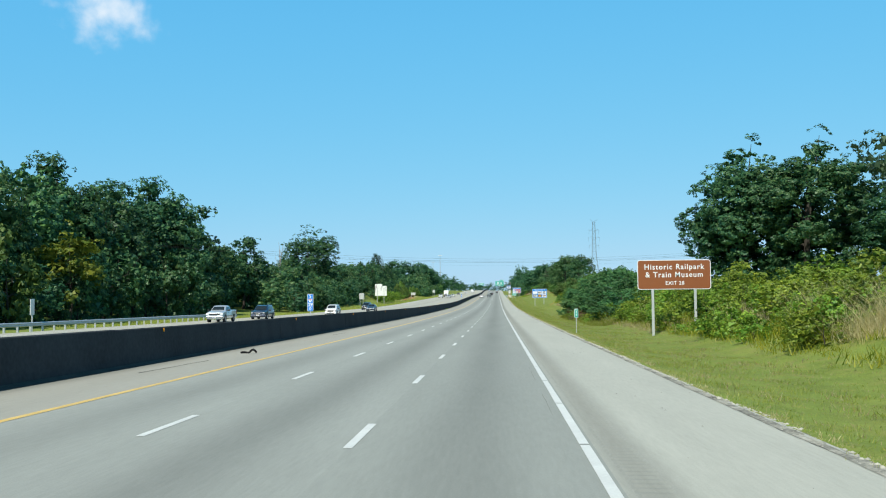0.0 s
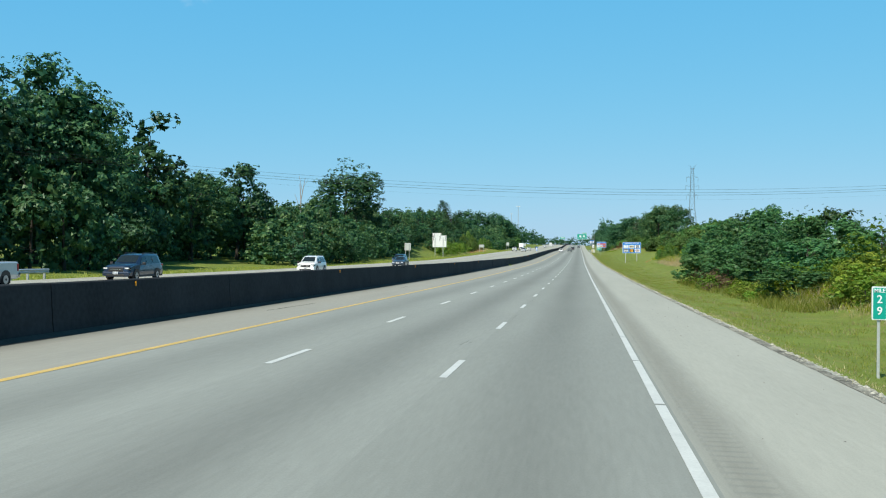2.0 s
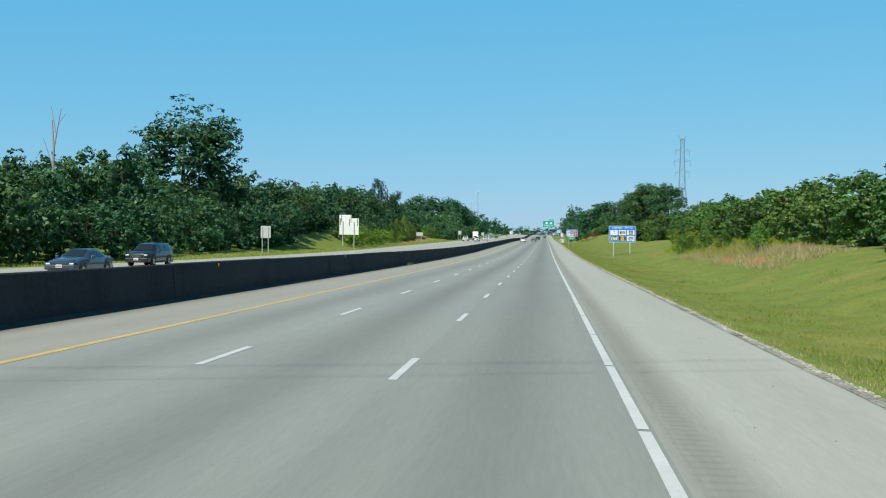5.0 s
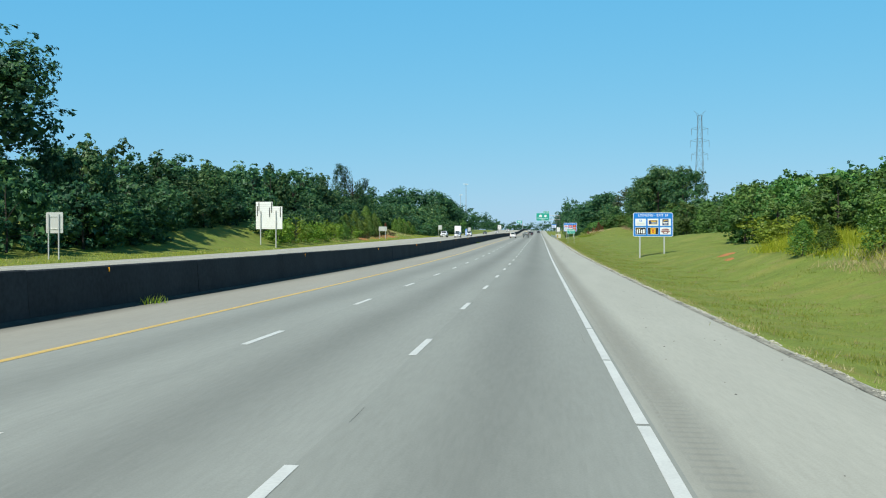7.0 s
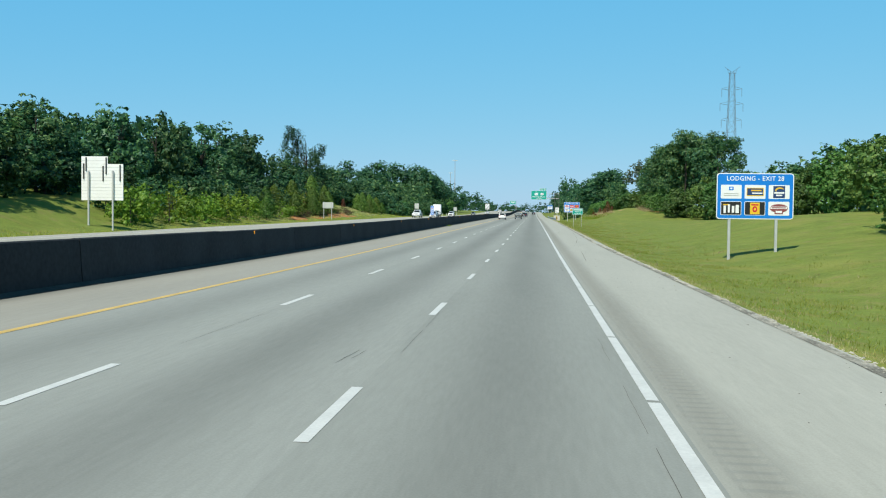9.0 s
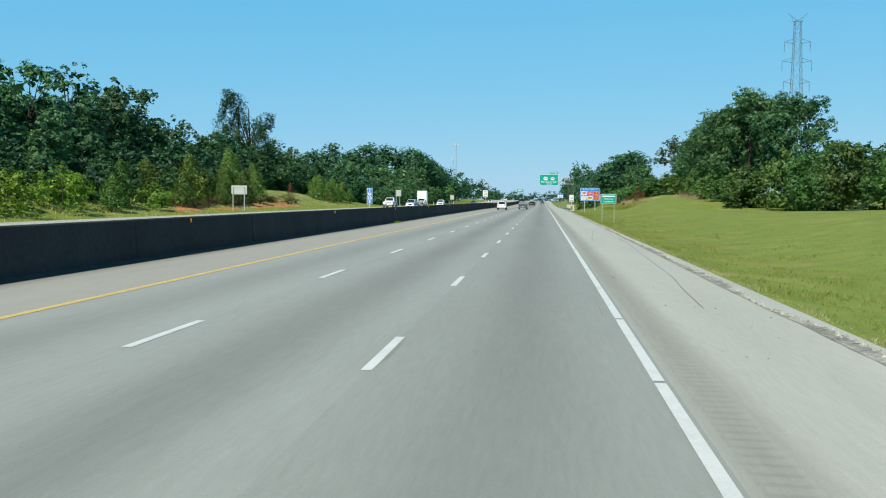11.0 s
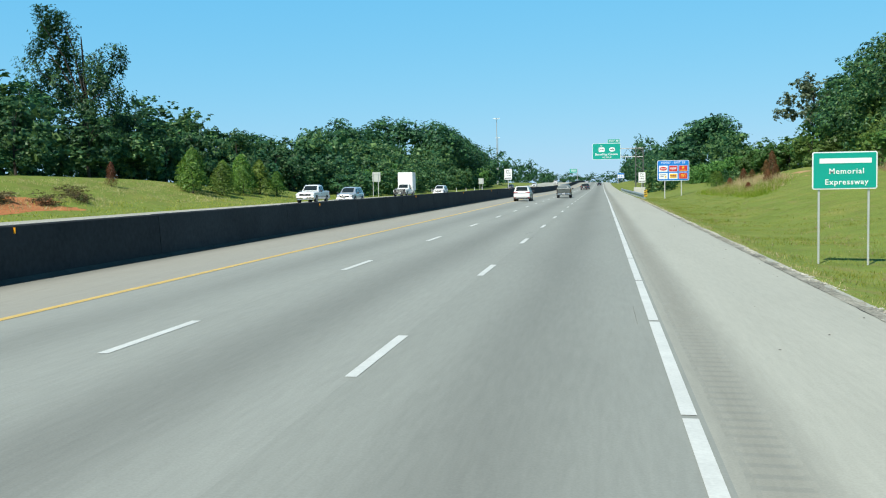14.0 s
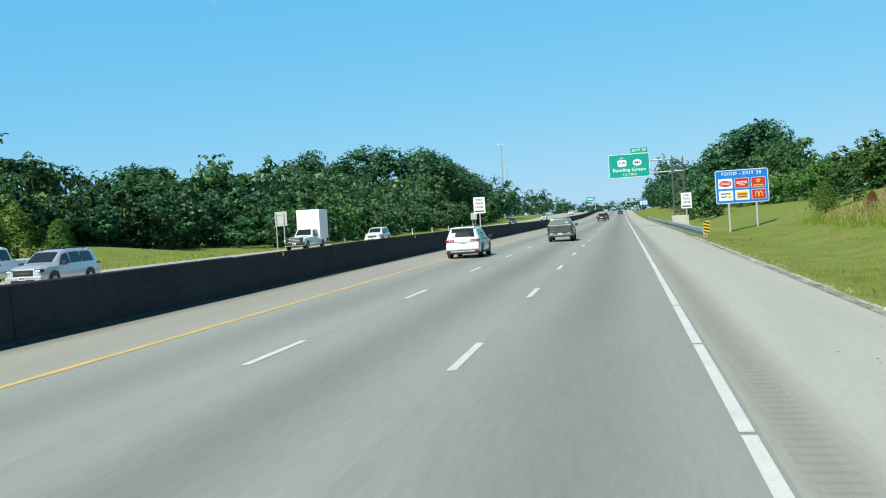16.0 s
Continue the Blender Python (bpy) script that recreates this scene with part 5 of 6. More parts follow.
for x, z0, z1 in ((-1.9, zs + 2.1, zt1 - 0.7), (-1.65, zs + 2.9, zt1 - 0.1), (0.1, zs + 1.9, zt2 - 0.2), (0.42, zs + 2.6, zt1 - 0.1), (1.85, zs + 1.9, zt2 - 0.1)):
    part("stiffener", boxed((x - 0.05, 0.04, z0), (x + 0.05, 0.10, z1)), M_trim, s)
posts(s, (-42.85, 354, b), (-1.35, 1.15), zt2 - 0.7, y=-0.02, r=0.08)
s = sign_at("delineator_sign", "narrow pale sign standing edge-on behind the guardrail", -34.6, 70)
part("panel", boxed((-0.03, -0.3, 1.7), (0.03, 0.3, 2.9), 0.01), M_alu, s)
posts(s, (-34.6, 70, prof(70)), (0,), 2.7, y=0.0, r=0.04)
for k in range(6):
    y = 604 + 17 * k
    s = root("marker_post", "white plastic marker post beside the opposite road", "marker post", (-34.2, y, ground_z(-34.2, y)), group="marker posts")
    part("post", boxed((-0.05, -0.05, -0.1), (0.05, 0.05, 1.1), 0.01), S_white, s)
s = sign_at("sign_back", "bare grey back of a road sign on two posts", -35.8, 700, "sign backs")
part("panel", plate(rounded(1.5, 1.7, 0.08, 4, 0, 3.2), 0.1, 0.13), M_alu, s)
posts(s, (-35.8, 700, prof(700)), (-0.4, 0.4), 3.9, y=0.0, r=0.05)

# overhead cantilever sign
s = root("overhead_sign", "green overhead exit sign on a steel cantilever truss", "road sign", (0, 593, 0))
p = sign_panel(s, 5.25, 3.05, 1.5, 9.05, 0, S_green, S_white, r=0.2)
sign_panel(s, 2.3, 0.72, 2.85, 10.98, 0, S_green, S_white, "exit_tab", r=0.1)
letters("EXIT 28", 0.44, (2.85, 10.98), -0.014, S_white, s, width=1.75)
letters("TO", 0.3, (0.55, 10.05), -0.014, S_white, s)
shape(s, rounded(1.15, 0.85, 0.2, 5, 0.6, 9.4), -0.01, S_white, "route_shield")
letters("31W", 0.48, (0.6, 9.4), -0.02, S_black, s, width=0.85)
shape(s, disc(1.15, 0.85, 2.55, 9.4), -0.01, S_white, "route_shield")
letters("446", 0.48, (2.55, 9.4), -0.02, S_black, s, width=0.8)
letters("Bowling Green", 0.60, (1.5, 8.5), -0.014, S_white, s, width=4.2)
letters("1/2 MILE", 0.38, (1.5, 7.9), -0.014, S_white, s, width=1.7)
for z in (7.95, 9.55):
    for dy in (0.25, 1.15):
        part("chord", rod((-1.0, dy, z), (8.4, dy, z), 0.06), M_galv, s)
for k in range(9):
    x = -0.8 + 1.05 * k
    part("brace", rod((x, 0.25, 7.95 if k % 2 else 9.55), (x + 1.05, 0.25, 9.55 if k % 2 else 7.95), 0.035, n=6), M_lattice, s)
zb = prof(593) - 0.6
for x in (6.95, 8.35):
    for dy in (0.1, 1.3):
        part("mast_leg", rod((x, dy, 2.1), (x, dy, 9.75), 0.075), M_lattice, s)
for k in range(9):
    z = 2.1 + 0.85 * k
    part("brace", rod((6.95 if k % 2 else 8.35, 0.1, z), (8.35 if k % 2 else 6.95, 0.1, z + 0.85), 0.035, n=6), M_lattice, s)
    part("brace", rod((6.95 if k % 2 else 8.35, 1.3, z), (8.35 if k % 2 else 6.95, 1.3, z + 0.85), 0.035, n=6), M_lattice, s)
part("footing", boxed((6.6, -0.3, zb), (8.7, 1.7, 2.15), 0.06), material("footing_concrete", (0.55, 0.53, 0.48), 0.9, vary=0.12), s)

s = root("overhead_sign", "small distant green overhead sign above the median", "road sign", (-14.8, 975, prof(975)))
sign_panel(s, 4.2, 2.3, -0.8, 7.3, 0, S_green, S_white, r=0.15)
bars(s, -2.2, 0.6, (7.7, 7.1), 0.3, -0.01, S_white)
part("mast", rod((1.6, 0.3, -0.3), (1.6, 0.3, 8.4), 0.2, 0.14), M_galv, s)
part("arm", rod((1.6, 0.3, 7.4), (-2.6, 0.3, 7.4), 0.09), M_galv, s)
# small far service sign
s = sign_at("service_sign", "blue service sign far down the highway", 12.2, 1005)
sign_panel(s, 4.2, 3.2, 0, 3.9, 0, S_blue, S_white, r=0.2)
for k in range(6):
    shape(s, rounded(1.1, 0.9, 0.05, 3, (k % 3 - 1) * 1.3, 4.1 - (k // 3) * 1.1), -0.01, S_white, "logo_panel")
posts(s, (12.2, 1005, prof(1005)), (-1.3, 1.3), 4.6, r=0.09)


# ---- guardrails ----
W_SHAPE = [(0.0, -0.155), (-0.055, -0.12), (-0.075, -0.08), (-0.02, -0.02), (-0.02, 0.02), (-0.075, 0.08), (-0.055, 0.12), (0.0, 0.155)]


def guardrail(label, x, y0, y1, side):
    """Corrugated steel beam on posts; side is the way its face looks."""
    g = root("guardrail", label, "guardrail", (x, y0, ground_z(x, y0)))
    base = ground_z(x, y0)
    y = y0
    while y < y1:
        e = min(y + 3.81, y1)
        v, f = [], []
        for s in (y, e + 0.08):
            for dx, dz in W_SHAPE:
                v.append((-dx * side * -1 if False else dx * -side, s - y0, ground_z(x, s) - base + 0.58 + dz))
        n0 = len(W_SHAPE)
        for q in range(n0 - 1):
            f.append((q, q + 1, q + 1 + n0, q + n0))
        raw("beam", v, f, M_galv, g)
        for s in (y, y + 1.9):
            if s < y1:
                z = ground_z(x, s) - base
                part("post", boxed((0.06 * -side - 0.07, s - y0 - 0.05, z - 0.2), (0.06 * -side + 0.07, s - y0 + 0.05, z + 0.74)), M_galv, g)
        y = e
    return g


guardrail("galvanized steel guardrail beside the opposite carriageway", -34.2, -30, 117, 1)
guardrail("galvanized steel guardrail along the shoulder before the sign mast", 6.1, 539, 690, -1)

# ---- lattice tower ----
TX, TY = 53.7, 535
tz = ground_z(TX, TY)
tower = root("lattice_tower", "tall grey steel lattice transmission tower with three cross arms", "pylon", (TX, TY, tz))
TH = 41.8 - tz
levels = [0, 0.14, 0.26, 0.37, 0.47, 0.56, 0.64, 0.72, 0.79, 0.86, 0.93, 1.0]


def leg_at(t):
    return float(np.interp(t, (0, 0.3, 0.45, 0.7, 1), (3.1, 2.15, 1.25, 0.9, 0.62)))


for sx in (-1, 1):
    for sy in (-1, 1):
        v, f = [], []
        for k, a in enumerate(levels):
            for q in range(5):
                v.append((sx * leg_at(a) + 0.05 * math.cos(1.257 * q), sy * leg_at(a) + 0.05 * math.sin(1.257 * q), a * TH))
                if k:
                    f.append((5 * k - 5 + q, 5 * k - 5 + (q + 1) % 5, 5 * k + (q + 1) % 5, 5 * k + q))
        raw("leg", v, f, M_lattice, tower)
for a, b in zip(levels, levels[1:]):
    for k, ((ax, ay), (bx, by)) in enumerate((((-1, -1), (1, -1)), ((1, -1), (1, 1)), ((1, 1), (-1, 1)), ((-1, 1), (-1, -1)))):
        la, lb = leg_at(a), leg_at(b)
        bm = rod((ax * la, ay * la, a * TH), (bx * lb, by * lb, b * TH), 0.018, n=4)
        add_rod(bm, (bx * la, by * la, a * TH), (ax * lb, ay * lb, b * TH), 0.018, n=4)
        add_rod(bm, (ax * lb, ay * lb, b * TH), (bx * lb, by * lb, b * TH), 0.018, n=4)
        part("bracing", bm, M_lattice, tower)
for t, w in ((0.64, 2.7), (0.76, 3.1), (0.87, 2.7)):
    for sg in (-1, 1):
        l0 = leg_at(t)
        bm = rod((sg * l0, 0, t * TH), (sg * w, 0, t * TH + 0.4), 0.055, 0.04, 5)
        add_rod(bm, (sg * l0, 0, t * TH + 1.0), (sg * w, 0, t * TH + 0.4), 0.035, 0.03, 5)
        arm = part("cross_arm", bm, M_lattice, tower)
        part("insulator", rod((sg * w, 0, t * TH + 0.35), (sg * w, 0, t * TH - 1.8), 0.05, n=6), M_lattice, arm)

for sg in (-1, 1):
    bm = rod((0, 0, TH), (sg * 2.1, 0, TH + 1.6), 0.05, 0.03, 5)
    add_rod(bm, (0.62 * sg, 0, TH - 0.9), (sg * 1.4, 0, TH + 1.05), 0.025, 0.02, 4)
    part("earth_wire_horn", bm, M_lattice, tower)
part("top_bar", rod((-1.1, 0, TH - 0.2), (1.1, 0, TH - 0.2), 0.04, n=5), M_lattice, tower)

# wire fence on the hilltop
fence = root("wire_fence", "old wire fence with wooden posts on the hilltop", "fence", (29.2, 486, ground_z(29.2, 486)))
fz = ground_z(29.2, 486)
for k in range(11):
    y = 3.2 * k
    z = ground_z(29.2, 486 + y) - fz
    part("fence_post", rod((0, y, z - 0.3), (0.03, y, z + 1.25), 0.06, 0.055, 7), M_dead, fence)
    if k:
        zp = ground_z(29.2, 486 + y - 3.2) - fz
        for hgt in (0.4, 0.75, 1.1):
            part("wire", rod((0, y - 3.2, zp + hgt), (0, y, z + hgt), 0.008, n=4), M_galv, fence)

# high light masts
for x, y in ((-54, 918), (-73, 1103)):
    z = ground_z(x, y)
    h = 40.4 - z
    s = root("light_mast", "tall slender high-mast light pole with a ring of lamps", "street lamp", (x, y, z), group="light masts")
    part("pole", rod((0, 0, -0.3), (0, 0, h), 0.42, 0.16, 10), M_galv, s)
    bm = bmesh.new()
    for k in range(16):
        a, b = 6.2832 * k / 16, 6.2832 * (k + 1) / 16
        add_rod(bm, (1.1 * math.cos(a), 1.1 * math.sin(a), h - 0.3), (1.1 * math.cos(b), 1.1 * math.sin(b), h - 0.3), 0.06, n=5)
    ring = part("ring", bm, M_galv, s)
    for k in range(6):
        a = 6.2832 * k / 6
        part("lamp", boxed((1.35 * math.cos(a) - 0.3, 1.35 * math.sin(a) - 0.3, h - 0.6), (1.35 * math.cos(a) + 0.3, 1.35 * math.sin(a) + 0.3, h - 0.25), 0.06), M_alu_white, ring)

# overhead lines on wooden poles, crossing the highway aslant
def wire_z(x, z0):
    return z0 + 0.00064 * x + 0.00097 * x * x


for y0, z0, rr in ((158.3, 8.38, 0.009), (157.1, 7.99, 0.011), (158.9, 7.84, 0.012), (157.8, 7.29, 0.003)):
    w = root("power_cable", "thin dark overhead cable across the highway", "cable", (0, y0, 0), group="overhead cables")
    v, f = [], []
    for j, a in enumerate(np.linspace(-88, 88, 61)):
        for q in range(5):
            v.append((a, 0.38 * a + rr * math.cos(1.257 * q), wire_z(a, z0) + rr * math.sin(1.257 * q)))
            if j:
                f.append((5 * j - 5 + q, 5 * j - 5 + (q + 1) % 5, 5 * j + (q + 1) % 5, 5 * j + q))
    raw("cable", v, f, M_wire, w)
for x in (-88, 88):
    y = 158 + 0.38 * x
    z = ground_z(x, y)
    top = wire_z(x, 8.5) + 0.4
    s = root("utility_pole", "wooden utility pole carrying the overhead cables", "utility pole", (x, y, z), group="utility poles")
    part("pole", rod((0, 0, -0.4), (0, 0, top - z), 0.17, 0.12, 10), M_bark, s)
    part("cross_arm", boxed((-0.06, -1.1, top - z - 0.45), (0.06, 1.1, top - z - 0.32)), M_bark, s)


# ---- vehicles ----
def vehicle(name, label, category, at, turn, coat_mat, L, W, stations, windows, shield=None, rear_glass=None, wheels=(0.95, 0.92), r=0.36, belt_glass=M_glass, group="", floor=0.28):
    """A lofted body from (y, belt, top, half width at the belt, half width at the top), rear at y = 0."""
    car = root(name, label, category, at, turn, group)
    st = np.array(stations, float)

    def val(y, k):
        return float(np.interp(y, st[:, 0], st[:, k]))

    ys = sorted(set([round(q, 3) for q in np.linspace(0, L, 26)] + [round(float(q), 3) for q in st[:, 0]]))
    bm = bmesh.new()
    rings = []
    for y in ys:
        be, tp, hb, ht = (val(y, k) for k in (1, 2, 3, 4))
        half = [(hb * 0.82, floor), (hb * 0.95, floor + 0.05), (hb * 0.985, floor + 0.17), (hb + 0.005, 0.60), (hb + 0.002, min(0.64, be - 0.04)), (hb - 0.015, be), (ht, tp - 0.07), (ht - 0.035, tp - 0.025), (ht - 0.10, tp), (ht * 0.5, tp + 0.02)]
        pts = [(x, z) for x, z in half] + [(-x, z) for x, z in half[::-1]]
        rings.append([bm.verts.new((x, y, z)) for x, z in pts])
    for a, b in zip(rings, rings[1:]):
        for q in range(len(a)):
            j = (q + 1) % len(a)
            bm.faces.new((a[q], a[j], b[j], b[q]))
    bm.faces.new(rings[0])
    bm.faces.new(rings[-1][::-1])
    body = part("body", bm, coat_mat, car, smooth=False)
    body.data.shade_smooth()
    body.data.set_sharp_from_angle(angle=radians(32))
    # side glass
    for y0, y1, a, b in windows:
        for sg in (-1, 1):
            vv, ff = [], []
            n = 6
            for q in range(n + 1):
                for t, (s0, s1) in ((0.10, (y0, y1)), (0.90, (y0 + a, y1 - b))):
                    y = s0 + (s1 - s0) * q / n
                    be, tp, hb, ht = (val(y, k) for k in (1, 2, 3, 4))
                    x, z = hb - 0.015 + (ht - hb + 0.015) * t, be + (tp - 0.07 - be) * t
                    vv.append((sg * (x + 0.012), y, z))
            for q in range(n):
                ff.append((2 * q, 2 * q + 1, 2 * q + 3, 2 * q + 2))
            raw("side_window", vv, ff, belt_glass, car)
    for nm, span, mt in (("windshield", shield, M_glass), ("rear_window", rear_glass, M_glass)):
        if span:
            vv, ff = [], []
            n = 6
            for q in range(n + 1):
                y = span[0] + (span[1] - span[0]) * q / n
                tp, ht = val(y, 2), val(y, 4)
                slope = (val(y + 0.03, 2) - val(y - 0.03, 2)) / 0.06
                nl = math.hypot(1, slope)
                for x, dz in ((-ht + 0.13, 0.0), (-ht * 0.5, 0.02), (ht * 0.5, 0.02), (ht - 0.13, 0.0)):
                    vv.append((x, y - slope / nl * 0.016, tp + dz + 0.016 / nl))
            for q in range(n):
                for k in range(3):
                    c = 4 * q + k
                    ff.append((c, c + 1, c + 5, c + 4))
            raw(nm, vv, ff, mt, car)
    # wheels
    for y in (wheels[0], L - wheels[1]):
        hb = val(y, 3)
        for sg in (-1, 1):
            part("wheel_arch", rod((sg * (hb - 0.10), y, r + 0.04), (sg * (hb + 0.008), y, r + 0.03), r + 0.05, n=24), M_trim, car)
            bm = rod((sg * (hb - 0.22), y, r), (sg * (hb + 0.022), y, r), r, n=26)
            bmesh.ops.bevel(bm, geom=[e for e in bm.edges if abs(e.verts[0].co.x - e.verts[1].co.x) < 1e-4], offset=0.025, segments=2, affect="EDGES")
            wh = part("wheel", bm, M_tyre, car)
            bm = rod((sg * (hb - 0.02), y, r), (sg * (hb + 0.03), y, r), r * 0.62, r * 0.56, 20)
            rim = part("rim", bm, M_rim, wh)
            part("hub", rod((sg * (hb + 0.02), y, r), (sg * (hb + 0.045), y, r), r * 0.16, n=10), M_trim, wh)
    return car, val


def block(car, name, a, b, mat, bevel=0.02, label=""):
    return part(name, boxed(a, b, bevel), mat, car, label)


def both(car, name, x0, x1, y0, y1, z0, z1, mat, bevel=0.02):
    for sg in (-1, 1):
        block(car, name, (min(sg * x0, sg * x1), y0, z0), (max(sg * x0, sg * x1), y1, z1), mat, bevel)


def plate_bars(car, y, z, sign=-1):
    p = block(car, "number_plate", (-0.17, y - 0.012, z - 0.08), (0.17, y + 0.012, z + 0.08), S_white, 0.004)
    for k in range(6):
        x = -0.12 + 0.048 * k
        part("bar", boxed((x - 0.015, y + sign * 0.016 - 0.004, z - 0.04), (x + 0.015, y + sign * 0.016 + 0.004, z + 0.03)), S_navy, p)


def mirrors(car, hb, y, z, mat):
    for sg in (-1, 1):
        m = block(car, "mirror", (min(sg * (hb + 0.05), sg * (hb + 0.26)), y - 0.08, z - 0.02), (max(sg * (hb + 0.05), sg * (hb + 0.26)), y + 0.07, z + 0.17), mat, 0.035)
        part("mirror_arm", boxed((min(sg * (hb - 0.04), sg * (hb + 0.08)), y - 0.03, z), (max(sg * (hb - 0.04), sg * (hb + 0.08)), y + 0.03, z + 0.05)), M_trim, m)


def front_face(car, L, hw, mat_grille, lamp_z=0.78, bumper=None):
    grille = block(car, "grille", (-hw * 0.52, L - 0.10, 0.60), (hw * 0.52, L + 0.03, lamp_z + 0.05), mat_grille, 0.03)
    block(grille, "grille_bar", (-hw * 0.36, L + 0.02, lamp_z - 0.10), (hw * 0.36, L + 0.042, lamp_z - 0.07), M_chrome, 0.008)
    for sg in (-1, 1):
        lamp = block(car, "headlight", (min(sg * hw * 0.54, sg * hw * 0.95), L - 0.26, lamp_z - 0.09), (max(sg * hw * 0.54, sg * hw * 0.95), L - 0.015, lamp_z + 0.07), M_glass, 0.04)
        block(lamp, "lamp_lens", (min(sg * hw * 0.60, sg * hw * 0.88), L - 0.06, lamp_z - 0.05), (max(sg * hw * 0.60, sg * hw * 0.88), L - 0.004, lamp_z + 0.04), M_lamp_clear, 0.02)
    block(car, "bumper", (-hw * 0.95, L - 0.22, 0.32), (hw * 0.95, L + 0.05, 0.62), bumper or M_trim, 0.07)
    block(car, "air_intake", (-hw * 0.62, L + 0.02, 0.34), (hw * 0.62, L + 0.065, 0.46), M_trim, 0.015)
    both(car, "fog_lamp_pocket", hw * 0.68, hw * 0.86, L - 0.05, L + 0.045, 0.38, 0.50, M_trim, 0.02)
    plate_bars(car, L + 0.07, 0.53, 1)


def suv(name, label, at, turn, mat, L=4.85, W=1.92, H=1.72, group="", category="car"):
    hw = W / 2
    k = H / 1.72
    stt = [(0, 0.96 * k, 1.03 * k, hw - 0.07, hw - 0.13), (0.05, 1.01 * k, 1.10 * k, hw - 0.04, hw - 0.13), (0.20, 1.04 * k, 1.42 * k, hw - 0.02, hw - 0.20), (0.31, 1.05 * k, 1.60 * k, hw - 0.01, hw - 0.23), (0.42, 1.05 * k, H - 0.05, hw, hw - 0.24), (0.75, 1.05 * k, H - 0.01, hw, hw - 0.24), (1.6, 1.04 * k, H, hw, hw - 0.23), (2.4, 1.02 * k, H - 0.015, hw, hw - 0.23), (2.85, 1.01 * k, H - 0.10, hw, hw - 0.24), (3.60, 1.0 * k, 1.12 * k, hw, hw - 0.15), (4.2, 0.97 * k, 1.06 * k, hw - 0.02, hw - 0.14), (L - 0.22, 0.88 * k, 0.98 * k, hw - 0.06, hw - 0.18), (L - 0.06, 0.80, 0.90 * k, hw - 0.12, hw - 0.24), (L, 0.70, 0.78, hw - 0.18, hw - 0.30)]
    car, val = vehicle(name, label, category, at, turn, mat, L, W, stt, [(0.55, 1.50, 0.04, 0.02), (1.56, 2.42, 0.02, 0.02), (2.48, 3.42, 0.02, 0.46)], (2.90, 3.55), (0.075, 0.30), group=group)
    for sg in (-1, 1):
        lamp = block(car, "tail_light", (min(sg * hw * 0.47, sg * hw * 0.97), -0.045, 0.93 * k), (max(sg * hw * 0.47, sg * hw * 0.97), 0.10, 1.06 * k), M_lamp_red, 0.035)
        block(lamp, "lamp_wing", (min(sg * (hw - 0.06), sg * (hw - 0.012)), 0.02, 0.96 * k), (max(sg * (hw - 0.06), sg * (hw - 0.012)), 0.34, 1.05 * k), M_lamp_red, 0.02)
        block(lamp, "clear_strip", (min(sg * hw * 0.52, sg * hw * 0.80), -0.052, 0.96 * k), (max(sg * hw * 0.52, sg * hw * 0.80), -0.04, 0.985 * k), M_lamp_clear, 0.004)
    block(car, "rear_bumper", (-hw * 0.955, -0.085, 0.46), (hw * 0.955, 0.22, 0.78), mat, 0.06)
    block(car, "lower_cladding", (-hw * 0.94, -0.075, 0.25), (hw * 0.94, 0.20, 0.47), M_trim, 0.05)
    block(car, "bumper_strip", (-hw * 0.70, -0.09, 0.36), (hw * 0.70, -0.07, 0.42), M_galv, 0.008)
    both(car, "reflector", hw * 0.76, hw * 0.93, -0.092, -0.06, 0.39, 0.46, M_lamp_red, 0.012)
    block(car, "tailgate_trim", (-0.46, -0.03, 0.93 * k), (0.46, 0.0, 0.955 * k), M_chrome, 0.008)
    block(car, "plate_recess", (-0.30, -0.012, 0.80), (0.30, 0.01, 0.915 * k), M_alu, 0.01)
    block(car, "spoiler", (-hw + 0.30, 0.24, H - 0.075), (hw - 0.30, 0.62, H - 0.005), mat, 0.03)
    block(car, "exhaust", (hw * 0.42, -0.06, 0.24), (hw * 0.58, 0.1, 0.29), M_chrome, 0.02)
    plate_bars(car, -0.028, 0.86)
    for sg in (-1, 1):
        rail = part("roof_rail", boxed((sg * (hw - 0.36) - 0.018, 0.75, H + 0.03), (sg * (hw - 0.36) + 0.018, 2.45, H + 0.075), 0.014), M_trim, car)
        for y in (0.8, 2.4):
            part("rail_foot", boxed((sg * (hw - 0.36) - 0.016, y - 0.05, H - 0.03), (sg * (hw - 0.36) + 0.016, y + 0.05, H + 0.04)), M_trim, rail)
    both(car, "sill", hw - 0.06, hw + 0.012, 1.25, L - 1.35, 0.25, 0.37, M_trim, 0.02)
    both(car, "door_handle", hw - 0.01, hw + 0.025, 1.75, 1.92, 0.92 * k, 0.96 * k, mat, 0.01)
    both(car, "door_handle", hw - 0.01, hw + 0.025, 2.62, 2.79, 0.91 * k, 0.95 * k, mat, 0.01)
    both(car, "pillar", hw - 0.125, hw - 0.08, 1.50, 1.56, 1.10 * k, 1.40 * k, M_trim, 0.005)
    mirrors(car, hw, 3.25, 1.03 * k, M_trim)
    front_face(car, L, hw, M_trim, lamp_z=0.83, bumper=mat)
    return car


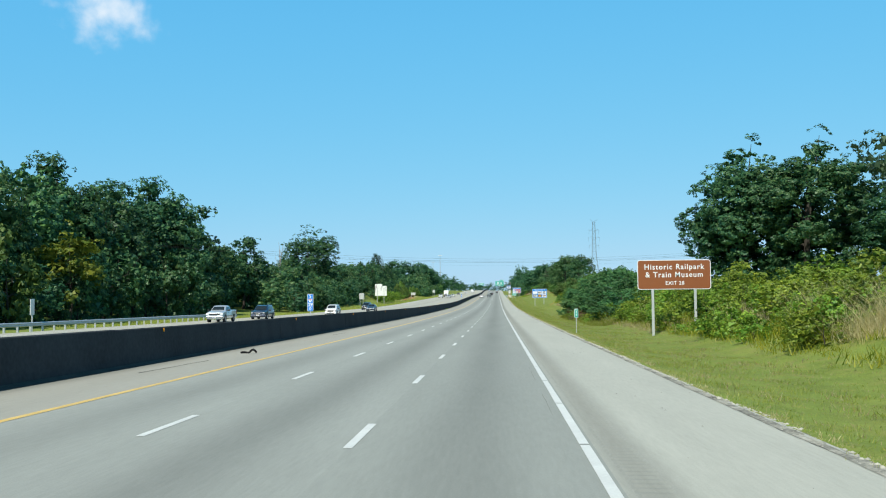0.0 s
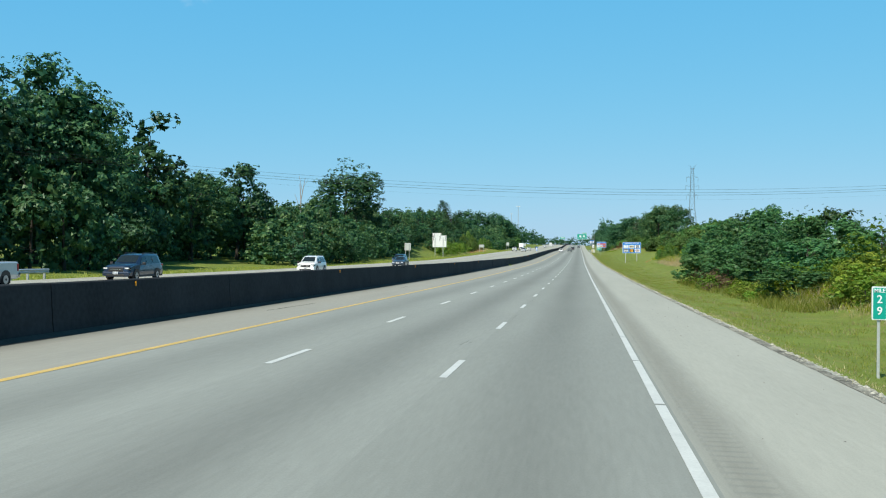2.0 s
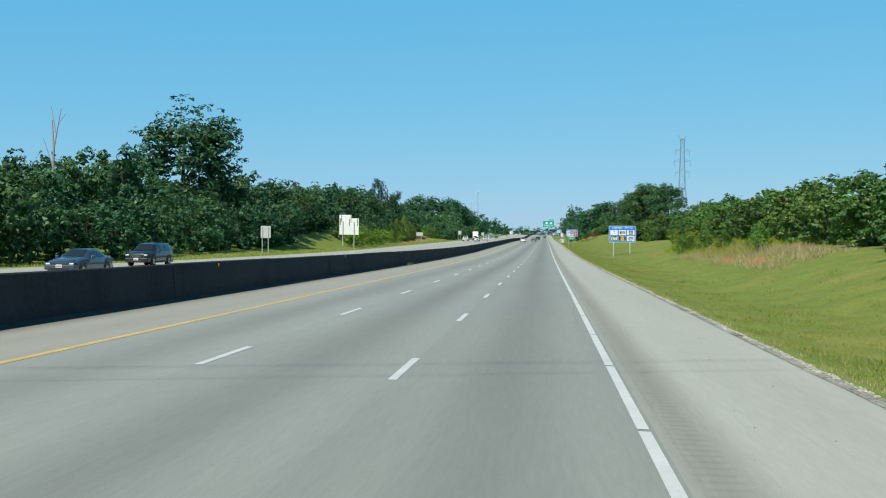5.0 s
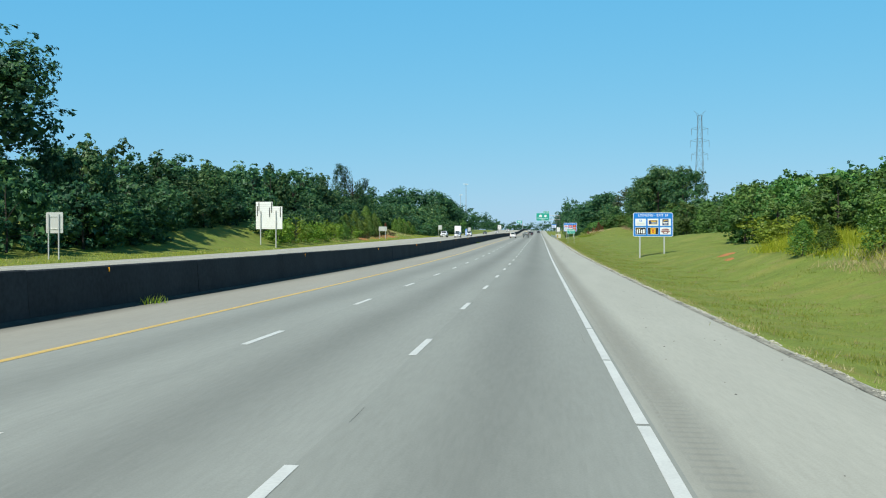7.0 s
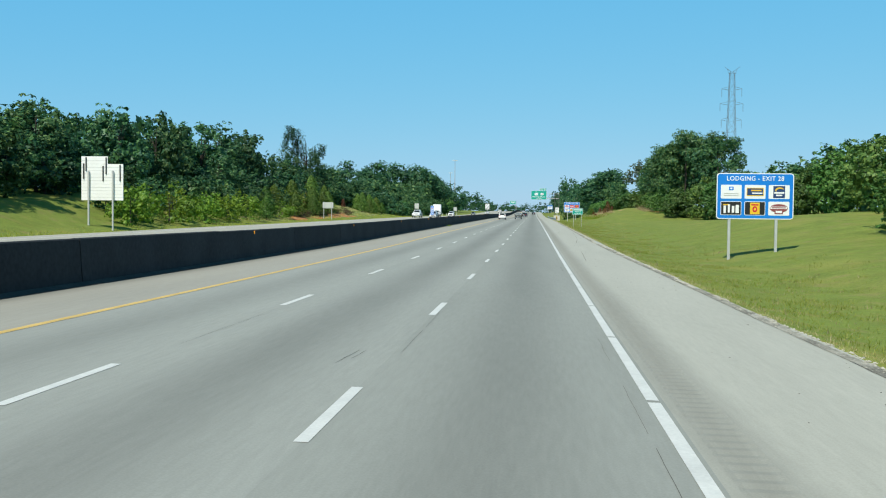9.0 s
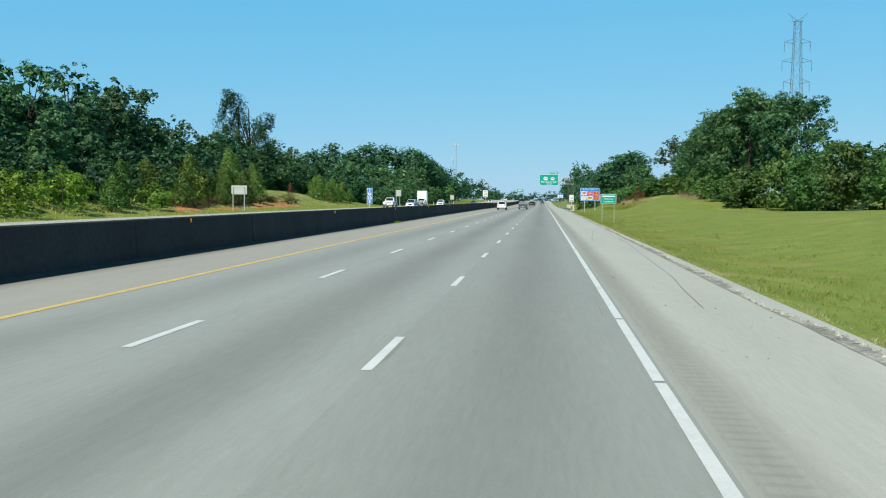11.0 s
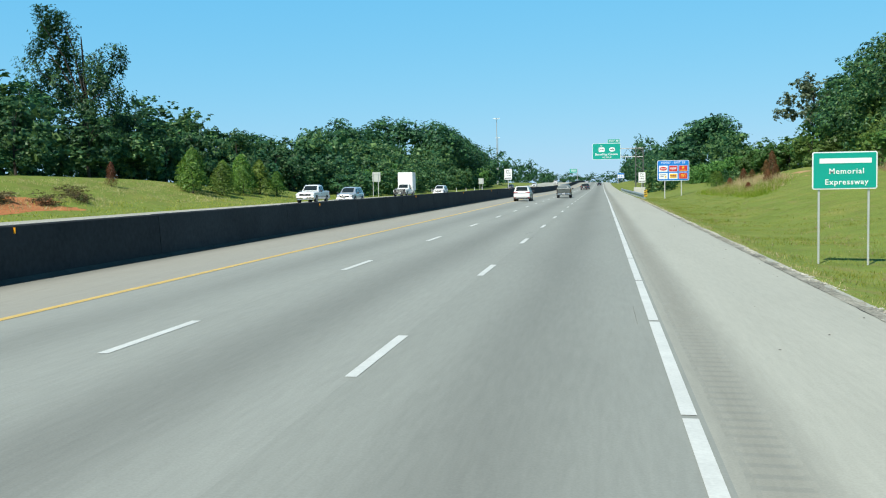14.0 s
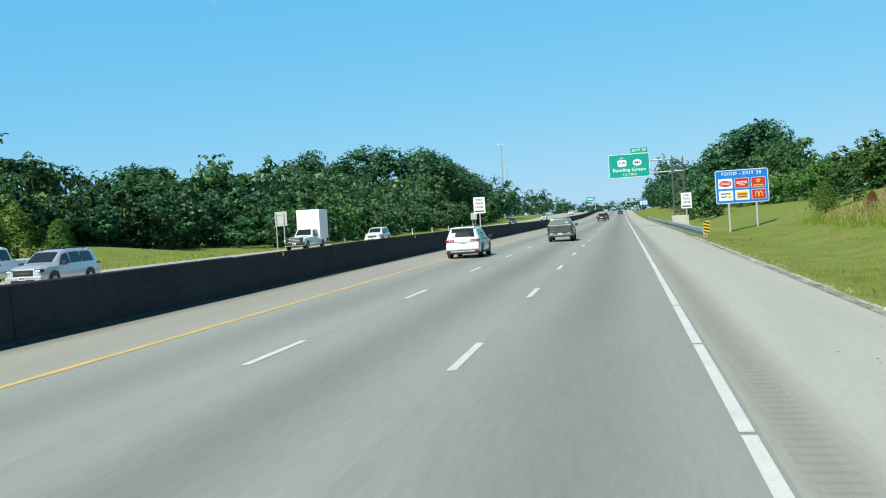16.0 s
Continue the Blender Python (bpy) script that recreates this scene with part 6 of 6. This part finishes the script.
def pickup(name, label, at, turn, mat, L=5.6, W=1.95, H=1.80, cap=False, group="", trim=None, grille=None):
    hw = W / 2
    cy = 2.02
    stt = [(0, 1.22, 1.28, hw - 0.03, hw - 0.05), (cy - 0.02, 1.22, 1.28, hw, hw - 0.04), (cy, 1.22, 1.30, hw, hw - 0.06), (cy + 0.14, 1.2, H - 0.06, hw, hw - 0.22), (cy + 0.5, 1.2, H, hw, hw - 0.22), (cy + 1.15, 1.18, H - 0.01, hw, hw - 0.22), (cy + 1.5, 1.17, H - 0.13, hw, hw - 0.23), (cy + 2.05, 1.15, 1.27, hw, hw - 0.12), (L - 0.4, 1.08, 1.17, hw - 0.01, hw - 0.10), (L - 0.08, 1.0, 1.08, hw - 0.05, hw - 0.14), (L, 0.7, 0.8, hw - 0.08, hw - 0.16)]
    car, val = vehicle(name, label, "pickup truck", at, turn, mat, L, W, stt, [(cy + 0.2, cy + 0.95, 0.06, 0.02), (cy + 1.0, cy + 1.88, 0.02, 0.40)], (cy + 1.5, cy + 2.0), None, wheels=(1.15, 0.88), r=0.39, group=group, floor=0.38)
    both(car, "tail_light", hw - (0.12 if cap else 0.15), hw - 0.01, -0.02, 0.10, 0.80, 1.18, M_lamp_dark if cap else M_lamp_red, 0.02)
    gate = block(car, "tailgate", (-hw + 0.15, -0.03, 0.70), (hw - 0.15, 0.03, 1.265), mat, 0.025)
    block(gate, "tailgate_handle", (-0.13, -0.05, 1.12), (0.13, -0.02, 1.20), M_trim, 0.015)
    block(gate, "tailgate_crease", (-hw + 0.20, -0.038, 0.86), (hw - 0.20, -0.026, 0.875), mat, 0.003)
    block(gate, "badge", (-hw + 0.26, -0.036, 0.80), (-hw + 0.62, -0.028, 0.84), M_chrome, 0.003)
    block(car, "rear_bumper", (-hw - 0.01, -0.16, 0.46), (hw + 0.01, 0.10, 0.69), trim or M_chrome, 0.05)
    both(car, "bumper_corner", hw - 0.20, hw + 0.015, -0.165, 0.02, 0.60, 0.70, M_trim, 0.02)
    plate_bars(car, -0.15, 0.60)
    block(car, "bumper_step", (-hw * 0.6, -0.16, 0.64), (hw * 0.6, -0.02, 0.70), M_trim, 0.01)
    both(car, "side_moulding", hw - 0.01, hw + 0.02, 1.7, L - 1.45, 0.66, 0.73, M_chrome, 0.008)
    both(car, "door_handle", hw - 0.01, hw + 0.025, cy + 1.02, cy + 1.2, 1.02, 1.07, M_trim, 0.01)
    both(car, "mud_flap", hw - 0.28, hw - 0.05, 0.66, 0.70, 0.18, 0.5, M_trim, 0.004)
    mirrors(car, hw, cy + 1.72, 1.20, M_trim)
    block(car, "grille", (-hw * 0.62, L - 0.03, 0.78), (hw * 0.62, L + 0.03, 1.02), grille or M_chrome, 0.03)
    block(car, "grille_mesh", (-hw * 0.56, L + 0.02, 0.82), (hw * 0.56, L + 0.04, 0.98), M_trim, 0.01)
    both(car, "headlight", hw * 0.66, hw * 0.98, L - 0.14, L + 0.02, 0.80, 1.02, M_lamp_clear, 0.03)
    block(car, "front_bumper", (-hw * 0.98, L - 0.14, 0.46), (hw * 0.98, L + 0.10, 0.70), M_chrome if trim is None else trim, 0.05)
    plate_bars(car, L + 0.11, 0.58, 1)
    if cap:
        rings, bm = [], bmesh.new()
        for y, tp, hb, ht in ((-0.01, 1.30, hw - 0.03, hw - 0.05), (0.20, H + 0.0, hw - 0.04, hw - 0.25), (0.34, H + 0.05, hw - 0.03, hw - 0.25), (1.2, H + 0.06, hw - 0.03, hw - 0.24), (cy + 0.06, H + 0.04, hw - 0.03, hw - 0.24)):
            half = [(hb, 1.275), (ht + 0.02, tp - 0.10), (ht - 0.07, tp - 0.01), (ht * 0.5, tp + 0.015)]
            if tp < 1.35:
                half = [(hb, 1.275), (hb - 0.02, 1.282), (ht - 0.05, 1.29), (ht * 0.5, 1.295)]
            rings.append([bm.verts.new((x, y, z)) for x, z in half + [(-x, z) for x, z in half[::-1]]])
        for a, b in zip(rings, rings[1:]):
            for q in range(len(a)):
                bm.faces.new((a[q], a[(q + 1) % len(a)], b[(q + 1) % len(a)], b[q]))
        bm.faces.new(rings[0])
        bm.faces.new(rings[-1][::-1])
        shell = part("bed_cap", bm, mat, car, "matching fibreglass bed cap")
        shell.data.shade_smooth()
        shell.data.set_sharp_from_angle(angle=radians(35))
        v = []
        for t in (0.10, 0.90):
            y, z = -0.01 + 0.21 * t, 1.29 + (H - 1.33) * t
            w = hw - 0.12 - 0.16 * t
            v += [(-w, y - 0.02, z + 0.01), (w, y - 0.02, z + 0.01)]
        raw("cap_window", v, [(0, 1, 3, 2)], M_rearglass, shell)
        part("sticker", plate([(0.48, 1.46), (0.60, 1.44), (0.62, 1.53), (0.52, 1.56)], 0.03, 0.045), S_white, shell)
        part("frame", plate([(-hw + 0.07, 1.285), (hw - 0.07, 1.285), (hw - 0.07, 1.33), (-hw + 0.07, 1.33)], -0.035, -0.012), M_alu, shell)
        for sg in (-1, 1):
            v = []
            for y0, y1 in ((0.42, 1.05), (1.09, 1.85)):
                o = len(v)
                for y, t in ((y0, 0.18), (y1, 0.18), (y1, 0.86), (y0, 0.86)):
                    v.append((sg * (hw - 0.03 + (-0.20) * t + 0.012), y, 1.275 + (H - 1.31) * t))
            raw("cap_side_window", v, [(0, 1, 2, 3), (4, 5, 6, 7)], M_glass, shell)
        part("antenna", rod((hw - 0.1, L - 1.2, 1.15), (hw - 0.1, L - 1.25, 1.85), 0.006, n=5), M_trim, car)
    return car


def sedan(name, label, at, turn, mat, L=4.7, W=1.80, H=1.44, group=""):
    hw = W / 2
    stt = [(0, 0.80, 0.88, hw - 0.12, hw - 0.18), (0.12, 0.88, 0.98, hw - 0.06, hw - 0.14), (0.75, 0.92, 1.02, hw - 0.01, hw - 0.14), (1.35, 0.93, H - 0.07, hw, hw - 0.26), (1.9, 0.93, H, hw, hw - 0.25), (2.5, 0.92, H - 0.04, hw, hw - 0.25), (3.3, 0.90, 0.98, hw, hw - 0.15), (4.2, 0.80, 0.88, hw - 0.05, hw - 0.18), (L - 0.1, 0.68, 0.76, hw - 0.13, hw - 0.28), (L, 0.6, 0.68, hw - 0.2, hw - 0.34)]
    car, val = vehicle(name, label, "car", at, turn, mat, L, W, stt, [(1.1, 1.95, 0.3, 0.02), (2.0, 3.05, 0.02, 0.5)], (2.55, 3.25), (0.8, 1.3), r=0.32, group=group, floor=0.22)
    both(car, "tail_light", hw * 0.5, hw * 0.92, -0.02, 0.10, 0.72, 0.86, M_lamp_red, 0.03)
    block(car, "rear_bumper", (-hw * 0.9, -0.05, 0.26), (hw * 0.9, 0.12, 0.48), mat, 0.05)
    plate_bars(car, -0.03, 0.66)
    mirrors(car, hw, 2.95, 0.92, mat)
    front_face(car, L, hw, M_trim, 0.66, mat)
    return car


def on_road(x, y):
    return (x, y, road_z(x, y))


pickup("pickup_truck", "dark grey-green pickup truck with a matching bed cap", on_road(-4.62, 540.0), 0, P_green, cap=True)
suv("suv", "clean white suv with dark windows and roof rails", on_road(-8.45, 516.3), 0, P_white)
pickup("pickup_truck", "silver pickup truck with a chrome grille on the opposite road", on_road(-29.6, 104.8), 180, P_silver, L=5.3, W=1.85, H=1.78, group="oncoming vehicles")
suv("minivan", "dark blue-black minivan on the opposite road", on_road(-29.3, 121.5), 180, P_blue, L=4.9, W=1.95, H=1.75, group="oncoming vehicles", category="van")
suv("suv", "white compact suv on the opposite road", on_road(-25.7, 151.8), 180, P_white, L=4.5, W=1.82, H=1.70, group="oncoming vehicles")
sedan("car", "dark blue saloon car behind the barrier on the opposite road", on_road(-25.8, 199.5), 180, P_slate, group="oncoming vehicles")
suv("suv", "black suv on the opposite road", on_road(-29.2, 217), 180, P_black, L=4.7, W=1.85, H=1.7, group="oncoming vehicles")
suv("suv", "silver crossover suv on the opposite road", on_road(-25.3, 506.5), 180, P_silver, L=4.75, W=1.85, H=1.70, group="oncoming vehicles")
pickup("pickup_truck", "white pickup truck with a chrome grille on the opposite road", on_road(-29.6, 508), 180, P_white, L=5.8, W=2.0, H=1.92, group="oncoming vehicles")
suv("suv", "white suv with a dark grille on the opposite road", on_road(-26.2, 569), 180, P_white, L=4.6, W=1.85, H=1.70, group="oncoming vehicles")
suv("suv", "black suv far ahead in the middle lane", on_road(-4.5, 688), 0, P_black, L=4.6, W=1.85, H=1.75, group="cars ahead")
suv("suv", "dark suv far ahead in the middle lane", on_road(-4.0, 704), 0, P_blue, L=4.6, W=1.85, H=1.75, group="cars ahead")
sedan("car", "dark car far ahead on the highway", on_road(-0.4, 840), 0, P_black, group="cars ahead")
suv("suv", "white suv far down the opposite road", on_road(-25.5, 790), 180, P_white, group="oncoming vehicles")
sedan("car", "dark car far down the opposite road", on_road(-29.3, 730), 180, P_black, group="oncoming vehicles")
suv("van", "white van far down the opposite road", on_road(-22.5, 905), 180, P_white, L=5.4, W=2.0, H=2.1, group="oncoming vehicles", category="van")
sedan("car", "silver car far ahead on the highway", on_road(-7.6, 960), 0, P_silver, group="cars ahead")

# box truck
tr = pickup("box_truck", "white box truck with a tall cargo box and dark grille", on_road(-29.4, 555.2), 180, P_white, L=6.6, W=2.0, H=1.98, group="oncoming vehicles", trim=M_trim, grille=M_trim)
front = block(tr, "front_panel", (-0.86, 6.5, 0.62), (0.86, 6.66, 1.16), M_trim, 0.04, "wide black grille panel")
for z in (0.76, 0.90, 1.04):
    block(front, "grille_slat", (-0.55, 6.65, z - 0.02), (0.55, 6.68, z + 0.02), M_alu, 0.006)
block(tr, "cargo_box", (-1.12, -0.35, 0.95), (1.12, 3.1 - 1.0 + 0.2, 3.75), M_cloth, 0.05, "white cargo box")
block(tr, "box_rim", (-1.14, 2.28, 0.93), (1.14, 2.33, 3.77), M_alu_white, 0.01)
block(tr, "undercarriage", (-0.8, -0.3, 0.5), (0.8, 4.2, 0.95), M_trim, 0.02)

# ---- small things on the pavement ----
scrap = root("tyre_scrap", "curled black strip of torn tyre on the inner shoulder", "tyre scrap", on_road(-11.0, 42.0), 20)
bm = bmesh.new()
for k in range(12):
    a, b = k / 12, (k + 1) / 12
    pa = (-0.75 + 1.5 * a, 0.12 * math.sin(5 * a), 0.06 + (0.22 * math.sin(math.pi * (a - 0.55) / 0.45) if a > 0.55 else 0.03 * math.sin(9 * a)))
    pb = (-0.75 + 1.5 * b, 0.12 * math.sin(5 * b), 0.06 + (0.22 * math.sin(math.pi * (b - 0.55) / 0.45) if b > 0.55 else 0.03 * math.sin(9 * b)))
    add_rod(bm, pa, pb, 0.09, 0.08, 6)
bmesh.ops.scale(bm, vec=(0.45, 0.6, 0.6), verts=bm.verts)
part("tread", bm, M_tyre, scrap)


def crack(label, pts, w=0.02, mat=None, name="crack", wob=1.0, broken=False):
    v, f = [], []
    line = []
    for (xa, ya), (xb, yb) in zip(pts, pts[1:]):
        n = max(2, int(math.hypot(xb - xa, yb - ya) / 0.25))
        for k in range(n):
            line.append((xa + (xb - xa) * k / n, ya + (yb - ya) * k / n))
    for k, (x, y) in enumerate(line):
        j = (0.05 * noise.noise((y * 2.2, x, 1)) + 0.02 * noise.noise((y * 9, x, 1))) * min(1, w / 0.02) * wob
        ww = w * (0.35 + 0.9 * abs(noise.noise((y * 1.3, 5, 0))))
        for s in (-1, 1):
            v.append((x + j + s * ww, y, road_z(x, y) + 0.004))
    for k in range(len(line) - 1):
        if not broken or noise.noise((line[k][1] * 1.7, 2, 0)) > -0.05:
            f.append((2 * k, 2 * k + 1, 2 * k + 3, 2 * k + 2))
    return tagged(raw(name, v, f, mat or M_crack), label, name.replace("_", " "), kind="structure")


crack("dark crack winding along the concrete shoulder", [(2.68, 375.5), (2.8, 378), (2.95, 381), (3.2, 386), (3.6, 392), (3.83, 396.5)], 0.016, broken=True)
crack("dark tar-filled crack in the shoulder", [(2.5, 311), (2.7, 318), (2.9, 325)], 0.015)
crack("long dark tarred joint slanting across the shoulder", [(3.3, 341), (3.52, 345.6), (3.77, 349.5), (4.0, 357.7), (4.23, 365.3), (4.42, 373.2), (4.59, 397.4)], 0.015, wob=0.25)
crack("short dark crack beside the rumble strip", [(1.95, 348.2), (1.93, 349.6)], 0.012)
crack("dark joint along the inner edge of the gravel border", [(border(q)[0] + 0.01, q) for q in range(0, 540, 3)], 0.013)
for y, x in ((82.5, -2.9), (131, -2.7), (253, -2.9), (374, -2.95), (448, -2.75), (276, -3.1), (58, -2.75), (470, -6.5), (246.5, -6.7), (55.0, -7.0), (255, -6.4)):
    crack("short dark gouge where an old lane line was ground away", [(x, y), (x + 0.12, y + RNG.uniform(1.0, 2.4))], 0.009)
    crack("short dark gouge where an old lane line was ground away", [(x + 0.16, y + 0.5), (x + 0.22, y + RNG.uniform(1.2, 2.0))], 0.007)
for y0, y1 in ((30, 37), (66, 71), (93, 99), (120, 122)):
    crack("dark skid mark on the inner shoulder", [(-11.4, y0), (-11.2, y1)], 0.06, name="skid_mark")
crack("faint orange survey paint on the shoulder", [(3.4, 121.4), (4.0, 121.1), (4.6, 120.7)], 0.05, M_orange, "paint_mark")
# chips of stone and rubber scattered on the shoulder, and the joint lines of the slabs
v, f = [], []
for k in range(420):
    x, y, r = RNG.uniform(2.3, 5.25), RNG.uniform(5, 540), RNG.uniform(0.008, 0.024)
    a, z = RNG.uniform(0, 6.28), road_z(x, y) + 0.004
    o = len(v)
    for q in range(4):
        w = r * (1.0 if q % 2 else RNG.uniform(0.4, 2.2))
        v.append((x + w * math.cos(a + 1.57 * q), y + w * math.sin(a + 1.57 * q), z))
    v.append((x, y, z + r * 0.5))
    f += [(o + q, o + (q + 1) % 4, o + 4) for q in range(4)]
tagged(raw("debris", v, f, M_chip), "small dark chips scattered on the pale shoulder", "debris", kind="stuff")
for x, n, w in ((1.04, 40, 0.003), (-2.30, 14, 0.0025), (-5.98, 14, 0.0025)):
    bits = []
    for k in range(n):
        y = RNG.uniform(0, 520)
        bits.append((y, y + RNG.uniform(0.8, 3.5)))
    v, f = [], []
    for y0, y1 in bits:
        st = np.linspace(y0, y1, 8)
        o = len(v)
        for y in st:
            j = 0.02 * noise.noise((y * 0.9, x, 2))
            v += [(x + j - w, y, road_z(x, y) + 0.004), (x + j + w, y, road_z(x, y) + 0.004)]
        f += [(o + 2 * q, o + 2 * q + 1, o + 2 * q + 3, o + 2 * q + 2) for q in range(7)]
    tagged(raw("slab_joint", v, f, M_chip), "worn stretches of the dark joint between the slabs", "joint", kind="structure")
